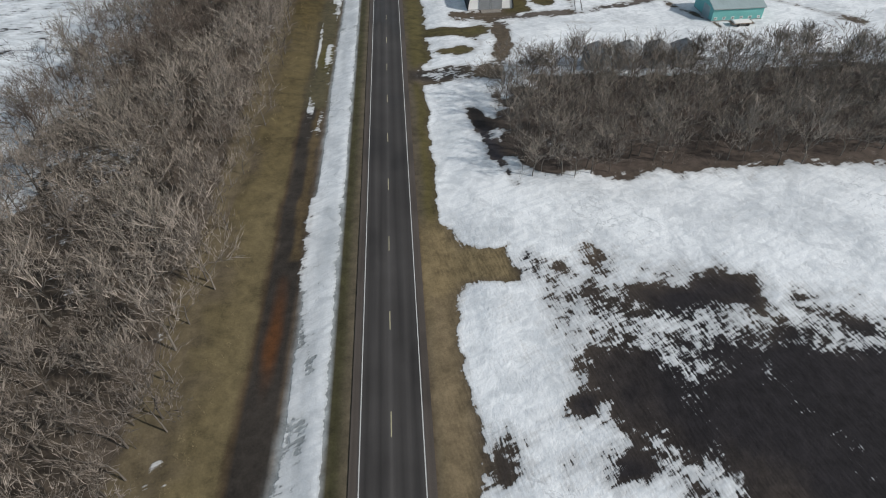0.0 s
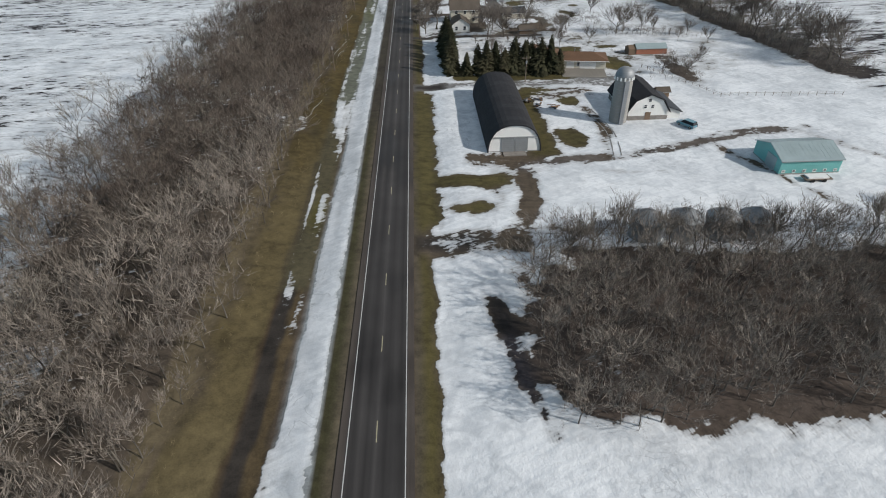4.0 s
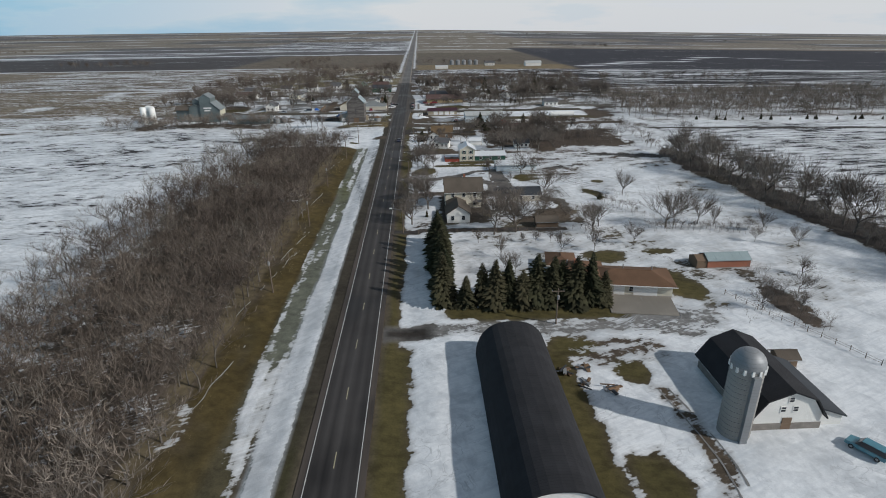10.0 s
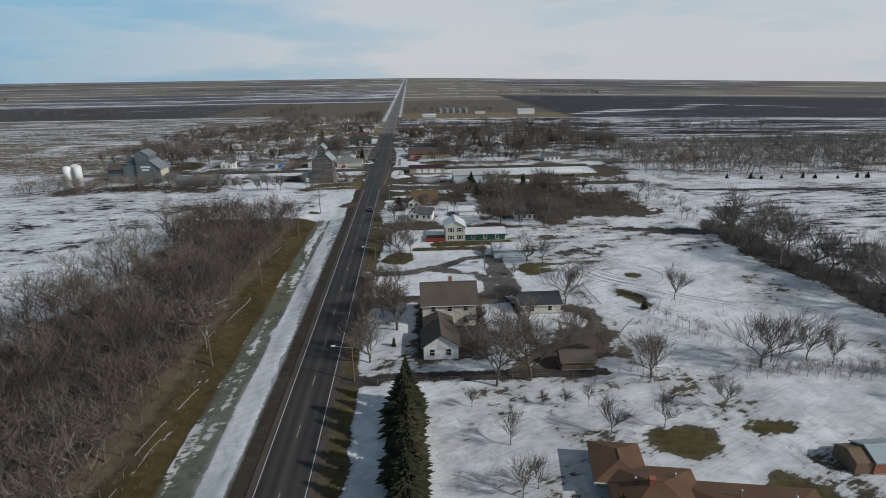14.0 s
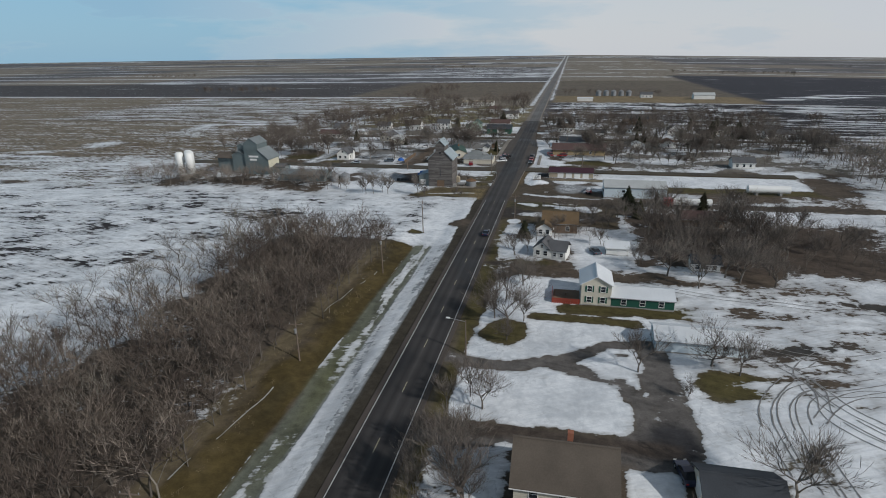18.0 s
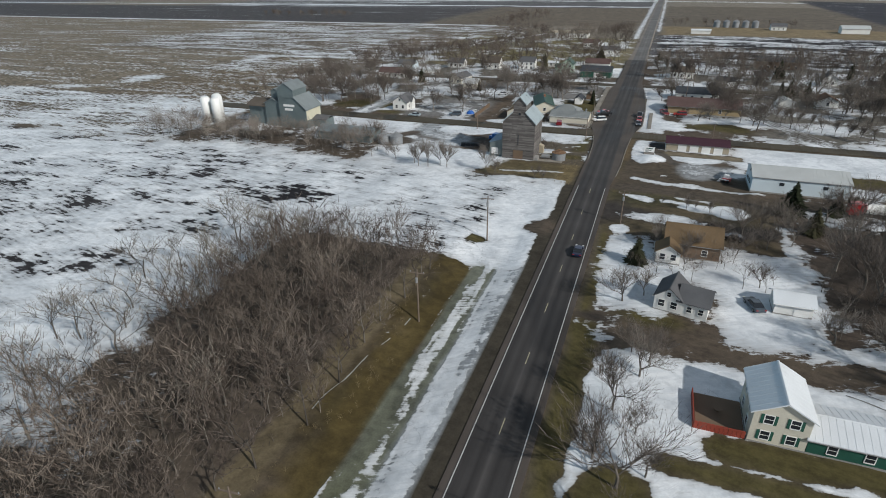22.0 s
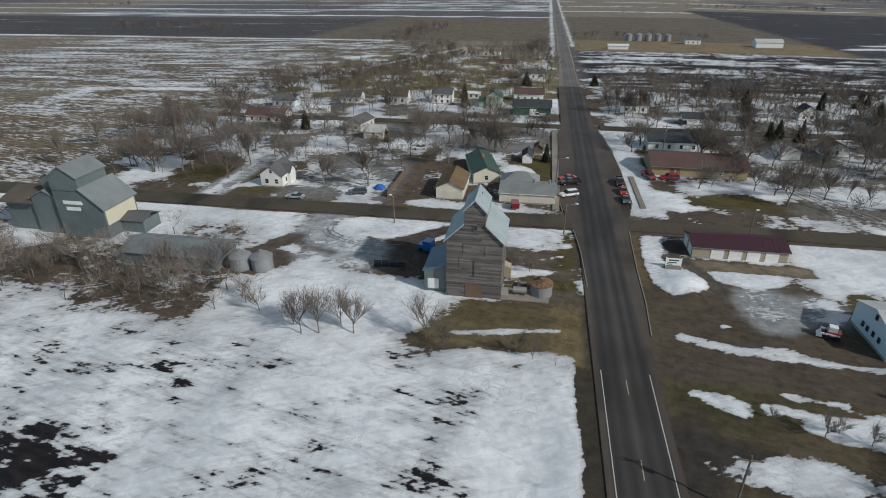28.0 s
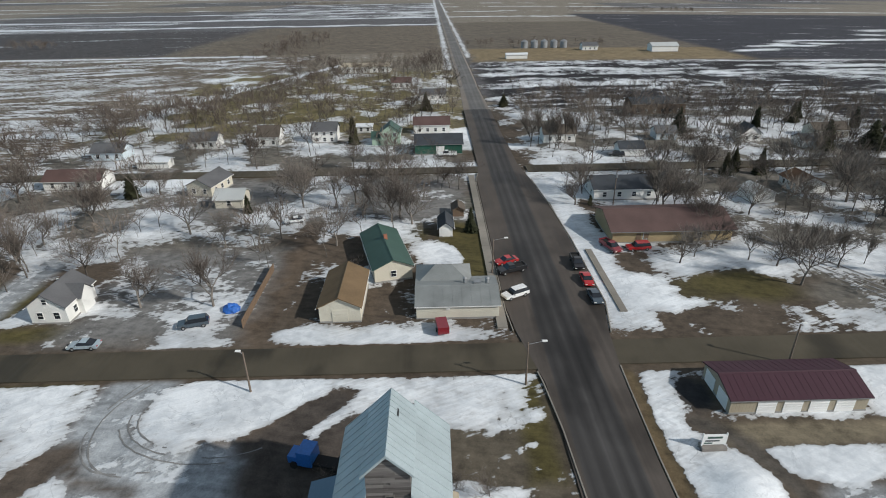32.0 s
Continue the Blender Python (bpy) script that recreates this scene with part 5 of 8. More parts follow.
def add_door(root, side, u, w, d, dw, dh, material, z0=0.12, name="door", panels=4, label=""):
    pts = [(0.03, 0.0)]
    for k in range(panels):
        h0, h1 = dh * k / panels, dh * (k + 1) / panels
        pts += [(-0.05, h0), (-0.085, h0 + 0.03), (-0.085, h1 - 0.03), (-0.05, h1)]
    pts.append((0.03, dh))
    clean = [q for i, q in enumerate(pts) if i == 0 or q != pts[i - 1]]
    bm = prism(clean, "x", -dw / 2, dw / 2)
    ob = part(name, bm, material, root, label)
    x, y = wall_spot(side, u, w, d)
    ob.matrix_basis = pose(x, y, z0, 0, 0, SIDES[side])
    return ob


def gable(half, h, rise):
    return ((-half, 0.0), (half, 0.0), (half, h), (0, h + rise), (-half, h))


def add_roof(root, w, d, h, rise, axis, material, over=0.4, ribs=0.0, thick=0.16, label=""):
    half, run = (w / 2, d / 2) if axis == "y" else (d / 2, w / 2)
    s = rise / half
    o = half + over
    z = h - over * s
    bm = bmesh.new()
    extrude(bm, ((-o, z), (0, h + rise), (o, z), (o, z + thick), (0, h + rise + thick), (-o, z + thick)), axis, -run - over, run + over)
    roof_ob = part("roof", bm, material, root, label)
    if ribs:
        n = int(2 * (run + over) / ribs)
        for sg in (-1, 1):
            seam = None
            for k in range(n + 1):
                a = -run - over + 0.04 + (2 * (run + over) - 0.08) * k / n
                if seam is None:
                    ob = part("roof_seam", prism(((sg * o, z + thick - 0.01), (0.0, h + rise + thick - 0.01), (0.0, h + rise + thick + 0.025), (sg * o, z + thick + 0.025)), axis, -0.02, 0.02), material, roof_ob)
                    seam = ob.data
                else:
                    ob = place_part("roof_seam", seam, material, roof_ob)
                ob.location = (0, a, 0) if axis == "y" else (a, 0, 0)
    bm = bmesh.new()
    extrude(bm, ((-0.2, h + rise + thick - 0.03), (0.2, h + rise + thick - 0.03), (0.0, h + rise + thick + 0.07)), axis, -run - over - 0.02, run + over + 0.02)
    part("ridge_cap", bm, material, roof_ob)
    return roof_ob


def house(name, label, category, cx, cy, w, d, h, rise, axis, wall, roof, rot=0.0, wins="", rows=1, over=0.4, ribs=0.0, chimney=None, door=None, group="", base=0.25, zoff=None, ww=0.95, wh=1.2):
    """A gabled building. wins: a string such as 'S3W2', windows a side; rows: storeys of windows."""
    z = min(lie(cx, cy), 0.0) - 0.05 if zoff is None else zoff
    root = thing(name, label, category, cx, cy, z, rot, group)
    bm = bmesh.new()
    half, run = (w / 2, d / 2) if axis == "y" else (d / 2, w / 2)
    extrude(bm, gable(half, h, rise), axis, -run, run)
    part("wall", bm, wall, root)
    part("foundation", boxed(-w / 2 - 0.06, w / 2 + 0.06, -d / 2 - 0.06, d / 2 + 0.06, -0.4, base), M_found, root)
    add_roof(root, w, d, h, rise, axis, roof, over, ribs)
    for i in range(0, len(wins), 2):
        side, n = wins[i], int(wins[i + 1])
        length = w if side in "SN" else d
        for r in range(rows):
            zz = (h / rows) * r + min(h / rows * 0.58, 1.55)
            for k in range(n):
                add_window(root, side, length * ((k + 0.5) / n - 0.5) * 0.9, zz, w, d, ww, wh)
    if door:
        side, u, dw, dh, dm = door
        add_door(root, side, u, w, d, dw, dh, dm)
    if chimney:
        x, y = chimney
        part("chimney", boxed(x - 0.35, x + 0.35, y - 0.35, y + 0.35, h, h + rise + 0.9), M_redbrown, root)
    # gutters along the eaves
    for sg in (-1, 1):
        o = half + over
        zz = h - over * rise / half
        gb = boxed(sg * o - 0.06, sg * o + 0.06, -run - over, run + over, zz - 0.05, zz + 0.07) if axis == "y" else boxed(-run - over, run + over, sg * o - 0.06, sg * o + 0.06, zz - 0.05, zz + 0.07)
        part("gutter", gb, M_white_plain if wall in (M_white, M_white_plain, M_cream, M_mint) else M_steel, root)
    return root


def arch_points(half, top, n=9):
    pts = []
    for k in range(n + 1):
        t = k / n
        a = t * math.pi / 2
        pts.append((half * math.cos(a) ** 0.82, top * math.sin(a) ** 0.92))
    return pts


def arched_barn(cx, cy, w, d, top):
    root = thing("barn", "white-fronted arched barn with a black shingled roof and grey sliding doors", "barn", cx, cy, 0)
    arc = arch_points(w / 2, top)
    ring = [(u, z) for u, z in arc] + [(-u, z) for u, z in arc[::-1][1:]]
    part("wall", prism([(-w / 2, -0.3), (w / 2, -0.3)] + ring[1:-1], "y", -d / 2 + 0.05, d / 2 - 0.05), M_white_plain, root)
    outer = arch_points(w / 2 + 0.25, top + 0.25)
    oring = [(u, z) for u, z in outer] + [(-u, z) for u, z in outer[::-1][1:]]
    bm = bmesh.new()
    n = len(ring)
    rows = []
    cuts = 14
    for j in range(cuts + 1):
        yy = -d / 2 - 0.25 + (d + 0.5) * j / cuts
        sag = 0.06 * math.sin(j * 2.1)
        rows.append(([bm.verts.new((u, yy, z + sag * z / top)) for u, z in oring], [bm.verts.new((u, yy, z)) for u, z in ring]))
    for j in range(cuts):
        for i in range(n - 1):
            bm.faces.new((rows[j][0][i], rows[j][0][i + 1], rows[j + 1][0][i + 1], rows[j + 1][0][i]))
            bm.faces.new((rows[j][1][i], rows[j + 1][1][i], rows[j + 1][1][i + 1], rows[j][1][i + 1]))
    for j in (0, cuts):
        for i in range(n - 1):
            bm.faces.new((rows[j][0][i], rows[j][1][i], rows[j][1][i + 1], rows[j][0][i + 1]))
    part("roof", bm, M_shingle_black, root, "black weathered shingles")
    for u in (-1.55, 1.55):
        add_door(root, "S", u, w, d, 3.0, 3.3, M_galv, 0.0, "sliding_door", 1, "grey ribbed sliding door")
    part("door_rail", boxed(-5.0, 5.0, -d / 2 - 0.2, -d / 2 - 0.02, 3.45, 3.6), M_steel, root)
    part("foundation", boxed(-w / 2 - 0.05, w / 2 + 0.05, -d / 2 - 0.02, d / 2, -0.4, 0.18), M_found, root)
    part("door_pad", boxed(-2.6, 2.6, -d / 2 - 2.2, -d / 2 - 0.1, -0.2, 0.05), M_stone, root)
    return root


arched_barn(23.2, 168.6, 11.8, 37.2, 6.3)


def gambrel_barn(cx, cy, w, d):
    root = thing("barn", "old white barn with black gambrel roof and lean-to", "barn", cx, cy, 0)
    prof = ((-5.0, 0), (5.0, 0), (5.0, 2.4), (3.4, 4.9), (0, 6.3), (-3.4, 4.9), (-5.0, 2.4))
    part("wall", prism(prof, "y", -d / 2, d / 2), M_white, root)
    part("foundation", boxed(-5.08, 5.08, -d / 2 - 0.06, d / 2 + 0.06, -0.4, 1.1), M_stone, root, "grey field stone base")
    out = ((-5.5, 1.9), (-3.5, 5.05), (0, 6.5), (3.5, 5.05), (5.5, 1.9), (5.7, 2.0), (3.6, 5.25), (0, 6.75), (-3.6, 5.25), (-5.7, 2.0))
    part("roof", prism(out, "y", -d / 2 - 0.5, d / 2 + 0.5), M_shingle_black, root, "black gambrel roof")
    part("lean_to", prism(((5.0, 0), (8.6, 0), (8.6, 1.7), (5.0, 3.0)), "y", -d / 2 + 0.6, d / 2 - 2), M_white, root)
    part("lean_to_roof", prism(((4.9, 3.05), (9.0, 1.55), (9.0, 1.75), (4.9, 3.3)), "y", -d / 2 + 0.2, d / 2 - 1.6), M_shingle_dark, root)
    for u, z in ((-0.9, 3.5), (0.9, 3.5), (0.0, 5.1)):
        add_window(root, "S", u, z, w, d, 0.7, 0.8)
    add_door(root, "S", 0, w, d, 1.4, 2.0, M_brown_wall, 0, "door", 2)
    for k in range(6):
        add_window(root, "W", -6 + 2.4 * k, 1.7, w, d, 0.7, 0.7)
    return root


gambrel_barn(59.3, 173.6, 10.0, 16)
silo = thing("silo", "grey concrete stave silo with a shiny domed metal cap", "silo", 51.8, 165.6, 0)
part("shaft", lathe(((-0.3, 2.15), (0, 2.15), (11.2, 2.15)), 28), M_concrete, silo, smooth=False)
for k in range(14):
    part("hoop", lathe(((0.6 + 0.78 * k, 2.17), (0.6 + 0.78 * k, 2.2), (0.66 + 0.78 * k, 2.2), (0.66 + 0.78 * k, 2.17)), 28), M_steel, silo)
for k in range(14):
    a = 2 * math.pi * k / 14
    part("cap_panel", boxed(2.17 * math.cos(a) - 0.16, 2.17 * math.cos(a) + 0.16, 2.17 * math.sin(a) - 0.16, 2.17 * math.sin(a) + 0.16, 10.7, 11.5), M_tank, silo)
part("dome", lathe(((11.2, 2.22),) + tuple((11.5 + 2.2 * math.sin(t), max(0.12, 2.25 * math.cos(t))) for t in (0, 0.25, 0.5, 0.75, 1.0, 1.25, 1.5)), 28), M_galv, silo, "ribbed galvanised dome", smooth=True)
part("chute", boxed(-0.5, 0.5, -2.7, -2.1, 0, 10.8), M_galv, silo)

house("shed", "small grey shed behind the white barn", "shed", 68.8, 181.5, 3.2, 2.6, 1.9, 0.7, "x", M_brown_wall, M_shingle_brown)
teal = house("machine_shed", "turquoise metal machine shed with a greyed turquoise roof", "shed", 82.6, 139.6, 12.8, 10.4, 3.1, 1.7, "x", M_teal, M_teal_roof, ribs=0.9, over=0.3)
add_door(teal, "W", 1.6, 12.8, 10.4, 3.6, 2.9, M_teal_roof, 0.02, "sliding_door", 1)
for k in range(6):
    add_window(teal, "S", -5.5 + 2.2 * k, 0.75, 12.8, 10.4, 0.55, 0.4)
trailer = thing("flatbed_trailer", "dark flatbed trailer with a snow-dusted load beside the turquoise shed", "trailer", 82.5, 131.6, lie(82.5, 131.6))
part("bed", boxed(-2.8, 2.8, -1.1, 1.1, 0.55, 0.72), M_pole, trailer)
part("load", boxed(-2.2, 2.1, -0.9, 0.9, 0.73, 1.05), M_white_plain, trailer)
for sx in (-1.2, 1.2):
    for sy in (-1.15, 1.0):
        bm = bmesh.new()
        rod(bm, (sx, sy, 0.36), (sx, sy + 0.2, 0.36), 0.36, 0.36, 14)
        part("wheel", bm, M_rubber, trailer)


def grain_bin(x, y, r, h, label, group, top=0.55, lid=None):
    root = thing("grain_bin", label, "grain bin", x, y, min(lie(x, y), 0) - 0.1, 0, group)
    part("shell", lathe(((-0.2, r), (0, r), (h, r)), 26), M_galv, root, smooth=False)
    part("cone_roof", lathe(((h - 0.05, r + 0.12), (h, r + 0.12), (h + r * top, 0.35), (h + r * top + 0.25, 0.35), (h + r * top + 0.3, 0.1)), 26), lid or M_galv, root)
    for k in range(13):
        a = 2 * math.pi * k / 13
        bm = bmesh.new()
        rod(bm, ((r + 0.1) * math.cos(a), (r + 0.1) * math.sin(a), h + 0.05), (0.35 * math.cos(a), 0.35 * math.sin(a), h + r * top + 0.05), 0.04, 0.04, 4)
        part("roof_rib", bm, lid or M_steel, root)
    part("hatch", boxed(-0.35, 0.35, -r - 0.06, -r + 0.1, 0.3, 1.7), M_steel, root)
    return root


for bx, by in ((41.2, 114.4), (48.0, 114.2), (54.4, 113.8), (60.2, 113.6)):
    grain_bin(bx, by, 2.9, 3.7, "galvanised grain bin with a ribbed conical roof behind bare trees", "farm grain bins")

# ranch house: a long low main wing and a side wing
def hip_roof(root, x0, x1, y0, y1, h, rise, material, over=0.6, name="roof"):
    """A hipped roof over a rectangle: four slopes on a deep eave."""
    x0, x1, y0, y1 = x0 - over, x1 + over, y0 - over, y1 + over
    half = min(x1 - x0, y1 - y0) / 2
    bm = bmesh.new()
    lo = [bm.verts.new((x, y, h - 0.2)) for x, y in ((x0, y0), (x1, y0), (x1, y1), (x0, y1))]
    up = [bm.verts.new((v.co.x, v.co.y, h)) for v in lo]
    if x1 - x0 >= y1 - y0:
        ym = (y0 + y1) / 2
        ra, rb = bm.verts.new((x0 + half * 0.9, ym, h + rise)), bm.verts.new((x1 - half * 0.9, ym, h + rise))
        slopes = ((up[0], up[1], rb, ra), (up[1], up[2], rb), (up[2], up[3], ra, rb), (up[3], up[0], ra))
        ridge = ((x0 + half * 0.9, ym), (x1 - half * 0.9, ym))
    else:
        xm = (x0 + x1) / 2
        ra, rb = bm.verts.new((xm, y0 + half * 0.9, h + rise)), bm.verts.new((xm, y1 - half * 0.9, h + rise))
        slopes = ((up[0], up[1], ra), (up[1], up[2], rb, ra), (up[2], up[3], rb), (up[3], up[0], ra, rb))
        ridge = ((xm, y0 + half * 0.9), (xm, y1 - half * 0.9))
    for f in slopes:
        bm.faces.new(f)
    bm.faces.new(lo[::-1])
    for k in range(4):
        bm.faces.new((lo[k], lo[(k + 1) % 4], up[(k + 1) % 4], up[k]))
    ob = part(name, bm, material, root)
    bm = bmesh.new()
    rod(bm, (*ridge[0], h + rise - 0.02), (*ridge[1], h + rise - 0.02), 0.1, 0.1, 6)
    part("ridge_cap", bm, material, ob)
    bm = bmesh.new()
    box(bm, x0 - 0.08, x1 + 0.08, y0 - 0.1, y0 - 0.003, h - 0.14, h + 0.02)
    part("gutter", bm, M_white_plain, ob)
    return ob


ranch = thing("ranch_house", "long low house with a rust-brown hipped roof and white garage doors", "house", 53.8, 212.2, min(lie(53, 213), 0) - 0.05, -10)
part("garage_wall", boxed(-7.5, 7.5, -4.3, 4.3, 0, 2.6), M_cream, ranch)
part("foundation", boxed(-7.6, 7.6, -4.38, 4.38, -0.4, 0.2), M_found, ranch)
hip_roof(ranch, -8.5, 7.5, -4.3, 4.3, 2.62, 1.5, M_shingle_rust, 0.75)
part("main_wall", boxed(-16.3, -6.6, -3.2, 6.4, 0, 2.7), M_cream, ranch)
hip_roof(ranch, -16.3, -6.6, -3.2, 6.4, 2.75, 2.1, M_shingle_rust, 0.7, "main_roof")
part("wing_wall", boxed(-18.0, -12.2, 5.5, 11.2, 0, 2.6), M_cream, ranch)
hip_roof(ranch, -18.0, -12.2, 4.0, 11.2, 2.66, 1.3, M_shingle_rust, 0.6, "wing_roof")
add_door(ranch, "S", -3.4, 15.0, 8.6, 2.3, 2.1, M_white_plain, 0.05, "garage_door")
add_door(ranch, "S", 2.0, 15.0, 8.6, 4.9, 2.1, M_white_plain, 0.05, "garage_door")
add_window(ranch, "S", -0.95, 1.5, 15.0, 8.6, 0.7, 1.1)
part("chimney", boxed(-12.6, -11.8, 1.2, 2.0, 3.0, 5.4), M_redbrown, ranch)
for vx, vy in ((-14, 2.4), (-9, 3.6), (-2, 1.4), (4, 1.0)):
    part("roof_vent", lathe(((3.4, 0.12), (4.6, 0.12), (4.65, 0.2), (4.8, 0.05)), 10, vx, vy), M_steel, ranch)
part("apron", boxed(-6.0, 7.2, -12.6, -4.4, -0.3, 0.14), M_walk, ranch, "pale concrete garage apron")

red_shed = house("greenhouse_shed", "faded red shed with a pale green glazed roof", "shed", 79.8, 222.6, 10.2, 4.6, 2.0, 1.0, "x", M_redbrown, M_teal_roof, ribs=2.0, over=0.15)
part("shade_bay", prism(gable(2.1, 1.9, 0.9), "x", -7.6, -5.15), M_brown_wall, red_shed)

# farmhouse with its front wing
fh = house("farmhouse", "two-storey cream farmhouse with brown roof and a white gabled front wing", "house", 21.3, 274.5, 11.4, 8.4, 5.4, 3.2, "x", M_cream, M_shingle_brown, wins="S3E2W2", rows=2, over=0.5, chimney=(0.5, 1.0))
part("front_wing_wall", prism([(u - 2.6, z) for u, z in gable(3.3, 3.0, 2.2)], "y", -18.2, -10.8), M_white, fh)
part("link_wall", prism([(u - 2.6, z) for u, z in gable(2.8, 2.5, 1.2)], "y", -10.8, -4.25), M_white, fh)
part("link_roof", prism([(u - 2.6, z) for u, z in ((-3.2, 2.3), (0, 3.75), (3.2, 2.3), (3.2, 2.45), (0, 3.92), (-3.2, 2.45))], "y", -10.75, -4.3), M_shingle_brown, fh)
part("front_wing_roof", prism([(u - 2.6, z) for u, z in ((-3.8, 2.65), (0, 5.2), (3.8, 2.65), (3.8, 2.83), (0, 5.42), (-3.8, 2.83))], "y", -18.7, -10.5), M_shingle_brown, fh)
for u in (-4.3, -1.2):
    w0 = add_window(fh, "S", u, 1.6, 11.4, 36.4, 0.9, 1.3)
part("porch_roof", boxed(3.4, 6.2, -6.4, -4.2, 2.4, 2.6), M_shingle_grey, fh)
house("garage", "low garage with a dark grey roof beside the farmhouse drive", "garage", 42.0, 278.0, 8.8, 6.4, 2.4, 1.6, "x", M_cream, M_shingle_dark, wins="S2", door=("W", 0, 2.6, 2.1, M_white_plain))
house("shed", "weathered brown shed by the farmhouse lane", "shed", 43.4, 252.4, 6.0, 3.6, 2.0, 1.0, "x", M_brown_wall, M_shingle_brown)
house("pole_shed", "long shed with a pale snow-white metal roof", "shed", 45.0, 316.8, 15.5, 6.6, 2.5, 1.1, "x", M_pale_blue, M_white_roof, ribs=0.9)

gh = house("house", "two-storey cream house with a white metal roof and dark shutters", "house", 27.4, 334.9, 6.2, 7.8, 4.9, 1.8, "y", M_cream, M_white_roof, wins="S2W2", rows=2, ribs=0.8)
for s in (-1, 1):
    for r in (1.4, 3.85):
        for e in (-0.72, 0.72):
            part("shutter", boxed(s * 1.4 + e - 0.18, s * 1.4 + e + 0.18, -3.96, -3.88, r - 0.7, r + 0.7), M_green_wall, gh)
gwing = house("annex", "low dark green annex with a white metal roof", "house", 36.9, 334.3, 12.6, 6.6, 2.3, 1.1, "x", M_green_wall, M_white_roof, wins="S3", ribs=0.8, over=0.3)
deck = thing("deck", "brown timber deck with a red painted fence", "deck", 21.2, 334.6, lie(21, 334))
part("floor", boxed(-2.7, 2.9, -3.2, 3.0, 0.15, 0.4), M_brown_wall, deck)
for k in range(12):
    part("fence_board", boxed(-2.9 + 0.49 * k, -2.45 + 0.49 * k, -3.5, -3.4, -0.2, 1.15), M_red, deck)
for k in range(12):
    part("fence_board", boxed(-3.0, -2.9, -3.4 + 0.54 * k, -2.9 + 0.54 * k, -0.2, 1.15), M_red, deck)
part("table", lathe(((0.4, 0.1), (1.1, 0.1), (1.1, 0.7), (1.16, 0.7)), 12), M_brown_wall, deck)

cot = house("cottage", "small white cottage with grey roof and a front gable", "house", 15.4, 361.0, 4.4, 6.2, 2.7, 1.8, "y", M_white, M_shingle_grey, rot=-12, wins="S2W2", over=0.25)
add_window(cot, "S", 0, 3.4, 4.4, 6.2, 0.6, 0.8)
part("side_wall", boxed(2.2, 6.2, -3.0, 2.6, 0, 2.6), M_white, cot)
part("side_roof", prism(((-3.3, 2.5), (-0.2, 4.42), (2.9, 2.5), (2.9, 2.64), (-0.2, 4.56), (-3.3, 2.64)), "x", 1.2, 6.5), M_shingle_grey, cot)
for u in (3.4, 5.2):
    add_window(cot, "S", u, 1.5, 4.4, 6.04, 0.7, 1.0)
house("garage", "white garage with a snow-white roof", "garage", 34.2, 365.4, 5.6, 4.4, 2.2, 1.0, "x", M_white, M_white_roof, door=("S", 1.2, 2.2, 1.8, M_white_plain))
house("house", "low white house with a dark roof under bare trees", "house", 54.2, 357.0, 6.4, 4.4, 2.2, 1.4, "x", M_white, M_shingle_dark, wins="S3")
house("house", "golden-brown-roofed house with a white porch behind a dark spruce", "house", 19.0, 383.0, 10.0, 7.6, 3.2, 2.4, "x", M_brown_wall, M_shingle_gold, wins="S2")
house("porch", "white front porch of the golden-brown-roofed house", "porch", 14.6, 377.4, 4.4, 3.6, 2.6, 1.4, "y", M_white, M_shingle_gold, wins="S2")
house("house", "brown-roofed bungalow behind the spruce clump", "house", 61.0, 395.0, 12, 7, 2.6, 1.6, "x", M_brown_wall, M_roof_maroon2)

wsh = house("machine_shed", "long pale blue metal shed with a light grey roof", "shed", 44.6, 428.6, 21.4, 10.8, 3.9, 1.5, "x", M_pale_blue, M_light_roof, ribs=0.9, over=0.25)
for k in range(2):
    add_window(wsh, "S", -4 + 9.5 * k, 2.6, 21.4, 10.8, 0.9, 0.6, M_shingle_dark)
for u, z in ((-2.2, 1.6), (-0.8, 1.6), (0.9, 1.7), (2.6, 1.7), (0.4, 4.4)):
    add_window(wsh, "W", u, z, 21.4, 10.8, 0.55, 0.7, M_shingle_dark)

mg = house("storage_garage", "tan storage garage with maroon metal roof and white roll-up doors", "garage", 22.2, 458.0, 17.9, 7.6, 2.35, 1.15, "x", M_tan, M_maroon, ribs=0.9, over=0.3)
for k in range(4):
    add_door(mg, "S", -4.2 + 3.4 * k, 17.9, 7.6, 2.45, 2.0, M_white_plain, 0.02, "roll_up_door", 5)
for k in range(2):
    add_door(mg, "W", -1.8 + 3.6 * k, 17.9, 7.6, 2.5, 2.0, M_white_plain, 0.02, "roll_up_door", 5)


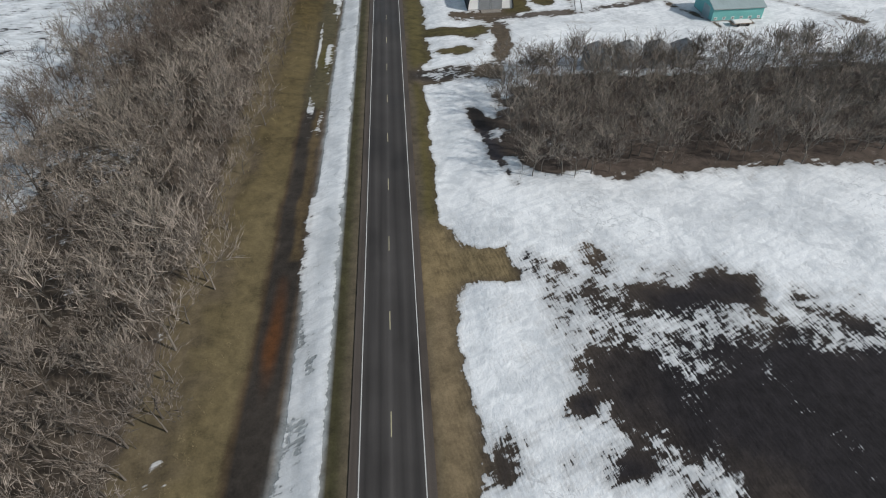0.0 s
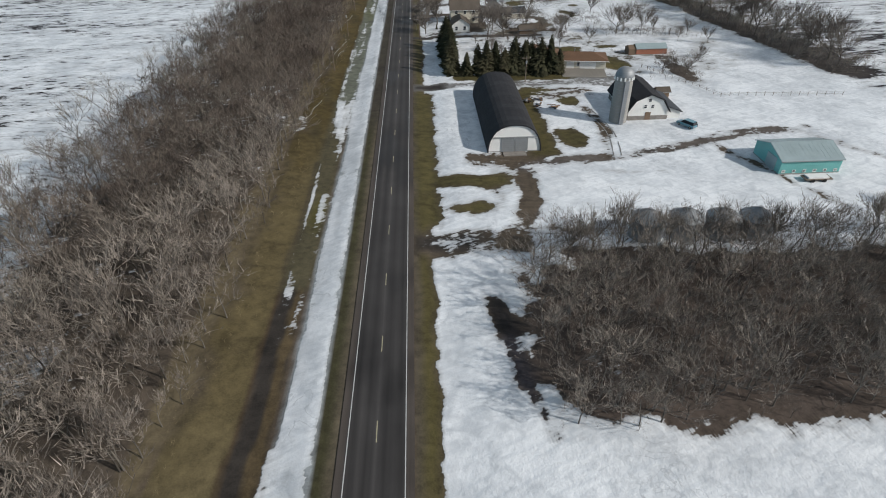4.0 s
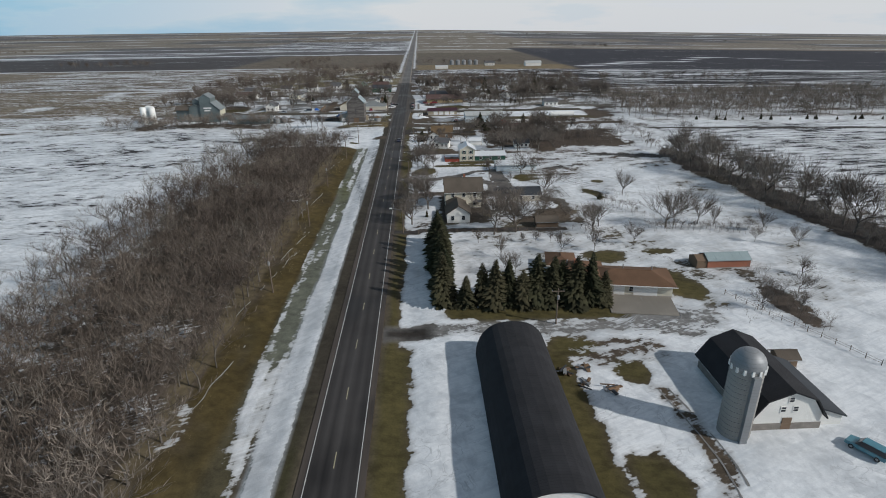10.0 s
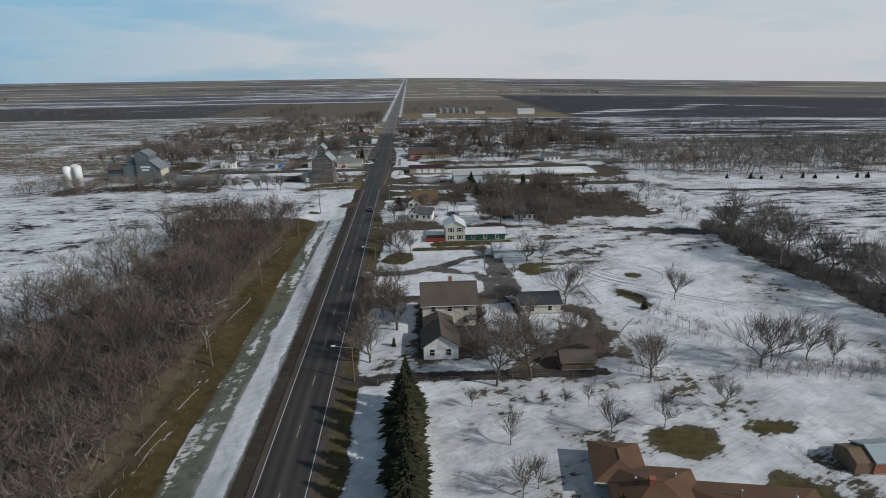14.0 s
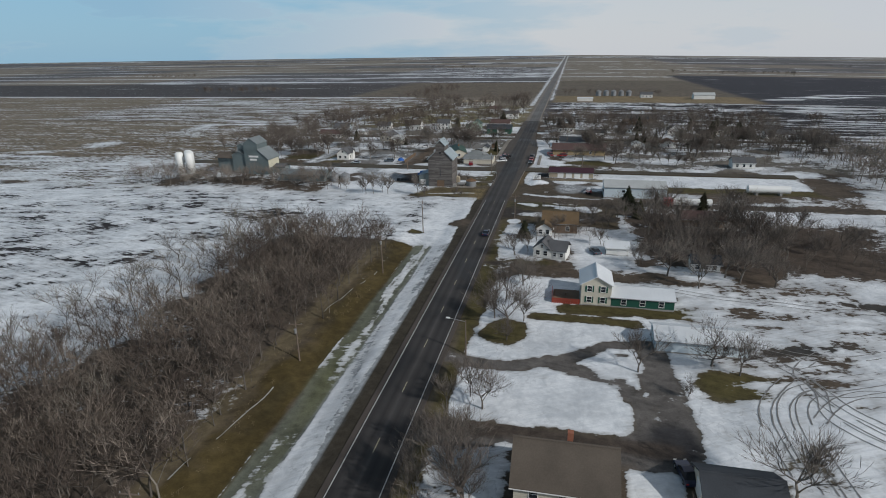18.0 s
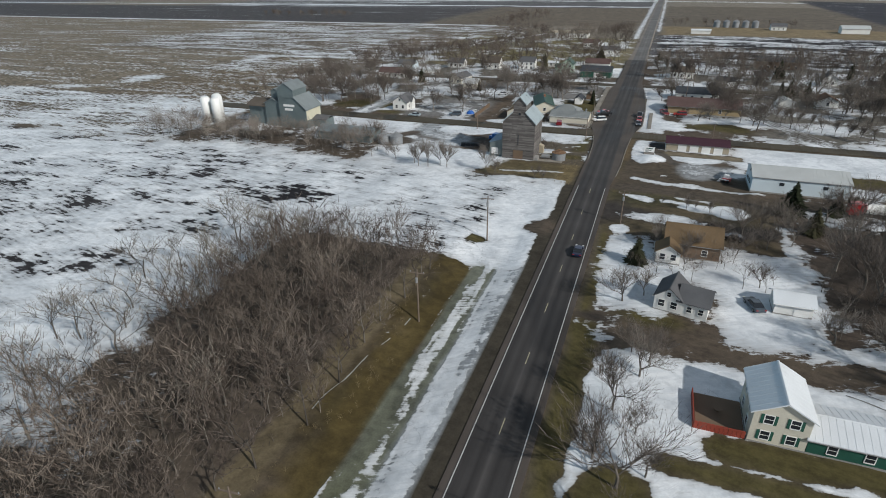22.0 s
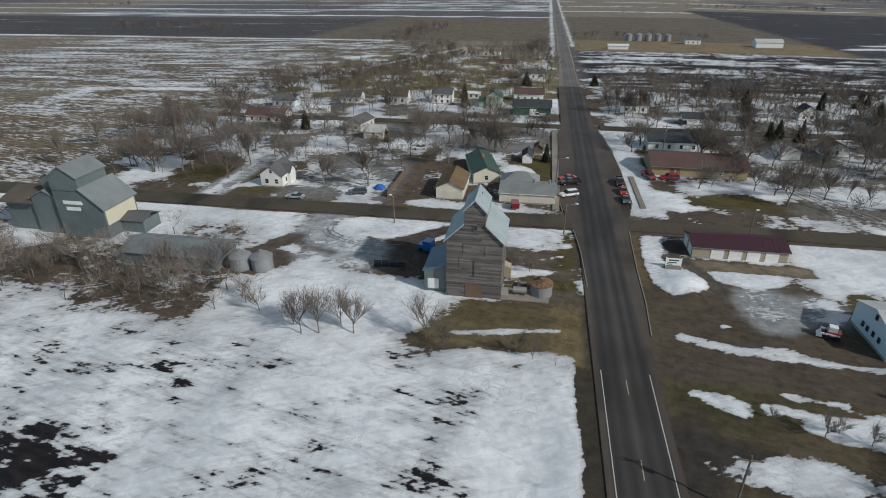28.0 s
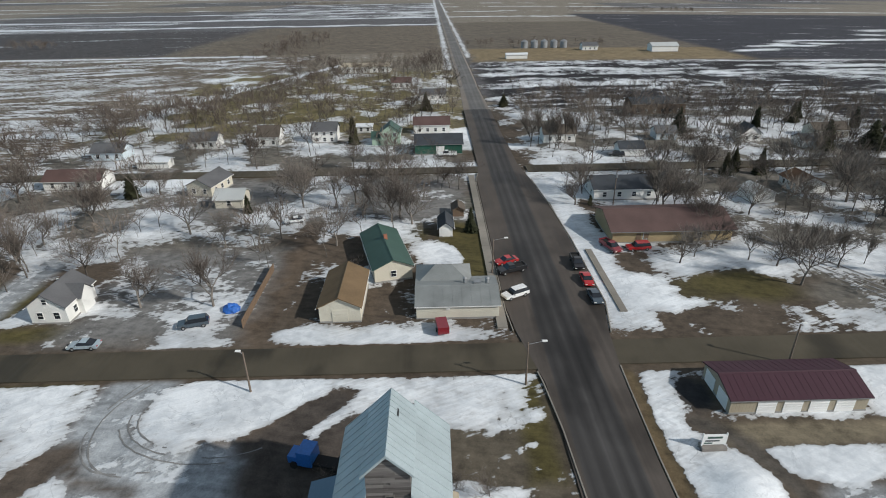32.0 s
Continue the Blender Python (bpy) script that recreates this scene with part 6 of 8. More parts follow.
def old_elevator(cx, cy, w, d):
    root = thing("grain_elevator", "tall weathered wooden grain elevator with a blue-grey tin roof and cupola", "grain elevator", cx, cy, -0.05)
    hw = w / 2
    part("body", prism(((-hw, 0), (hw, 0), (hw, 11.0), (1.75, 14.1), (-1.75, 14.1), (-hw, 11.0)), "y", -d / 2, d / 2), M_elev_wood, root, "grey weathered board siding")
    part("cupola", prism(((-1.8, 12.6), (1.8, 12.6), (1.8, 16.5), (0, 18.3), (-1.8, 16.5)), "y", -d / 2 + 0.05, d / 2 - 3.4), M_elev_wood, root)
    for sg in (-1, 1):
        bm = bmesh.new()
        extrude(bm, ((sg * 1.82, 14.0), (sg * (hw + 0.45), 10.65), (sg * (hw + 0.45), 10.85), (sg * 1.82, 14.25)), "y", -d / 2 - 0.4, d / 2 + 0.4)
        part("main_roof", bm, M_elev_roof, root)
        for k in range(12):
            bm = bmesh.new()
            yy = -d / 2 - 0.3 + (d + 0.6) * k / 11
            extrude(bm, ((sg * 1.82, 14.25), (sg * (hw + 0.45), 10.85), (sg * (hw + 0.45), 10.92), (sg * 1.82, 14.32)), "y", yy - 0.03, yy + 0.03)
            part("roof_seam", bm, M_elev_roof, root)
        bm = bmesh.new()
        extrude(bm, ((0, 18.35), (sg * 2.15, 16.15), (sg * 2.15, 16.33), (0, 18.58)), "y", -d / 2 - 0.35, d / 2 - 3.0)
        part("cupola_roof", bm, M_elev_roof, root)
        for k in range(12):
            bm = bmesh.new()
            yy = -d / 2 - 0.3 + (d - 2.8) * k / 11
            extrude(bm, ((0, 18.58), (sg * 2.15, 16.33), (sg * 2.15, 16.4), (0, 18.65)), "y", yy - 0.03, yy + 0.03)
            part("roof_seam", bm, M_elev_roof, root)
    # lapped siding, board by board
    brng = random.Random(5)
    bm = bmesh.new()
    extrude(bm, ((0.0, 0.0), (-0.075, 0.0), (-0.03, 0.262), (0.0, 0.262)), "x", -0.5, 0.5)
    bmesh.ops.recalc_face_normals(bm, faces=bm.faces[:])
    lap = bpy.data.meshes.new("board")
    bm.to_mesh(lap)
    bm.free()

    def course(x0, x1, y, z, turn=0):
        """One row of boards on a face, cut in two at a chance place."""
        cut = x0 + (x1 - x0) * brng.uniform(0.25, 0.75) if x1 - x0 > 3 else x1
        for a, c in ((x0, cut), (cut, x1)):
            if c - a < 0.05 or brng.random() < 0.012:
                continue
            ob = place_part("board", lap, M_board, root)
            m = (a + c) / 2
            ob.matrix_basis = (pose(m, y, z, 0, 0, 0) if turn == 0 else pose(turn * y, m, z, 0, 0, 90 * turn)) @ Matrix.Diagonal((c - a - 0.012, 1, 1, 1))

    for k in range(49):
        z = 0.25 + 0.28 * k
        half = hw if z < 10.7 else hw - (z + 0.28 - 11.0) / 3.1 * (hw - 1.75)
        course(-half, half, -d / 2 - 0.002, z)
    for k in range(13):
        z = 14.0 + 0.28 * k
        half = 1.8 if z < 16.2 else max(0.2, 1.8 - (z + 0.28 - 16.5) * 1.0)
        course(-half, half, -d / 2 + 0.048, z)
    for turn in (1, -1):
        for k in range(37):
            z = 0.25 + 0.28 * k
            if turn == -1 and z < 5.4:
                continue
            course(-d / 2, d / 2, hw + 0.002, z, turn)
    add_window(root, "S", 0.1, 13.6, w, d + 0.2, 0.6, 0.7, M_elev_wood)
    part("boarded_hatch", boxed(-0.12, 0.12, -d / 2 - 0.12, -d / 2 - 0.08, 4.4, 7.4), M_shingle_dark, root)
    part("door", boxed(-1.4, 1.6, -d / 2 - 0.13, -d / 2 - 0.08, 0.1, 2.7), M_brown_wall, root, "dark plank drive-in door")
    part("plank_edge", boxed(-4.4, 4.4, -d / 2 - 0.12, -d / 2 - 0.08, 2.75, 2.95), M_elev_wood, root)
    for x, z0, z1 in ((-2.6, 5.4, 8.0), (-1.9, 8.6, 10.4), (1.9, 8.6, 10.2)):
        part("batten", boxed(x - 0.05, x + 0.05, -d / 2 - 0.12, -d / 2 - 0.08, z0, z1), M_elev_wood, root)
    part("roof_bar", boxed(0.6, 0.75, -0.6, 0.3, 17.85, 17.95), M_wire, root)
    # the metal annex
    part("annex_wall", prism(((-hw - 4.2, 0), (-hw, 0), (-hw, 5.4), (-hw - 4.2, 4.1)), "y", -d / 2 + 1.2, d / 2 - 0.6), M_elev_tin, root, "blue-grey tin annex")
    part("annex_roof", prism(((-hw - 4.5, 4.05), (-hw, 5.45), (-hw, 5.6), (-hw - 4.5, 4.2)), "y", -d / 2 + 0.9, d / 2 - 0.3), M_annex_roof, root)
    part("annex_door", boxed(-hw - 3.6, -hw - 1.6, -d / 2 + 1.13, -d / 2 + 1.2, 0.6, 2.6), M_white_plain, root, "white annex door")
    part("side_stair", boxed(hw, hw + 1.3, -d / 2 + 0.2, -d / 2 + 3, 0, 0.9), M_found, root)
    part("spout_shed", prism(((hw, 0), (hw + 1.3, 0), (hw + 1.3, 2.0), (hw, 2.6)), "y", 3.0, d / 2 - 0.3), M_tan, root)
    part("loading_pad", boxed(hw + 0.05, hw + 8.4, -d / 2 + 0.3, -d / 2 + 4.4, -0.3, 0.12), M_walk, root, "concrete loading pad")
    return root


old_elevator(-28.4, 436.4, 9.6, 10.6)
grain_bin(-16.6, 434.6, 2.0, 2.3, "squat steel bin with rusty conical roof beside the old elevator", "elevator bins", 0.35, M_rust)
hop = thing("fuel_tank", "horizontal rusty fuel tank on low stands", "tank", -20.3, 433.4, 0)
bm = bmesh.new()
rod(bm, (-1.2, 0, 0.95), (1.2, 0, 0.95), 0.6, 0.6, 16)
part("drum", bm, M_steel, hop)
for x in (-0.8, 0.8):
    part("stand", boxed(x - 0.1, x + 0.1, -0.4, 0.4, -0.1, 0.5), M_pole, hop)


def tin_elevator(cx, cy):
    root = thing("grain_elevator", "grey-green tin-clad grain elevator with stepped headhouse and cream panel", "grain elevator", cx, cy, -0.05)
    part("main_bin", prism(((-4.6, 0), (6.5, 0), (6.5, 7.0), (2.6, 10.6), (-4.6, 10.6)), "y", -5.0, 5.0), M_elev_tin, root)
    part("headhouse", prism(((-4.6, 10.5), (2.0, 10.5), (2.0, 13.6), (-1.3, 15.8), (-4.6, 13.6)), "y", -5.0, 3.6), M_elev_tin, root)
    part("headhouse_roof", prism(((-4.9, 13.4), (-1.3, 15.85), (2.3, 13.4), (2.3, 13.6), (-1.3, 16.1), (-4.9, 13.6)), "y", -5.3, 3.9), M_tin_roof, root)
    part("side_roof", prism(((2.0, 11.1), (7.0, 6.6), (7.0, 6.8), (2.0, 11.35)), "y", -5.4, 5.4), M_tin_roof, root)
    part("cream_panel", boxed(6.5, 6.56, -4.6, 4.6, 3.0, 6.4), M_tin_cream, root, "cream tin panel")
    part("faded_sign", boxed(-2.6, 2.0, -5.06, -5.0, 7.6, 8.4), M_white_plain, root, "faded white painted sign")
    part("faded_sign", boxed(-2.2, 1.2, -5.06, -5.0, 6.2, 7.0), M_white_plain, root, "faded white painted sign")
    part("west_bin", prism(((-11.5, 0), (-4.6, 0), (-4.6, 8.2), (-8.0, 9.8), (-11.5, 8.2)), "y", -4.0, 5.5), M_elev_tin, root)
    part("west_bin_roof", prism(((-11.9, 8.0), (-8.0, 9.9), (-4.4, 8.1), (-4.4, 8.3), (-8.0, 10.1), (-11.9, 8.2)), "y", -4.3, 5.8), M_tin_roof, root)
    part("west_cupola", prism(((-9.6, 9.2), (-6.0, 9.2), (-6.0, 12.0), (-7.8, 13.0), (-9.6, 12.0)), "y", -2.0, 4.0), M_elev_tin, root)
    part("west_cupola_roof", prism(((-9.9, 11.9), (-7.8, 13.05), (-5.7, 11.9), (-5.7, 12.1), (-7.8, 13.3), (-9.9, 12.1)), "y", -2.3, 4.3), M_tin_roof, root)
    part("far_bin", boxed(-19.5, -11.5, -3.0, 6.0, 0, 6.8), M_elev_tin, root)
    part("far_bin_roof", prism(((-4.5, 6.75), (1.5, 8.6), (7.5, 6.75), (7.5, 6.95), (1.5, 8.8), (-4.5, 6.95)), "x", -20.0, -11.4), M_shingle_brown, root)
    part("office", boxed(6.5, 12.0, -1.0, 4.5, 0, 2.8), M_elev_tin, root)
    part("office_roof", prism(((-1.4, 2.75), (1.8, 3.8), (4.9, 2.75), (4.9, 2.9), (1.8, 3.95), (-1.4, 2.9)), "x", 6.5, 12.4), M_shingle_grey, root)
    return root


tin_elevator(-115.5, 447.5)
wh = house("warehouse", "low blue-grey tin warehouse in the brush", "warehouse", -88.5, 436.6, 20, 8.0, 3.0, 1.3, "x", M_elev_tin, M_tin_roof, ribs=1.2)
for bx, by in ((-74.6, 435.2), (-70.4, 435.6)):
    grain_bin(bx, by, 2.1, 2.7, "old galvanised bin beside the tin warehouse", "warehouse bins", 0.5)
for tx, ty in ((-152.2, 441.0), (-149.0, 444.0), (-147.0, 440.6), (-151.6, 446.6)):
    tk = thing("storage_tank", "tall white cylindrical storage tank", "tank", tx, ty, -0.2, 0, "white storage tanks")
    part("shell", lathe(((0, 1.75), (9.0, 1.75), (9.5, 1.2), (9.7, 0.3)), 24), M_tank, tk, smooth=True)
    part("base_ring", lathe(((-0.2, 2.0), (0.3, 2.0)), 24), M_found, tk)

shop = house("shop", "low tan shop with pale grey sheet roof and raised back wing", "shop", -20.7, 483.2, 13.8, 9.6, 2.5, 1.0, "x", M_cream, M_sheet, over=0.3, ribs=1.5)
part("back_wall", boxed(-6.9, 2.6, 3.6, 9.6, 0, 2.7), M_cream, shop)
hip_roof(shop, -6.9, 2.6, 2.2, 9.6, 2.7, 2.0, M_sheet, 0.3, "back_roof")
for x, y in ((1.5, 1.4), (5.4, 1.2)):
    part("roof_vent", lathe(((2.9, 0.3), (4.2, 0.3), (4.25, 0.42), (4.5, 0.1)), 12, x, y), M_galv, shop)
part("roof_vent", boxed(3.1, 4.3, 0.6, 1.6, 3.0, 3.8), M_galv, shop)
part("wall_lamp", boxed(-2.0, -1.3, -5.0, -4.8, 1.9, 2.1), M_white_plain, shop)
house("garage", "tan garage with a faded golden-brown roof", "garage", -40.2, 484.0, 6.8, 12.4, 3.0, 1.7, "y", M_cream, M_shingle_gold, door=("S", 0, 2.6, 2.3, M_cream))
house("house", "cream house with a green roof", "house", -34.2, 500.0, 7.2, 17, 2.9, 1.6, "y", M_cream, M_shingle_green, rot=14, wins="S1W3", chimney=(0.3, 1))
house("shed", "narrow white shed with a dark roof on the lawn", "shed", -21.8, 514.2, 2.9, 6.2, 2.3, 1.1, "y", M_white, M_shingle_dark, door=("S", 0, 1.6, 1.9, M_white_plain))
house("shed", "small brown shed near the main street", "shed", -18.6, 524.0, 2.6, 4.0, 2.0, 0.8, "y", M_brown_wall, M_shingle_brown)
sh = house("house", "small white house with a grey roof and side gable", "house", -89.0, 484.0, 6.2, 8.6, 3.4, 2.2, "y", M_white, M_shingle_grey, wins="S2W2E2")
add_window(sh, "S", 0, 4.2, 6.2, 8.6, 0.7, 0.9)
part("side_gable", prism([(u + 0.5, z) for u, z in gable(1.6, 3.4, 1.5)], "x", 0, 4.0), M_white, sh)
part("side_gable_roof", prism([(u + 0.5, z) for u, z in ((-2.0, 3.05), (0, 4.95), (2.0, 3.05), (2.0, 3.2), (0, 5.12), (-2.0, 3.2))], "x", 0, 4.3), M_shingle_grey, sh)
lg = house("bar_building", "long low tan building with a weathered maroon roof", "shop", 26.0, 512.6, 25.4, 13.6, 3.0, 2.0, "x", M_tan_brick, M_roof_maroon2, over=0.7, wins="S2")
for u in (-7.2, -5.6):
    add_door(lg, "S", u, 25.4, 13.6, 1.0, 2.1, M_brown_wall)
wh2 = house("house", "white house with a dark slate roof", "house", 24.4, 536.0, 16.6, 9.6, 3.0, 1.9, "x", M_white, M_shingle_dark, wins="S4W2")
house("metal_shed", "small pale metal shed on the snow", "shed", 56.6, 529.6, 5.6, 6.4, 2.6, 1.1, "y", M_white, M_light_roof, ribs=0.8, rot=8)
house("house", "rust-roofed bungalow at the block's end", "house", 72.4, 536.8, 7.4, 8, 2.7, 1.7, "y", M_white, M_shingle_rust, wins="S1W2")
house("house", "white bungalow with a red-brown roof and dormer gable", "house", -123.4, 550.6, 15.6, 7.6, 2.8, 2.0, "x", M_white, M_roof_maroon2, wins="S4")
house("house", "cream bungalow with a grey roof", "house", -85.0, 545.0, 7.0, 10.5, 3.0, 1.8, "y", M_cream, M_shingle_grey, wins="S2E3", rot=-12)
house("garage", "cream garage with a pale grey roof", "garage", -75.4, 533.6, 7.0, 6.0, 2.7, 1.6, "x", M_cream, M_light_roof, wins="S1")
house("mobile_home", "long white mobile home", "house", -109.8, 567.4, 9.6, 4.0, 2.4, 0.6, "x", M_white, M_white_roof)
house("house", "white-gabled house with a dark brown roof", "house", -80.6, 592.5, 7.4, 7.6, 3.6, 2.8, "x", M_white, M_shingle_brown, wins="S2E2")
house("house", "white two-storey house with a pale roof", "house", -62.0, 596.0, 8.5, 7.4, 4.2, 2.2, "x", M_white, M_shingle_grey, wins="S3", rows=2)
mint = house("house", "mint green two-storey house with a green roof", "house", -38.6, 589.6, 6.6, 6.4, 4.8, 2.4, "y", M_mint, M_shingle_green, wins="S2E2", rows=2)
part("side_wing", prism([(u, z) for u, z in gable(2.4, 2.8, 1.4)], "x", -6.4, -3.3), M_mint, mint)
part("side_wing_roof", prism(((-2.8, 2.6), (0, 4.3), (2.8, 2.6), (2.8, 2.75), (0, 4.45), (-2.8, 2.75)), "x", -6.7, -3.3), M_shingle_green, mint)
dg = house("workshop", "dark green metal workshop with a black roof", "shop", -22.4, 580.6, 15.2, 11, 3.4, 1.9, "x", M_green_wall, M_shingle_dark, door=("S", 0.5, 2.6, 2.6, M_white_plain))
house("house", "white house with a maroon-brown roof", "house", -24.6, 606.0, 13, 8, 3.4, 2.0, "x", M_white, M_roof_maroon2, wins="S4")
house("trailer_home", "small white caravan shed", "shed", -49.4, 606.5, 5.6, 3.2, 2.6, 0.6, "x", M_white, M_white_roof, wins="S2")
house("hall", "long tan-roofed hall at the town's edge", "hall", -64.6, 763.0, 30, 14, 3.6, 1.4, "x", M_white, M_tan, wins="S5")
house("house", "white bungalow near the highway", "house", -24.0, 668.0, 12, 8, 2.9, 1.8, "x", M_white, M_shingle_grey, wins="S3")
house("house", "small white house among trees", "house", -40.0, 702.0, 10, 8, 3.0, 2.0, "x", M_white, M_roof_maroon2, wins="S3")
house("garage", "white garage with a black roof by the cross street", "garage", 38.0, 571.5, 7.6, 6, 2.5, 1.6, "x", M_white, M_shingle_dark, door=("S", 1, 2.6, 2.0, M_white_plain))
house("house", "weathered white house under tall trees", "house", 19.0, 590.0, 11, 7.6, 3.2, 2.2, "x", M_white, M_shingle_brown, wins="S3")
house("house", "small pale blue cottage", "house", 56.0, 590.0, 7, 6, 2.8, 1.6, "x", M_pale_blue, M_shingle_grey, wins="S2")
house("apartment_block", "long dark brown building on the field's edge", "building", 68.0, 632.0, 22, 10, 4.4, 1.6, "x", M_brown_wall, M_shingle_dark, wins="S6")
house("house", "white-gabled cottage with a dark roof", "house", 82.6, 585.0, 6.4, 6, 3.2, 2.4, "y", M_white, M_shingle_dark, wins="S2")
house("house", "cream bungalow behind conifers", "house", 113.0, 590.0, 12, 7, 2.8, 1.8, "x", M_cream, M_shingle_brown, wins="S3")
house("garage", "pale garage along the cross street", "garage", 98.0, 577.0, 6, 6, 2.5, 1.5, "x", M_white, M_shingle_grey)
house("house", "grey-roofed house along the cross street", "house", 136.0, 574.0, 12, 8, 3.0, 2.0, "x", M_white, M_shingle_grey, wins="S3")
house("house", "low house far along the brown street", "house", 96.0, 486.0, 9, 7, 2.8, 1.8, "x", M_white, M_shingle_grey, wins="S3")
house("house", "white house in the northern rows", "house", -102.0, 590.0, 9, 7, 3.0, 2.0, "x", M_white, M_shingle_grey, wins="S3")
house("house", "blue-grey house in the northern rows", "house", -128.0, 578.0, 10, 7, 3.0, 2.0, "x", M_pale_blue, M_shingle_grey, wins="S3")
house("farm_barn", "white pole barn far out on the fields", "barn", 154.0, 850.0, 20, 11, 4.2, 2.0, "x", M_white, M_light_roof)
house("trailer_home", "long white trailer beside the field", "house", 36.0, 813.0, 15, 5, 3.0, 0.8, "x", M_white, M_white_roof)
house("farmhouse", "white farmhouse far out on the fields", "house", 100.0, 862.0, 12, 9, 3.4, 2.2, "x", M_white, M_shingle_grey, wins="S3")
for k in range(5):
    grain_bin(52 + 8.0 * k, 880, 2.8, 5.0, "grain bin far out on the fields", "far grain bins")


# ---- vehicles ----
def vehicle(name, label, category, x, y, rot, paint, kind_="sedan"):
    """Its nose points to +y before the turn."""
    root = thing(name, label, category, x, y, max(lie(x, y), 0.02) if abs(x + 3) < 8 else lie(x, y), rot)
    L, W = (4.7, 1.82) if kind_ == "sedan" else ((4.9, 1.9) if kind_ == "suv" else (5.7, 2.0))
    a, b = L / 2, W / 2
    if kind_ == "sedan":
        low = ((-a, 0.35), (a, 0.35), (a, 0.62), (a - 0.35, 0.78), (a - 1.25, 0.88), (-a + 0.7, 0.92), (-a, 0.85))
        cab = ((-a + 0.55, 0.9), (a - 1.25, 0.87), (a - 2.0, 1.38), (-a + 1.5, 1.40))
    elif kind_ == "suv":
        low = ((-a, 0.4), (a, 0.4), (a, 0.85), (a - 1.1, 1.0), (-a, 1.02))
        cab = ((-a + 0.05, 1.0), (a - 1.15, 0.99), (a - 1.8, 1.68), (-a + 0.35, 1.72))
    else:
        low = ((-a, 0.45), (a, 0.45), (a, 0.95), (a - 1.2, 1.08), (-a, 1.05))
        cab = ((-0.35, 1.03), (a - 1.25, 1.07), (a - 1.95, 1.75), (-0.25, 1.78))
    def shell(pts, bw, tw, zt):
        bm = bmesh.new()
        zs = [z for _, z in pts]
        lo, hi = min(zs), max(zs)
        def wd(z):
            return bw + (tw - bw) * (z - lo) / (hi - lo)
        l = [bm.verts.new((-wd(z), u, z)) for u, z in pts]
        r = [bm.verts.new((wd(z), u, z)) for u, z in pts]
        n = len(pts)
        for i in range(n):
            bm.faces.new((l[i], l[(i + 1) % n], r[(i + 1) % n], r[i]))
        bm.faces.new(l[::-1])
        bm.faces.new(r)
        bmesh.ops.bevel(bm, geom=bm.edges[:], offset=0.05, segments=2, affect="EDGES")
        return bm
    part("body", shell(low, b, b * 0.97, 1), paint, root)
    part("cabin", shell(cab, b * 0.95, b * 0.74, 1), M_glass, root, "dark glazed cabin")
    zt = max(z for _, z in cab)
    u0 = min(u for u, z in cab if z > zt - 0.1)
    u1 = max(u for u, z in cab if z > zt - 0.1)
    part("roof_panel", boxed(-b * 0.72, b * 0.72, u0 + 0.05, u1 - 0.05, zt - 0.05, zt + 0.03), paint, root)
    if kind_ == "pickup":
        part("bed_floor", boxed(-b * 0.82, b * 0.82, -a + 0.12, -0.45, 1.0, 1.07), M_rubber, root)
        for s in (-1, 1):
            part("bed_side", boxed(s * b * 0.9 - 0.07, s * b * 0.9 + 0.07, -a, -0.35, 0.9, 1.3), paint, root)
        part("tailgate", boxed(-b * 0.9, b * 0.9, -a - 0.02, -a + 0.08, 0.6, 1.3), paint, root)
    for s in (-1, 1):
        for yy in (-a + 0.9, a - 0.9):
            bm = bmesh.new()
            rod(bm, (s * (b - 0.2), yy, 0.34), (s * (b + 0.02), yy, 0.34), 0.34, 0.34, 16)
            w = part("wheel", bm, M_rubber, root)
            bm = bmesh.new()
            rod(bm, (s * (b + 0.015), yy, 0.34), (s * (b + 0.035), yy, 0.34), 0.2, 0.18, 12)
            part("rim", bm, M_steel, w)
        part("headlight", boxed(s * b * 0.72 - 0.2, s * b * 0.72 + 0.2, a - 0.06, a + 0.02, 0.6, 0.75), M_lamp_w, root)
        part("tail_light", boxed(s * b * 0.75 - 0.16, s * b * 0.75 + 0.16, -a - 0.03, -a + 0.05, 0.68, 0.84), M_lamp_r, root)
        part("mirror", boxed(s * (b + 0.08) - 0.08, s * (b + 0.08) + 0.08, a - 1.75, a - 1.6, 0.92, 1.06), paint, root)
    return root


vehicle("car", "navy blue car on the highway lane", "car", -2.2, 374.5, 0, P_navy)
vehicle("suv", "white car parked nose to the main street kerb", "car", -10.2, 484.7, 118, P_white, "suv")
vehicle("pickup", "black and silver pickup parked at the kerb", "pickup", -9.6, 494.0, 112, P_black, "pickup")
vehicle("car", "red car parked behind the black pickup", "car", -10.2, 497.6, 112, P_red)
vehicle("pickup", "dark pickup parked along the main street", "pickup", 3.5, 496.2, 178, P_black, "pickup")
vehicle("car", "red car parked along the main street", "car", 3.7, 489.4, 180, P_red)
vehicle("car", "slate car parked along the main street", "car", 3.6, 483.2, 182, P_slate)
vehicle("pickup", "maroon pickup parked by the long tan building", "pickup", 12.2, 503.2, 200, P_maroon, "pickup")
vehicle("fire_truck", "red truck parked in front of the long tan building", "truck", 17.8, 502.6, 95, P_red, "suv")
vehicle("car", "silver-blue sedan at the edge of the side street", "car", -79.4, 472.4, 92, P_silver)
vehicle("suv", "dark van parked on the snow beside the side street", "car", -64.4, 477.8, 105, P_slate, "suv")
vehicle("pickup", "white pickup parked before the green workshop", "pickup", -19.6, 573.0, 90, P_white, "pickup")
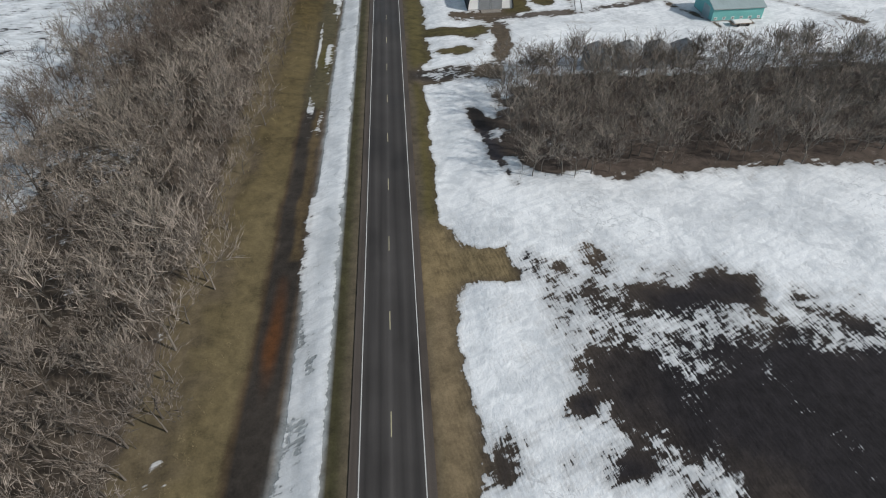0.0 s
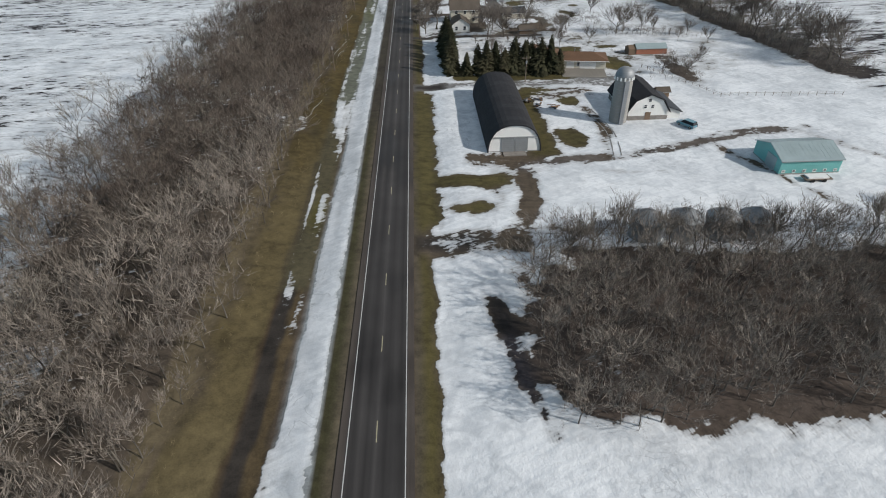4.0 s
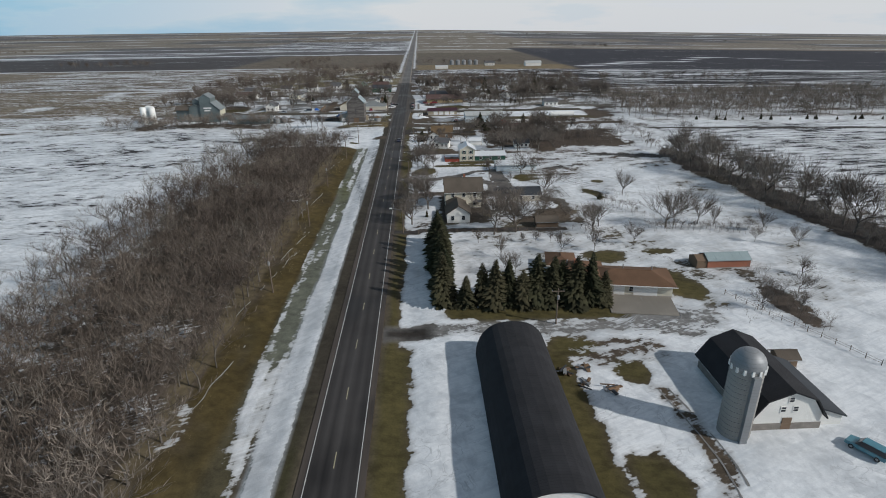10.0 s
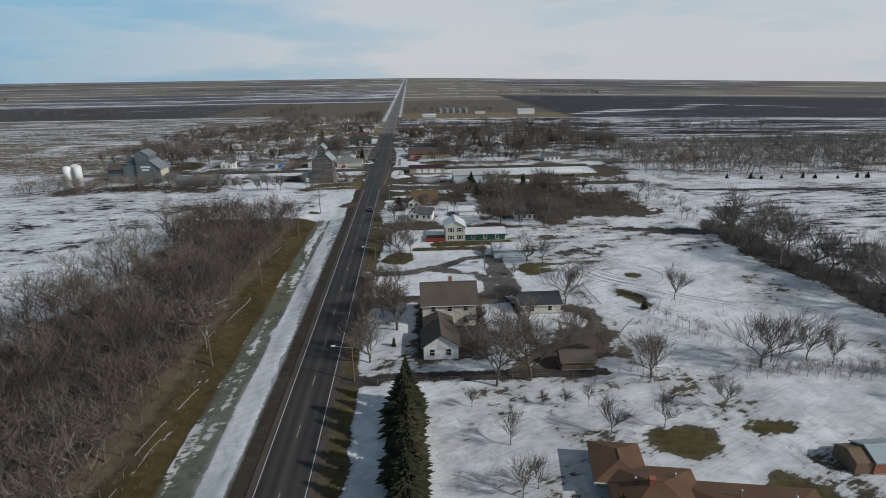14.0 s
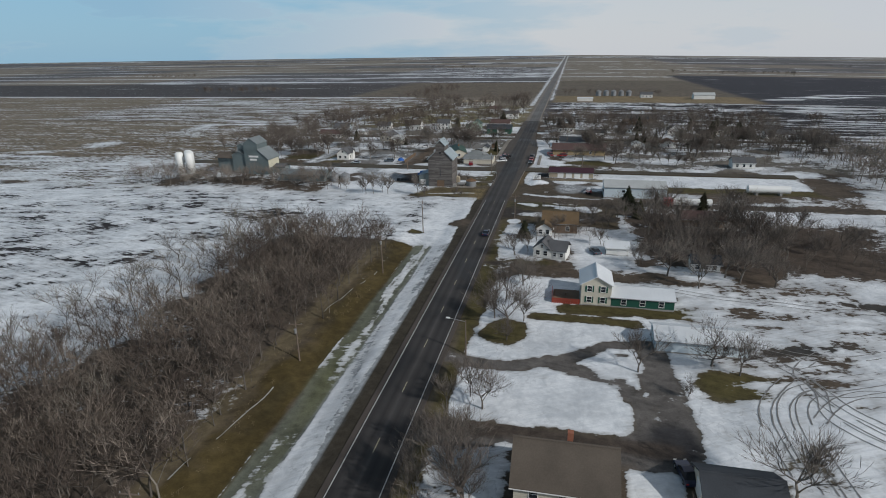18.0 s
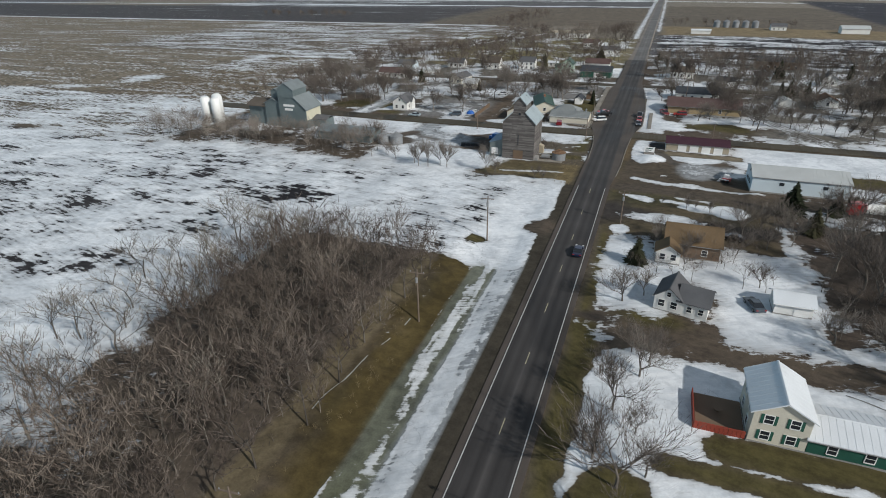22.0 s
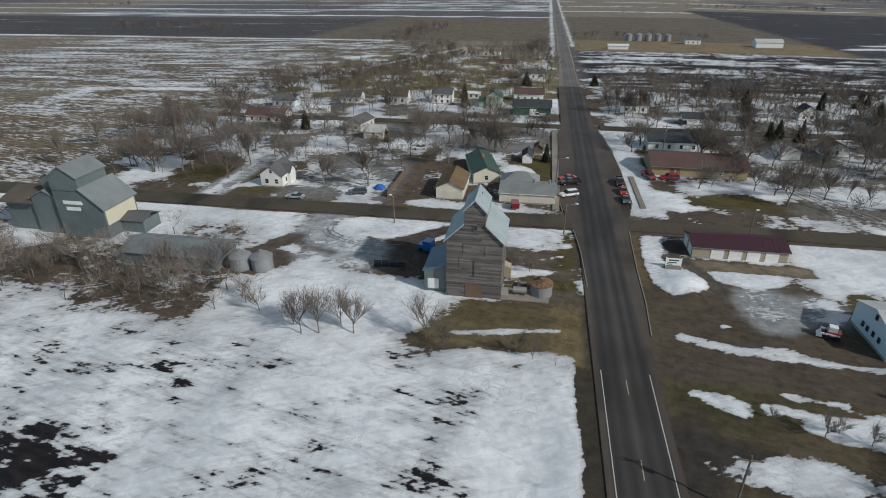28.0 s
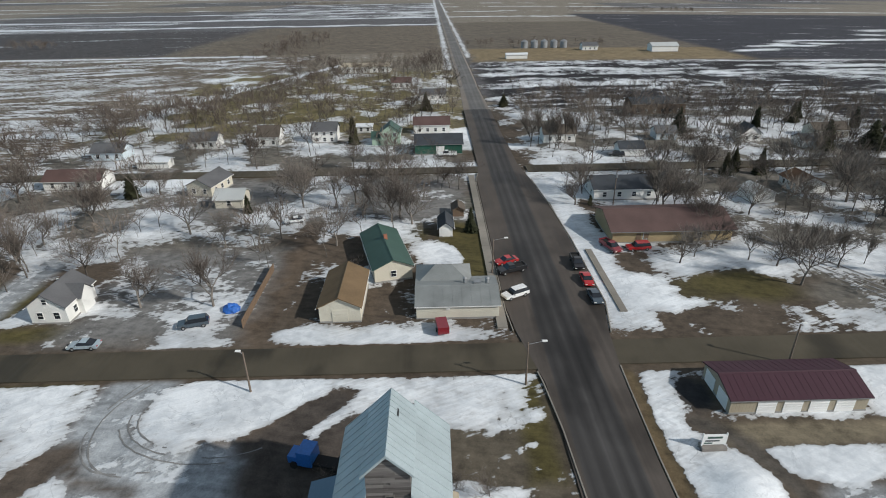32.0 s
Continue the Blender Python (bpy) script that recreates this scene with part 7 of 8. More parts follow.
vehicle("car", "white car under the trees along the icy street", "car", -57.0, 521.0, 100, P_white)
vehicle("car", "grey car parked behind the small white house", "car", -94.5, 493.0, 40, P_silver)
vehicle("car", "dark car parked by the brown-roofed house", "car", 27.4, 391.0, 80, P_black)
vehicle("car", "slate car parked by the white garage", "car", 28.6, 364.0, 20, P_slate)
vehicle("car", "dark blue car on the farmhouse drive", "car", 36.8, 281.5, 10, P_navy)
vehicle("van", "teal van parked beside the white barn", "van", 67.4, 160.4, 30, P_teal, "suv")
vehicle("suv", "dark car parked near the garage in the east block", "car", 33.5, 569.4, 80, P_black, "suv")
trk = thing("truck", "bright blue truck beside the old elevator", "truck", -37.6, 447.2, 0, 75)
part("cab", boxed(-1.1, 1.1, 1.2, 3.0, 0.6, 2.6), P_blue, trk)
part("hood", boxed(-0.9, 0.9, 3.0, 4.3, 0.6, 1.6), P_blue, trk)
part("windscreen", boxed(-0.95, 0.95, 2.98, 3.04, 1.7, 2.4), M_glass, trk)
part("chassis", boxed(-0.8, 0.8, -3.5, 1.2, 0.6, 0.9), M_rubber, trk)
for s in (-1, 1):
    for yy in (-2.8, -1.6, 3.5):
        bm = bmesh.new()
        rod(bm, (s * 0.8, yy, 0.48), (s * 1.12, yy, 0.48), 0.48, 0.48, 16)
        part("wheel", bm, M_rubber, trk)
ldr = thing("skid_loader", "red and white skid loader in the dirt lot", "loader", 28.6, 428.4, lie(28.6, 428.4), 70)
part("body", boxed(-0.75, 0.75, -1.2, 0.7, 0.4, 1.2), P_red, ldr)
part("cage", boxed(-0.6, 0.6, -0.6, 0.6, 1.2, 2.0), P_white, ldr)
part("bucket", prism(((1.2, 0.1), (2.0, 0.1), (1.4, 0.8)), "x", -0.9, 0.9), P_white, ldr)
for s in (-1, 1):
    part("arm", boxed(s * 0.85 - 0.08, s * 0.85 + 0.08, -1.0, 1.5, 0.7, 0.95), P_white, ldr)
    for yy in (-0.75, 0.4):
        bm = bmesh.new()
        rod(bm, (s * 0.72, yy, 0.4), (s * 1.0, yy, 0.4), 0.4, 0.4, 14)
        part("wheel", bm, M_rubber, ldr)
wag = thing("wagon", "maroon trailer parked by the shop wall", "trailer", -23.4, 474.6, lie(-23.4, 474.6), 8)
part("box", boxed(-0.9, 0.9, -1.6, 1.6, 0.5, 1.7), P_maroon, wag)
for s in (-1, 1):
    bm = bmesh.new()
    rod(bm, (s * 0.8, 0, 0.34), (s * 1.02, 0, 0.34), 0.34, 0.34, 14)
    part("wheel", bm, M_rubber, wag)
tanker = thing("tanker_trailer", "long white tank trailer behind a red tractor unit", "trailer", 62.0, 413.5, 0, 2)
bm = bmesh.new()
rod(bm, (-6, 0, 2.0), (6, 0, 2.0), 1.15, 1.15, 20)
part("tank", bm, M_tank, tanker)
part("tractor_cab", boxed(-9.2, -6.6, -1.2, 1.2, 0.6, 3.2), P_red, tanker, "red cab")
for xx in (-8.6, -6.9, 3.8, 5.0):
    for s in (-1, 1):
        bm = bmesh.new()
        rod(bm, (xx, s * 0.85, 0.5), (xx, s * 1.2, 0.5), 0.5, 0.5, 14)
        part("wheel", bm, M_rubber, tanker)
ltank = thing("gas_tank", "long white gas tank on concrete cradles", "tank", 92.0, 436.0, lie(92, 436))
bm = bmesh.new()
rod(bm, (-7, 0, 2.0), (7, 0, 2.0), 1.4, 1.4, 20)
part("shell", bm, M_tank, ltank)
for xx in (-4, 4):
    part("cradle", boxed(xx - 0.4, xx + 0.4, -1.2, 1.2, -0.3, 1.0), M_found, ltank)


# ---- sign, poles, lamps, fences ----
sgn = thing("town_sign", "white town sign in a stone planter on the snow heap", "sign", 8.6, 448.6, lie(8.6, 448.6), 0)
part("planter", boxed(-1.5, 1.5, -0.6, 0.6, -0.4, 0.45), M_stone, sgn)
part("board", boxed(-1.35, 1.35, -0.08, 0.08, 0.6, 2.1), M_white_plain, sgn)
for s in (-1, 1):
    part("post", boxed(s * 1.42 - 0.07, s * 1.42 + 0.07, -0.1, 0.1, 0.3, 2.3), M_white_plain, sgn)
part("writing_bar", boxed(-0.9, 0.9, -0.1, -0.08, 1.55, 1.85), M_shingle_green, sgn)
part("writing_bar", boxed(-1.1, 0.6, -0.1, -0.08, 1.1, 1.3), M_shingle_dark, sgn)
part("writing_bar", boxed(-1.2, -0.2, -0.1, -0.08, 0.75, 0.95), M_shingle_green, sgn)


def utility_pole(x, y, h, arm=True, rot=0.0, lamp=0.0, label="grey wooden utility pole with a crossarm"):
    root = thing("utility_pole" if not lamp else "street_lamp", label, "pole", x, y, lie(x, y) - 0.1, rot, "roadside poles")
    part("pole", lathe(((-0.3, 0.16), (0, 0.16), (h, 0.1)), 8), M_pole, root)
    if arm:
        part("crossarm", boxed(-1.25, 1.25, -0.06, 0.06, h - 0.75, h - 0.6), M_pole, root)
        for u in (-1.1, 0.0, 1.1):
            part("insulator", lathe(((h - 0.6, 0.05), (h - 0.42, 0.07), (h - 0.36, 0.03)), 6, u, 0), M_galv, root)
        part("transformer", lathe(((h - 2.2, 0.24), (h - 1.4, 0.24), (h - 1.35, 0.15)), 10, 0.0, -0.38), M_steel, root)
    if lamp:
        bm = bmesh.new()
        rod(bm, (0, 0, h - 0.3), (lamp, 0, h + 0.2), 0.05, 0.04)
        arm_ob = part("lamp_arm", bm, M_steel, root)
        part("lamp_head", boxed(lamp - 0.35, lamp + 0.35, -0.15, 0.15, h + 0.12, h + 0.3), M_tank, arm_ob)
    return root


for px_, py_, ph in ((-25.4, 299.0, 8.0), (-23.8, 342.5, 10.0), (-24.6, 258.0, 9.0), (-25.0, 215.0, 9.0), (-21.8, 376.2, 10.4)):
    utility_pole(px_, py_, ph, True, 5)
utility_pole(33.6, 197.2, 7.8, True, 0)
utility_pole(4.6, 392.4, 8.0, True, 0)
utility_pole(3.6, 306.8, 7.0, False, 0, -3.2, "street lamp on a wooden pole reaching over the highway")
utility_pole(2.8, 250.0, 7.0, False, 0, -3.2, "street lamp on a wooden pole reaching over the highway")
utility_pole(-12.0, 461.0, 7.2, False, 0, 2.2, "street lamp at the street corner")
utility_pole(-50.3, 461.0, 6.8, False, 0, -0.6, "pale yard light on a wooden pole")
utility_pole(26.8, 464.0, 7.0, False, 0, 0.5, "yard light on a wooden pole behind the storage garage")
utility_pole(-13.4, 493.5, 7.5, False, 0, 2.4, "street lamp beside the parked cars")
utility_pole(20.0, 527.6, 9.5, True, 0)
utility_pole(24.0, 563.0, 8.5, True, 0)
utility_pole(112.0, 563.0, 8.5, True, 0)


def fence(label, x0, y0, x1, y1, n, h=1.2):
    root = thing("fence", label, "fence", x0, y0, 0)
    for k in range(n + 1):
        t = k / n
        x, y = (x1 - x0) * t, (y1 - y0) * t
        z = lie(x0 + x, y0 + y)
        part("post", lathe(((z - 0.3, 0.07), (z + h, 0.06)), 6, x, y), M_pole, root)
    for hh in (0.5, 0.9):
        bm = bmesh.new()
        for k in range(n):
            a, b = k / n, (k + 1) / n
            pa = ((x1 - x0) * a, (y1 - y0) * a, lie(x0 + (x1 - x0) * a, y0 + (y1 - y0) * a) + hh)
            pb = ((x1 - x0) * b, (y1 - y0) * b, lie(x0 + (x1 - x0) * b, y0 + (y1 - y0) * b) + hh)
            rod(bm, pa, pb, 0.025, 0.025, 4)
        part("rail", bm, M_pole, root)


fence("weathered pasture fence of wooden posts and rails", 72, 207, 85, 180, 12)
fence("weathered pasture fence of wooden posts and rails", 85, 180, 118, 178, 14)
fence("wooden yard fence along the farmhouse lane", 7, 248.6, 46, 247.8, 18, 1.0)
bf = thing("board_fence", "brown board fence along the alley", "fence", -56.2, 477.0, lie(-56.2, 478))
for k in range(24):
    part("board", boxed(-0.05 + 0.005 * k, 0.03 + 0.005 * k, 0.85 * k, 0.85 * k + 0.8, -0.2, 1.5), M_brown_wall, bf)
tarp = thing("covered_pile", "pile under a bright blue tarpaulin", "tarpaulin", -59.8, 482.5, lie(-59.8, 482.5))
bm = bmesh.new()
bmesh.ops.create_icosphere(bm, subdivisions=3, radius=1.0)
for v in bm.verts:
    v.co = Vector((v.co.x * 1.5, v.co.y * 1.2, max(v.co.z, -0.1) * 1.3)) * (1 + 0.22 * noise.noise(v.co * 2.2))
part("cover", bm, M_blue_tarp, tarp)


# ---- trees ----
def grow(seed, H, spread, splits, lean=0.25, fork=0.32, stout=0.017, taper=0.5, rise=0.16, twig=(0.7, 1.05)):
    """Branch pieces of a bare tree: start, end, radii, level."""
    rng = random.Random(seed)
    segs = []

    def limb(p, d, length, r, level):
        bend = Vector((rng.uniform(-1, 1), rng.uniform(-1, 1), rng.uniform(-0.1, 0.5))) * lean
        mid = p + d * length * 0.5
        d2 = (d + bend).normalized()
        end = mid + d2 * length * 0.5
        if level < 3:
            segs.append((p, mid, r, r * 0.8, level))
            segs.append((mid, end, r * 0.8, r * 0.55, level))
        else:
            segs.append((p, end, r, r * 0.5, level))
        if level >= len(splits):
            return
        n = splits[level]
        for k in range(n):
            t = rng.uniform(0.45 if level < 2 else 0.15, 1.0) if k else 1.0
            start = mid + (end - mid) * (t * 2 - 1) if t > 0.5 else p + (mid - p) * t * 2
            out = Vector((rng.gauss(0, 1), rng.gauss(0, 1), rng.gauss(0.12, 0.45))).normalized()
            sp = spread * (1.08 - 0.10 * level)
            nd = (d2 * (1 - sp) + out * sp + Vector((0, 0, rise))).normalized()
            limb(start, nd, length * (rng.uniform(0.6, 0.9) if level < 2 else rng.uniform(*twig)), r * taper, level + 1)

    limb(Vector((0, 0, 0)), Vector((rng.uniform(-0.06, 0.06), rng.uniform(-0.06, 0.06), 1)).normalized(), H * fork, H * stout, 0)
    top = max(s[1].z for s in segs)
    f = H / top
    return [(a * f, b * f, ra, rb, lv) for a, b, ra, rb, lv in segs]


def branch_arrays(segs, thick, rng, min_w=0.03):
    """Vertices, triangles and a flag for stout pieces: prisms for limbs, slivers for the twigs."""
    V, T, F = [], [], []
    for a, b, ra, rb, lv in segs:
        d = (b - a).normalized()
        u = d.orthogonal().normalized()
        w = d.cross(u)
        base = len(V)
        if lv <= thick:
            n = 5 if lv == 0 else 3
            for c, r in ((a, ra), (b, rb)):
                for k in range(n):
                    an = 2 * math.pi * k / n
                    V.append(c + max(r, 0.03) * (math.cos(an) * u + math.sin(an) * w))
            for k in range(n):
                k2 = (k + 1) % n
                T.append((base + k, base + k2, base + n + k2))
                T.append((base + k, base + n + k2, base + n + k))
                F += [1, 1]
        else:
            an = rng.uniform(0, math.pi)
            s = (math.cos(an) * u + math.sin(an) * w) * max(ra, min_w)
            V += [a + s, a - s, b]
            T.append((base, base + 1, base + 2))
            F.append(0)
    return np.array([tuple(v) for v in V]), np.array(T), np.array(F)


def tri_mesh(name, V, T, material, tint=None, flags=None, stout=None):
    me = bpy.data.meshes.new(name)
    me.vertices.add(len(V))
    me.vertices.foreach_set("co", np.asarray(V, dtype=np.float32).ravel())
    me.loops.add(T.size)
    me.loops.foreach_set("vertex_index", np.asarray(T, dtype=np.int32).ravel())
    me.polygons.add(len(T))
    me.polygons.foreach_set("loop_start", np.arange(0, T.size, 3, dtype=np.int32))
    me.polygons.foreach_set("loop_total", np.full(len(T), 3, dtype=np.int32))
    me.update(calc_edges=True)
    if tint is not None:
        at = me.attributes.new("tint", "FLOAT", "POINT")
        at.data.foreach_set("value", np.asarray(tint, dtype=np.float32))
    me.materials.append(material)
    if flags is not None:
        me.materials.append(stout)
        me.polygons.foreach_set("material_index", np.asarray(flags, dtype=np.int32))
    return me


BARE = []
for seed in range(7):
    rng = random.Random(100 + seed)
    segs = grow(40 + seed, 10.0, 0.42 + 0.05 * (seed % 3), (5, 4, 4, 4, 3), 0.26, 0.20 + 0.03 * (seed % 2), 0.0150, 0.56, 0.13)
    trunk = [s for s in segs if s[4] <= 1]
    crown = [s for s in segs if s[4] > 1]
    tv, tt, _f = branch_arrays(trunk, 1, rng)
    cv, ct, cf = branch_arrays(crown, 2, rng, 0.020)
    BARE.append((tri_mesh("trunk", tv, tt, M_bark), tri_mesh("crown", cv, ct, M_twig, None, cf, M_bark)))

POPLAR = []
for seed in range(2):
    rng = random.Random(300 + seed)
    segs = grow(70 + seed, 10.0, 0.3, (6, 5, 5, 5), 0.2, 0.3, 0.012, 0.5, 0.2)
    tv, tt, _f = branch_arrays([s for s in segs if s[4] <= 1], 1, rng)
    cv, ct, cf = branch_arrays([s for s in segs if s[4] > 1], 2, rng, 0.02)
    POPLAR.append((tri_mesh("trunk", tv, tt, M_bark), tri_mesh("crown", cv, ct, M_twig, None, cf, M_bark)))


FAN = []
for seed in range(3):
    rng = random.Random(330 + seed)
    segs = grow(90 + seed, 10.0, 0.40, (7, 5, 5, 4), 0.22, 0.09, 0.010, 0.62, 0.20)
    tv, tt, _f = branch_arrays([q for q in segs if q[4] <= 1], 1, rng)
    cv, ct, cf = branch_arrays([q for q in segs if q[4] > 1], 2, rng, 0.018)
    FAN.append((tri_mesh("trunk", tv, tt, M_bark), tri_mesh("crown", cv, ct, M_twig, None, cf, M_bark)))


def tree(x, y, h, label="bare deciduous tree with a spreading crown of fine twigs", kinds=BARE, group="", k=None, name="tree"):
    rng = random.Random(int(x * 37 + y * 91))
    tr, cr = kinds[rng.randrange(len(kinds)) if k is None else k]
    root = thing(name, label, "tree", x, y, lie(x, y) - 0.12, rng.uniform(0, 360), group)
    s = h / 10.0
    f = 1.0 if kinds is POPLAR else 1.12
    root.scale = (s * f * rng.uniform(1.05, 1.35), s * f * rng.uniform(1.05, 1.35), s * 1.08)
    place_part("trunk", tr, M_bark, root)
    place_part("crown", cr, M_twig, root)
    return root


def spruce_mesh(seed, slim=1.0):
    rng = random.Random(seed)
    V, T = [], []
    levels = 40
    for i in range(levels):
        z = 0.05 + 0.93 * (i / levels) ** 0.95
        R = (0.24 * slim * (1 - z) ** 0.80 + 0.010) * rng.uniform(0.86, 1.14)
        n = max(6, int(19 * (1 - z) + 6))
        for k in range(n):
            a = 2 * math.pi * (k + rng.random()) / n
            r = R * rng.uniform(0.6, 1.25) * (1 + 0.22 * math.sin(2 * a + seed * 1.7 + 7 * z))
            drop = r * rng.uniform(0.25, 0.55)
            w = r * rng.uniform(0.15, 0.27)
            c, s = math.cos(a), math.sin(a)
            for q, (f0, f1) in enumerate(((0.05, 0.62), (0.35, 1.0))):
                base = len(V)
                z0 = z - drop * f0 * 0.7
                z1 = z - drop * f1 + (0.012 if q else 0)
                ww = w * (1.0 if q == 0 else 0.75)
                fm = (f0 * 0.55 + f1 * 0.45)
                zm = z - drop * fm
                V += [Vector((c * r * f0, s * r * f0, z0)), Vector((c * r * fm - s * ww, s * r * fm + c * ww, zm - 0.012)), Vector((c * r * f1, s * r * f1, z1)), Vector((c * r * fm + s * ww, s * r * fm - c * ww, zm - 0.012))]
                T += [(base, base + 1, base + 2), (base, base + 2, base + 3)]
                base = len(V)
                V += [Vector((c * r * f0, s * r * f0, z0)), Vector((c * r * fm, s * r * fm, zm - 0.05 * (1 - z) - 0.01)), Vector((c * r * f1, s * r * f1, z1))]
                T += [(base, base + 1, base + 2)]
    return np.array([tuple(v) for v in V]) * 10.0, np.array(T)


SPRUCE = []
for seed, slim in ((1, 1.0), (2, 0.85), (3, 1.2)):
    v, t = spruce_mesh(seed, slim)
    bm = bmesh.new()
    turned(bm, 0, 0, ((0, 0.16), (5, 0.09), (9.8, 0.02)), 7)
    tm = bpy.data.meshes.new("trunk")
    bm.to_mesh(tm)
    bm.free()
    tm.materials.append(M_bark)
    SPRUCE.append((tm, tri_mesh("crown", v, t, M_needle)))


def spruce(x, y, h, wide=1.0, k=None, label="dark green spruce with drooping boughs", group="spruces"):
    rng = random.Random(int(x * 53 + y * 17))
    tr, cr = SPRUCE[rng.randrange(3) if k is None else k]
    root = thing("spruce", label, "tree", x, y, lie(x, y) - 0.1, rng.uniform(0, 360), group)
    s = h / 10
    root.scale = (s * wide, s * wide, s)
    place_part("trunk", tr, M_bark, root)
    place_part("crown", cr, M_needle, root)
    return root


for k in range(-3, 8):
    spruce(12.4 + 0.5 * math.sin(k * 2.3), 217.5 + 3.4 * k, 10.6 + 1.5 * math.sin(k * 1.7), 1.2, k % 3, "dark spruce in a dense windbreak row", "windbreak row")
for x, y, h in ((16.8, 205.6, 6.5), (20.2, 206.4, 8.6), (22.8, 205.4, 9.6), (25.6, 206.2, 9.2), (28.4, 205.2, 7.4), (31.6, 206.4, 10.2), (34.4, 205.4, 9.4), (36.8, 206.6, 8.8), (39.6, 205.6, 9.8), (42.4, 205.2, 10.6), (45.2, 204.8, 7.0), (35.8, 209.4, 8.4)):
    spruce(x, y, h * 1.12, 1.3, None, "dark green spruce in front of the ranch house", "ranch house spruces")
for x, y, h, w in ((9.0, 374.0, 5.6, 1.7), (40.8, 409.5, 8.5, 1.3), (50.2, 411.5, 6.5, 1.2), (64.0, 407.5, 7.5, 1.3), (43.5, 399, 6.5, 1.2), (66.0, 275.5, 2.6, 1.3), (-16.2, 513.5, 6.2, 1.15), (-51.6, 590, 10, 1.1), (-27, 643, 8, 1.2), (64, 597, 10, 1.0), (102, 573, 10, 1.5), (116, 572, 10, 1.5), (124, 577, 9, 1.4), (68, 549, 8.5, 1.1), (62, 552, 7.5, 1.1), (96, 604, 8, 1.1), (130, 600, 8, 1.2), (-70, 528, 5, 1.2), (-104, 540, 7, 1.2), (14.5, 528.5, 2.8, 1.3), (7.2, 648, 6, 1.4), (9.6, 262.5, 2.2, 1.2), (113, 610, 8, 1.2), (58, 549, 7, 1.1), (120, 618, 7, 1.2)):
    spruce(x, y, h, w)

for k in range(17):
    spruce(166 + 8.4 * k + 2.4 * math.sin(k * 2.1), 419.5 - 0.8 * k + 1.2 * math.cos(k * 1.7), 2.6 + 0.7 * math.sin(k * 1.9), 1.4, k % 3, "small dark spruce in a far field row", "field row spruces")

YARD = "bare yard tree with a wide twiggy crown"
for x, y, h in ((80.5, 204, 4.5), (76, 200, 4.5), (83.5, 199, 4.5), (88, 207, 5), (94, 215, 5), (7.0, 322, 7), (10, 318.5, 7.5), (13, 321, 5), (33.5, 306, 6), (46, 310, 7), (50, 308, 6), (40.5, 300, 3.5), (8.5, 331, 6), (11.5, 327.5, 4.5), (7.6, 359.2, 5.4), (11.0, 362.0, 5.0), (30.3, 371.3, 4.6), (39, 357, 5.5), (55, 366, 7.5), (48, 371, 8), (44.5, 383, 8.5), (52, 385, 7), (59, 378, 7), (64, 370, 6.5), (68, 385, 8), (76, 372, 7), (57, 400, 5.5), (84, 385, 7), (72, 398, 6), (92, 376, 7), (30, 401, 5)):
    tree(x, y, h * (1.45 if h > 5 else 1.2), YARD)
for x, y, h in ((19, 379.6, 7.5), (17.6, 374, 6.5), (24, 388, 7.5), (29.3, 393, 8), (37, 399, 8.5), (33, 396, 7.5), (27.6, 383.5, 6.5), (13.6, 381.5, 6.0), (33.5, 388, 7.5), (38.5, 391.5, 8)):
    tree(x, y, h, "bare twiggy tree crowding the brown-roofed house", FAN, "garden trees")
for x, y, h in ((1.6, 262, 7.5), (4.2, 268.5, 8.5), (3.0, 274, 7.0), (6.8, 276.5, 9.0), (8.6, 281, 7.2), (5.2, 258.5, 7.8), (2.2, 279.5, 6.5), (10.2, 271.5, 6.2), (3.4, 290.5, 7.0), (6.6, 294.0, 7.6), (4.4, 298.5, 6.2)):
    tree(x, y, h, "bare many-stemmed tree between the road and the farmhouse", FAN, "roadside yard trees")
for x, y, h in ((18.6, 405.2, 4.6), (23.6, 404.6, 4.0), (20.6, 406.2, 3.2), (13.2, 407.6, 2.4)):
    tree(x, y, h, "small bare bush standing in a patch of snow", FAN, "lot bushes")
for x, y, h in ((27.8, 246.2, 13.5), (33.9, 247.5, 13.5), (48.6, 278.8, 11.5), (74.8, 279.7, 9.8), (76.5, 248.6, 13.2), (79.5, 250.2, 10.5), (86.6, 250.6, 9.6), (90.4, 248.8, 7.4), (55.4, 246.7, 10.2), (58.0, 250.5, 8.0), (51.5, 232.5, 6.6), (63.0, 236.5, 6.6), (42.7, 231.2, 6.8), (27.4, 230.1, 6.2), (34.4, 239.8, 3.6), (38.0, 239.5, 3.9), (41.9, 239.7, 3.6), (22.8, 240.3, 4.2), (27.2, 219.7, 6.8), (29.5, 221.0, 5.0), (5.2, 256.7, 12.5), (10.1, 269.2, 12.5), (6.5, 279.0, 9.0), (9.0, 291.0, 8.5), (45.0, 263.0, 8.5), (38.0, 268.0, 8.0), (31.0, 258.0, 10.5), (50.0, 257.0, 6.0), (101.0, 243.0, 7.5), (95.0, 236.0, 5.0), (104.0, 232.0, 6.5)):
    tree(x, y, h, YARD if h > 7 else "small bare many-stemmed yard tree", BARE if h > 7 and x < 74 or h > 11 else FAN)
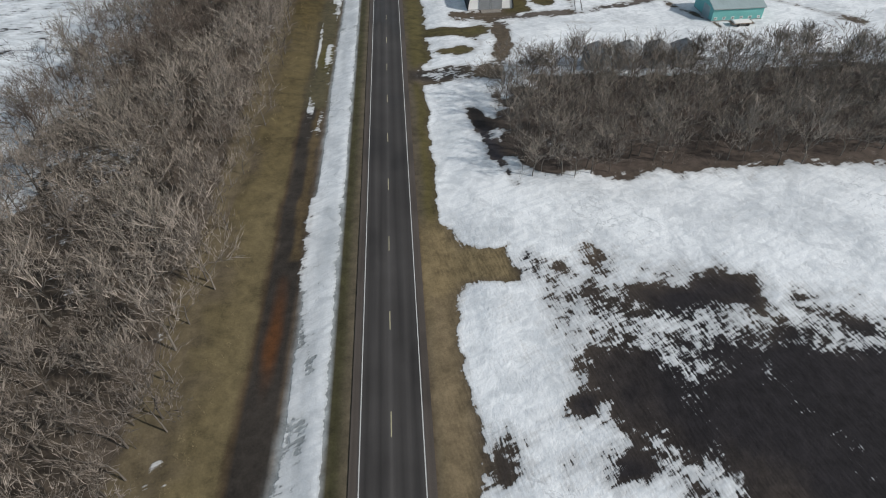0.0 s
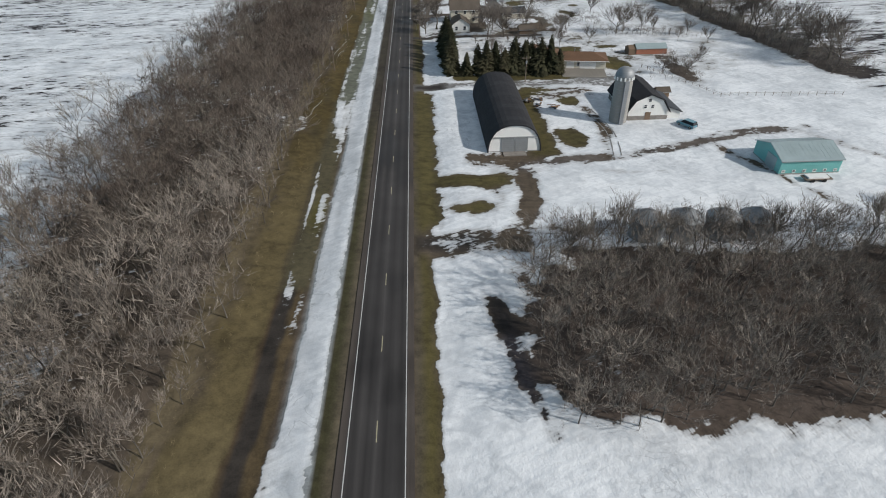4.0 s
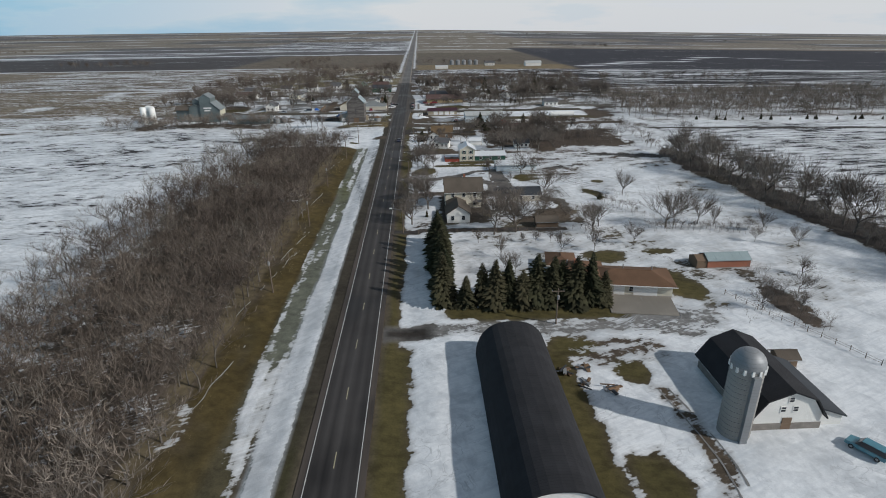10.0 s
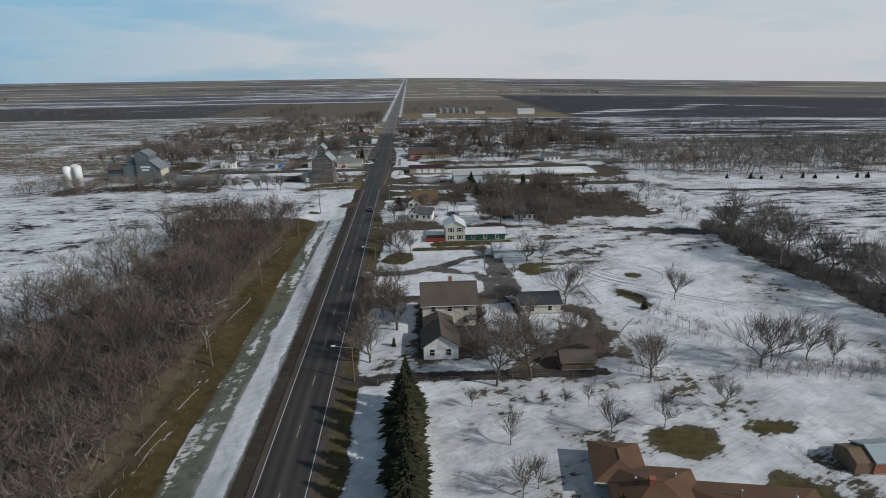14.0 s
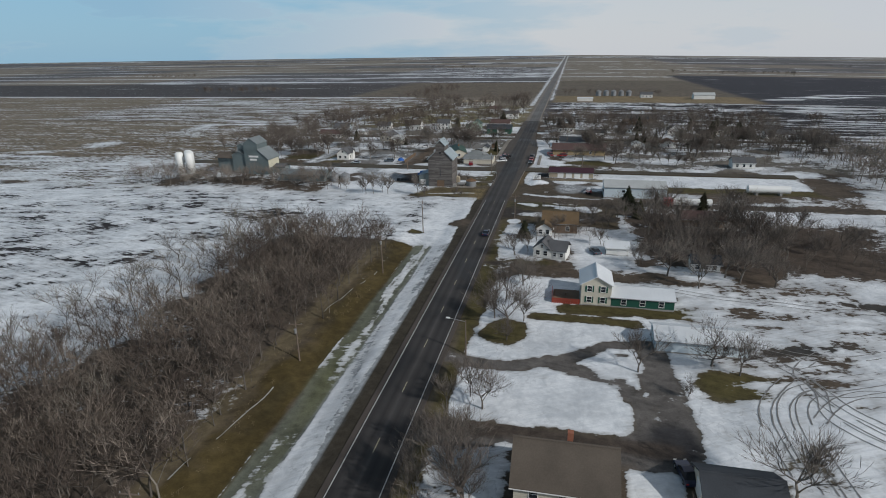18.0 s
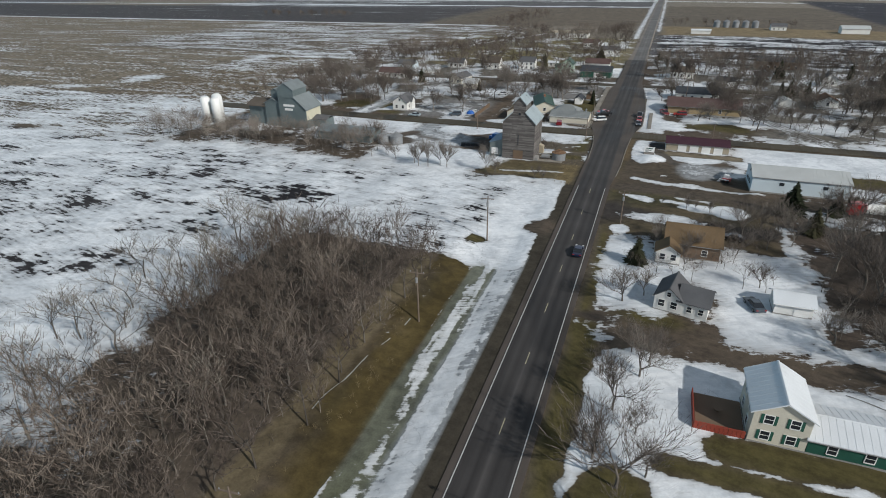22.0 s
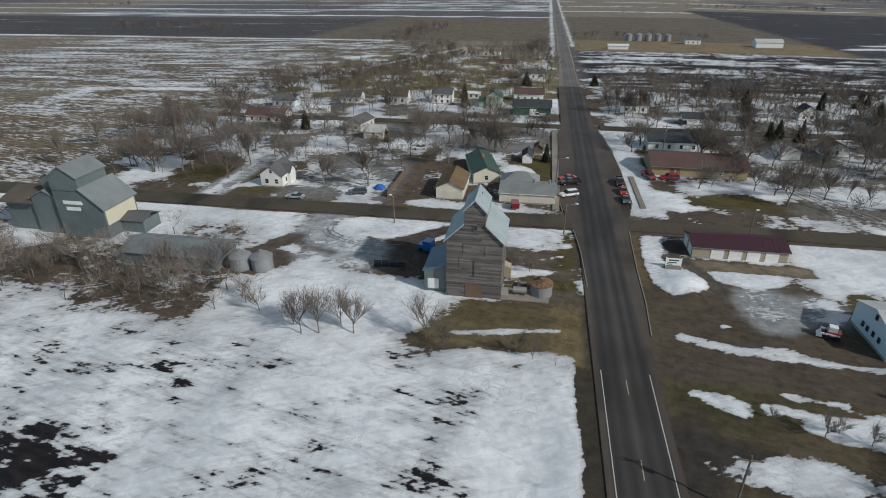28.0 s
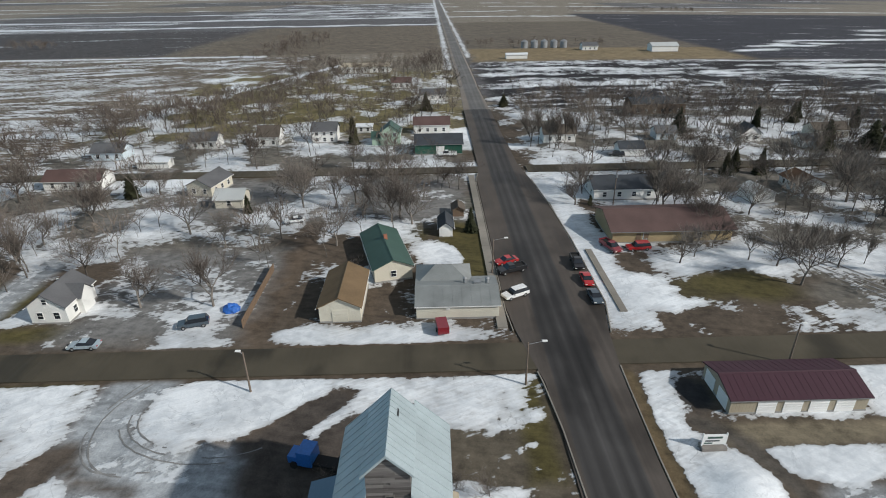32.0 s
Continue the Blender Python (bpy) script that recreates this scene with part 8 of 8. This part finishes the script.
for x, y, h in ((36.1, 112.5, 9.5), (53.7, 111.5, 9.0), (44, 110.5, 8), (26, 108, 9), (31, 111, 8), (62, 110.5, 8.5), (70, 111.5, 8), (80, 111, 9), (88, 112, 8), (97, 111, 8.5), (86, 118, 4.5), (93, 121, 5), (78, 116, 4)):
    tree(x, y, h, "bare tree overhanging the grain bins", BARE, "bin trees")
for x, y, h in ((-34.1, 417.2, 8.6), (-31.0, 415.2, 5.0), (-45.9, 417.1, 9.4), (-51.4, 416.1, 9.2), (-54.1, 415.5, 8.4), (-48.6, 418.8, 7.0), (-56.5, 418.0, 6.0), (-64.0, 421.0, 5.5), (-67.5, 423.0, 5.0), (-20.0, 416.0, 4.4), (-17.5, 415.2, 3.6), (-76.5, 430.5, 9.5), (-87.3, 429.6, 8.5), (-98, 426, 7.5), (-105, 429, 8), (-122, 431, 7), (-134, 432, 7), (-112, 425, 6.5), (-82, 424, 6.5)):
    tree(x, y, h, "bare many-stemmed tree at the field's edge", FAN, "field edge trees")
for x, y, h in ((-76.2, 484.2, 9.4), (-63.4, 484.0, 10), (-92.5, 497, 9), (-79.3, 515.3, 10), (-57.1, 530.9, 10.5), (-29.5, 518.5, 10), (-45.3, 507.8, 8.6), (-148, 528, 11), (-128.8, 486.4, 8), (-81.1, 569.6, 9.6), (24.1, 496.5, 6.6), (42.4, 486.7, 10.4), (53.5, 493.2, 7.6), (63.8, 558.4, 10), (69.6, 540, 12), (-44, 532, 8.5), (-69, 508, 8), (-58, 512, 8), (-31, 545, 8), (-37, 551, 8), (-20, 543, 6), (-48, 560, 8), (42, 494, 8), (33.5, 503, 6.5), (38, 497, 6), (46, 499, 7), (28, 499, 5.5), (50, 520, 8), (62, 517, 7), (65, 540, 8), (48, 545, 9), (40, 552, 9), (82, 548, 7), (46, 600, 9)):
    tree(x, y, h * 1.25, "large bare town tree with spreading limbs", BARE, "town trees")
for k in range(22):
    hy = 203 + 6.2 * k
    tree(118 + 15 * max(0.0, min(1.0, (300 - hy) / 100)) + 4 * math.sin(k * 2.7), hy, 15.5 + 2.0 * math.sin(k * 1.3), "tall bare tree standing over the hedgerow", BARE, "hedgerow trees")
for k in range(9):
    tree(50 + 3.1 * k, 503 - 3.0 * k + 1.5 * math.sin(k), 6.5, "slim bare tree in a row along the lane", POPLAR, "lane row")
for k in range(6):
    tree(8.5 + 3.0 * k, 582 + 3.2 * math.sin(k * 1.9), 12.5, "tall pale poplar-like bare tree", POPLAR, "poplar clump")
yrng = random.Random(21)
for x0, x1, y0, y1, n, h0, h1 in ((22, 48, 250, 268, 3, 7, 10), (44, 72, 344, 412, 26, 8, 12), (74, 110, 352, 400, 4, 7, 10), (3.5, 13, 312, 346, 6, 6, 9), (-32, -12, 440, 460, 3, 3, 5)):
    k = 0
    while k < n:
        x, y = yrng.uniform(x0, x1), yrng.uniform(y0, y1)
        if any((x - o.location.x) ** 2 + (y - o.location.y) ** 2 < (36 if o.get("category") == "house" else 9) for o in scene.objects if o.parent is None and o.type == "EMPTY"):
            x, y = x + 2.1, y + 1.3
            if any((x - o.location.x) ** 2 + (y - o.location.y) ** 2 < 16 for o in scene.objects if o.parent is None and o.type == "EMPTY"):
                n -= 0 if yrng.random() < 0.8 else 1
                continue
        tree(x, y, yrng.uniform(h0, h1), YARD)
        k += 1
trng = random.Random(8)
made = 0
houses = [(o.location.x, o.location.y) for o in scene.objects if o.type == "EMPTY" and o.parent is None and o.get("category") not in ("tree",)]
TOWN_SPOTS = []
while made < 520:
    west = trng.random() < 0.6
    x = trng.uniform(-165, -14) if west else trng.uniform(9, 145)
    y = trng.uniform(484, 770) if west else trng.uniform(508, 640)
    if west and (-83 < x < -70 and y < 560 or -57 < x < -50 and y < 560):
        continue
    if 552 < y < 563 or (x > -26 and y < 540 and west) or (y > 640 and x < -110):
        continue
    if any((x - a) ** 2 + (y - b) ** 2 < 80 for a, b in houses):
        continue
    h = trng.uniform(9.0, 14.5)
    if y < 545 and made % 3:
        tree(x, y, h, "bare town tree among the houses", BARE if trng.random() < 0.85 else POPLAR, "town trees")
    else:
        TOWN_SPOTS.append((x, y, h))
    made += 1


# ---- woods and brush, uncountable ----
def wood_variants(seed0, n, splits, min_w, thick=2):
    out = []
    for s in range(n):
        rng = random.Random(seed0 + s)
        segs = [(a, b, ra * (0.5 if lv else 0.62), rb * (0.5 if lv else 0.62), lv) for a, b, ra, rb, lv in grow(seed0 + s, 10.0, 0.46 + 0.05 * (s % 3), splits, 0.32, 0.27, 0.016, 0.5, 0.17, (0.46, 0.80))]
        out.append(branch_arrays(segs, thick, rng, min_w))
    return out


THICKET = wood_variants(500, 9, (5, 4, 4, 4), 0.029, 1)
MID = wood_variants(560, 5, (5, 5, 4), 0.055, 1)
SHRUB = wood_variants(600, 4, (8, 6), 0.030, 0)
BUSH = wood_variants(620, 4, (9, 6, 4), 0.018, 0)
FAR = wood_variants(650, 4, (5, 4, 4), 0.085, 0)
BELT = wood_variants(660, 3, (6, 4), 0.16, 0)


def scatter(name, label, spots, variants, seed, material):
    rng = random.Random(seed)
    VV, TT, FF, tint, base = [], [], [], [], 0
    for x, y, h in spots:
        v, t, f = variants[rng.randrange(len(variants))]
        a, s = rng.uniform(0, 6.283), h / 10
        sx = s * rng.uniform(0.95, 1.45)
        c, sn = math.cos(a) * sx, math.sin(a) * sx
        p = np.stack([v[:, 0] * c - v[:, 1] * sn + x, v[:, 0] * sn + v[:, 1] * c + y, v[:, 2] * s + lie(x, y) - 0.12], -1)
        VV.append(p)
        TT.append(t + base)
        FF.append(f)
        tint.append(np.full(len(p), rng.random()))
        base += len(p)
    me = tri_mesh(name, np.concatenate(VV), np.concatenate(TT), material, np.concatenate(tint), np.concatenate(FF), material if variants is FAR or variants is BELT or material is M_straw else M_limb)
    return tagged(new(name, me), label, "trees", kind="stuff")


def wood_spots(seed, inside, x0, x1, y0, y1, gap, h0, h1):
    rng = random.Random(seed)
    out = []
    ny_, nx_ = int((y1 - y0) / gap), int((x1 - x0) / gap)
    for j in range(ny_):
        for i in range(nx_):
            x = x0 + (i + rng.random()) * gap
            y = y0 + (j + rng.random()) * gap
            k = inside(x, y)
            if rng.random() < k:
                out.append((x, y, rng.uniform(h0, h1) * (0.75 + 0.25 * k)))
    return out


def west_edge(y):
    return -27.0 + 1.3 * math.sin(y / 17.0) + 1.2 * math.sin(y / 7.3 + 1) - (1.5 if y > 335 else 0)


def in_west(x, y):
    e, far_e = west_edge(y), -77 + 3 * math.sin(y / 23) + 9 * max(0.0, min(1.0, (y - 245) / 75))
    if x > e or x < far_e or y > 364 - 0.10 * abs(x + 50):
        return 0
    return 0.5 if x < far_e + 9 else 1.0


west_spots = wood_spots(11, in_west, -82, -26, -8, 366, 4.2, 7.0, 14.0)
scatter("woodland", "dense leafless pale grey woodland along the ditch", [q for q in west_spots if q[1] < 120 + 2 * (q[0] + 50)], THICKET, 12, M_thicket)
scatter("woodland", "dense leafless dark brown woodland along the ditch", [q for q in west_spots if q[1] >= 120 + 2 * (q[0] + 50)], THICKET, 13, M_wood)
TALL = wood_variants(700, 5, (5, 4, 4, 3), 0.022, 2)
trg = random.Random(19)
tall_spots = [(-76, 318, 10), (-71, 336, 11), (-68, 324, 9), (-73, 300, 11), (-66, 344, 9)] + [(trg.uniform(-72, -33), 6 + 356 * (k + trg.random()) / 70, trg.uniform(11.0, 14.5)) for k in range(70)][::2] + [(trg.uniform(-80, -72), 130 + 230 * (k + trg.random()) / 26, trg.uniform(9, 13)) for k in range(26)] + [(-55, 351.7, 15), (-58, 349, 14), (-52, 354, 13), (-55.5, 338.6, 14), (-59.2, 326.5, 13.5), (-66, 307, 14), (-43.5, 358.7, 11), (-63, 318, 13)]
scatter("tall_trees", "pale tall leafless trees standing out of the woodland", tall_spots, TALL, 72, M_pale_limb)
scatter("undergrowth", "tangled bare brush along the woodland", wood_spots(13, lambda x, y: 1.0 if west_edge(y) + 1.5 > x > -74 + 9 * max(0.0, min(1.0, (y - 245) / 75)) and y < 365 else 0, -80, -28, -8, 366, 4.7, 1.5, 4.2), SHRUB, 14, M_wood)
scatter("woodland", "dark leafless thicket between field and farmyard", wood_spots(15, lambda x, y: 1.0 if 74.5 + 1.5 * math.sin(x / 6) < y < 110.5 + 1.5 * math.sin(x / 9) and x > 17.5 + 1.5 * math.sin(y / 4) else 0, 16, 126, 72, 112, 3.2, 6.5, 10.5), THICKET, 16, M_thicket)
scatter("undergrowth", "bare brush in the farm thicket", wood_spots(17, lambda x, y: 1.0 if 73.5 < y < 110 and x > 17.5 else 0, 16, 126, 72, 112, 3.2, 1.2, 3.4), SHRUB, 18, M_thicket)


def in_hedge(x, y):
    c = 118 + 15 * max(0.0, min(1.0, (300 - y) / 100)) + 2 * math.sin(y / 9)
    return 1.0 if abs(x - c) < 7.5 and y < 338 else 0


scatter("hedgerow", "tall leafless hedgerow between the snowy fields", wood_spots(19, in_hedge, 105, 145, 196, 340, 3.9, 4.0, 7.0), THICKET, 20, M_thicket)
scatter("undergrowth", "bare brush along the hedgerow", wood_spots(21, in_hedge, 105, 145, 196, 340, 2.3, 2.6, 4.6), SHRUB, 22, M_thicket)
scatter("brush", "bare brush around the tin elevators", wood_spots(23, lambda x, y: 0.75 if y < 434 - (4 if x > -95 else 0) else 0.15, -168, -66, 418, 452, 3.2, 5.0, 9.5), BUSH + THICKET[:4], 24, M_thicket)
scatter("woodland", "belt of bare trees far across the fields", wood_spots(25, lambda x, y: 1.0 if abs(y - 620 - 1.6 * (x + 150)) < 16 else 0, -150, -60, 600, 790, 4.5, 5, 8), FAR, 26, M_wood)
scatter("woodland", "belt of bare brown trees beyond the east fields", wood_spots(27, lambda x, y: (0.85 if fnoise(x / 25, y / 25, 14, 2) > 0.36 else 0.3) if y > 420 + 0.10 * abs(x - 200) else 0, 132, 430, 424, 530, 5.0, 7, 12), FAR, 28, M_thicket)
scatter("brush", "bare hedge between the snowy fields", wood_spots(37, lambda x, y: 0.9 if abs(x - 116 - 0.1 * (y - 380)) < 4 else 0, 105, 130, 346, 402, 3.4, 3, 6.5), SHRUB + MID, 38, M_wood)
scatter("town_trees", "many bare trees among the far houses", TOWN_SPOTS, THICKET[:4] + MID, 40, M_wood)
scatter("town_saplings", "many small bare trees and hedges between the houses", wood_spots(41, lambda x, y: 0.55 if not -18 < x < 12 and not 460 < y < 478 and not 552 < y < 564 and not (-84 < x < -70 or -57 < x < -49) and not (x > -26 and x < 0 and y < 540) and not (5 < x < 50 and y < 525) and all((x - a) ** 2 + (y - b) ** 2 > 70 for a, b in houses) else 0, -168, 140, 480, 690, 7.0, 5, 10), MID, 42, M_wood)
scatter("brush", "bare town brush and hedges", wood_spots(29, lambda x, y: 0.5 if (fnoise(x / 22, y / 22, 66, 2) > 0.56) and not -18 < x < 12 and not 460 < y < 476 and not 552 < y < 564 and not (-84 < x < -70 or -57 < x < -49) and all((x - a) ** 2 + (y - b) ** 2 > 80 for a, b in houses) else 0, -165, 130, 478, 700, 4.0, 1.5, 4.5), SHRUB + THICKET[:2], 30, M_wood)
scatter("brush", "bare thicket in the yards by the spruces", wood_spots(31, lambda x, y: 0.7 if fnoise(x / 9, y / 9, 71, 2) > 0.40 and (x < 74 or y < 394) and all((x - a) ** 2 + (y - b) ** 2 > 46 for a, b in houses) else 0, 40, 105, 358, 403, 3.2, 3.0, 7.5), BUSH + MID, 32, M_wood)
scatter("brush", "low bare bushes in the gardens", [(76 + 9 * math.cos(k * 2.4) * (k / 22), 200 + 7 * math.sin(k * 2.4) * (k / 22), 2.2) for k in range(22)] + [(62 + k * 1.1, 268 - 1.0 * k + math.sin(k * 3), 2.4) for k in range(16)] + [(86 + k * 1.4, 246 - 0.6 * k, 2.2) for k in range(14)] + [(70 + k * 0.6, 284 - k * 0.9, 2.0) for k in range(10)], SHRUB, 34, M_wood)
scatter("brush", "brown bushes round the cottage gardens", wood_spots(51, lambda x, y: 0.75 if fnoise(x / 6, y / 6, 33, 2) > 0.46 and all((x - a) ** 2 + (y - b) ** 2 > 26 for a, b in houses) else 0, 5, 34, 366, 396, 2.6, 3.2, 7.0), BUSH, 52, M_wood)
scatter("brush", "brush beside the elevator annex", wood_spots(53, lambda x, y: 0.8, -44, -36, 437, 446, 2.6, 2.5, 4.5), BUSH, 54, M_wood)
scatter("brush", "low brush around the farmhouse and its shed", wood_spots(55, lambda x, y: 0.32 if all((x - a) ** 2 + (y - b) ** 2 > 14 for a, b in houses) else 0, 28, 58, 244, 262, 3.0, 1.6, 3.6), BUSH, 56, M_wood)
scatter("brush", "dark bare brush along the yard's far edge", [(71 + 1.05 * k + 1.2 * math.sin(k * 2.3), 246.5 - 0.09 * k + 1.6 * math.cos(k * 1.9), 3.4 + 0.9 * math.sin(k * 1.3)) for k in range(30)] + [(71.5 + 1.05 * k, 248.2 - 0.09 * k + math.sin(k * 2.9), 2.8) for k in range(28)] + [(65 + 0.55 * k + math.sin(k * 2.7), 274 - 0.85 * k + math.cos(k * 1.7), 3.6 + math.sin(k * 2.1)) for k in range(16)] + [(54 + 1.5 * math.sin(k * 2.2), 247 + 2.0 * math.cos(k * 3.1), 2.8) for k in range(9)] + [(67 + 0.5 * k, 226 - 1.0 * k, 1.4) for k in range(12)], BUSH, 57, M_wood)
pile = thing("pallet_stack", "dark weathered pallets stacked on the mud", "pallets", -46.2, 440.6, lie(-46, 440) - 0.05, 12)
for k in range(3):
    for q in range(4):
        part("pallet", boxed(-3.0 + 1.55 * q, -1.6 + 1.55 * q, -0.7 + 0.12 * k, 0.6 + 0.1 * k, 0.05 + 0.3 * k, 0.28 + 0.3 * k), M_shingle_dark, pile)
for px_, py_, n in ((31.5, 181.5, 9), (35.0, 182, 8), (37.6, 176, 7), (34.2, 177.6, 6)):
    prng = random.Random(int(px_ * 7))
    heap = thing("scrap_heap", "heap of dark boards and farm scrap on slushy ground", "scrap", px_, py_, lie(px_, py_) - 0.05, prng.uniform(0, 90), "farm scrap")
    for k in range(n):
        L, W = prng.uniform(0.8, 2.6), prng.uniform(0.15, 0.6)
        z = 0.05 + 0.16 * (k // 2)
        ob = part("board", boxed(-L / 2, L / 2, -W / 2, W / 2, 0, 0.14), (M_shingle_dark, M_rust, M_brown_wall, M_galv)[k % 4], heap)
        ob.matrix_basis = pose(prng.uniform(-0.9, 0.9), prng.uniform(-0.7, 0.7), z, prng.uniform(-4, 4), prng.uniform(-4, 4), prng.uniform(0, 180))
scatter("brush", "dark bare brush row beside the farm pasture", [(82.6 + 1.9 * math.sin(k * 2.1), 216.5 - 1.0 * k + math.cos(k * 1.7), 3.6 + math.sin(k * 3.3)) for k in range(26)], BUSH, 58, M_wood)
grng = random.Random(91)
scatter("dead_grass", "pale tufts of dead grass along the woodland edge", [(west_edge(y) + 0.8 + grng.gauss(0, 0.9), y, grng.uniform(0.5, 1.2)) for y in [grng.uniform(5, 362) for _ in range(420)]], SHRUB, 61, M_straw)
scatter("dead_grass", "tall tan grass beside the old elevator", [(grng.uniform(-14.6, -10.2), grng.uniform(413, 438), grng.uniform(0.6, 1.4)) for _ in range(110)] + [(grng.uniform(-36, -16), grng.uniform(417, 420), grng.uniform(0.4, 0.8)) for _ in range(40)], SHRUB, 62, M_straw)
far_spots = []
for cx, cy, n, sx, sy in ((-420, 930, 60, 60, 12), (340, 1500, 70, 120, 12), (-140, 900, 90, 22, 90), (60, 890, 26, 60, 8), (-900, 1400, 60, 90, 14), (900, 2100, 60, 160, 14), (-300, 1900, 50, 80, 14), (700, 3000, 50, 200, 20), (-1500, 2600, 50, 200, 20), (250, 640, 40, 80, 12)):
    rr = random.Random(int(cx + cy))
    far_spots += [(cx + rr.uniform(-sx, sx), cy + rr.uniform(-sy, sy), rr.uniform(6, 10)) for _ in range(n)]
scatter("shelterbelts", "distant shelterbelts of bare trees on the plain", far_spots, BELT, 36, M_wood)
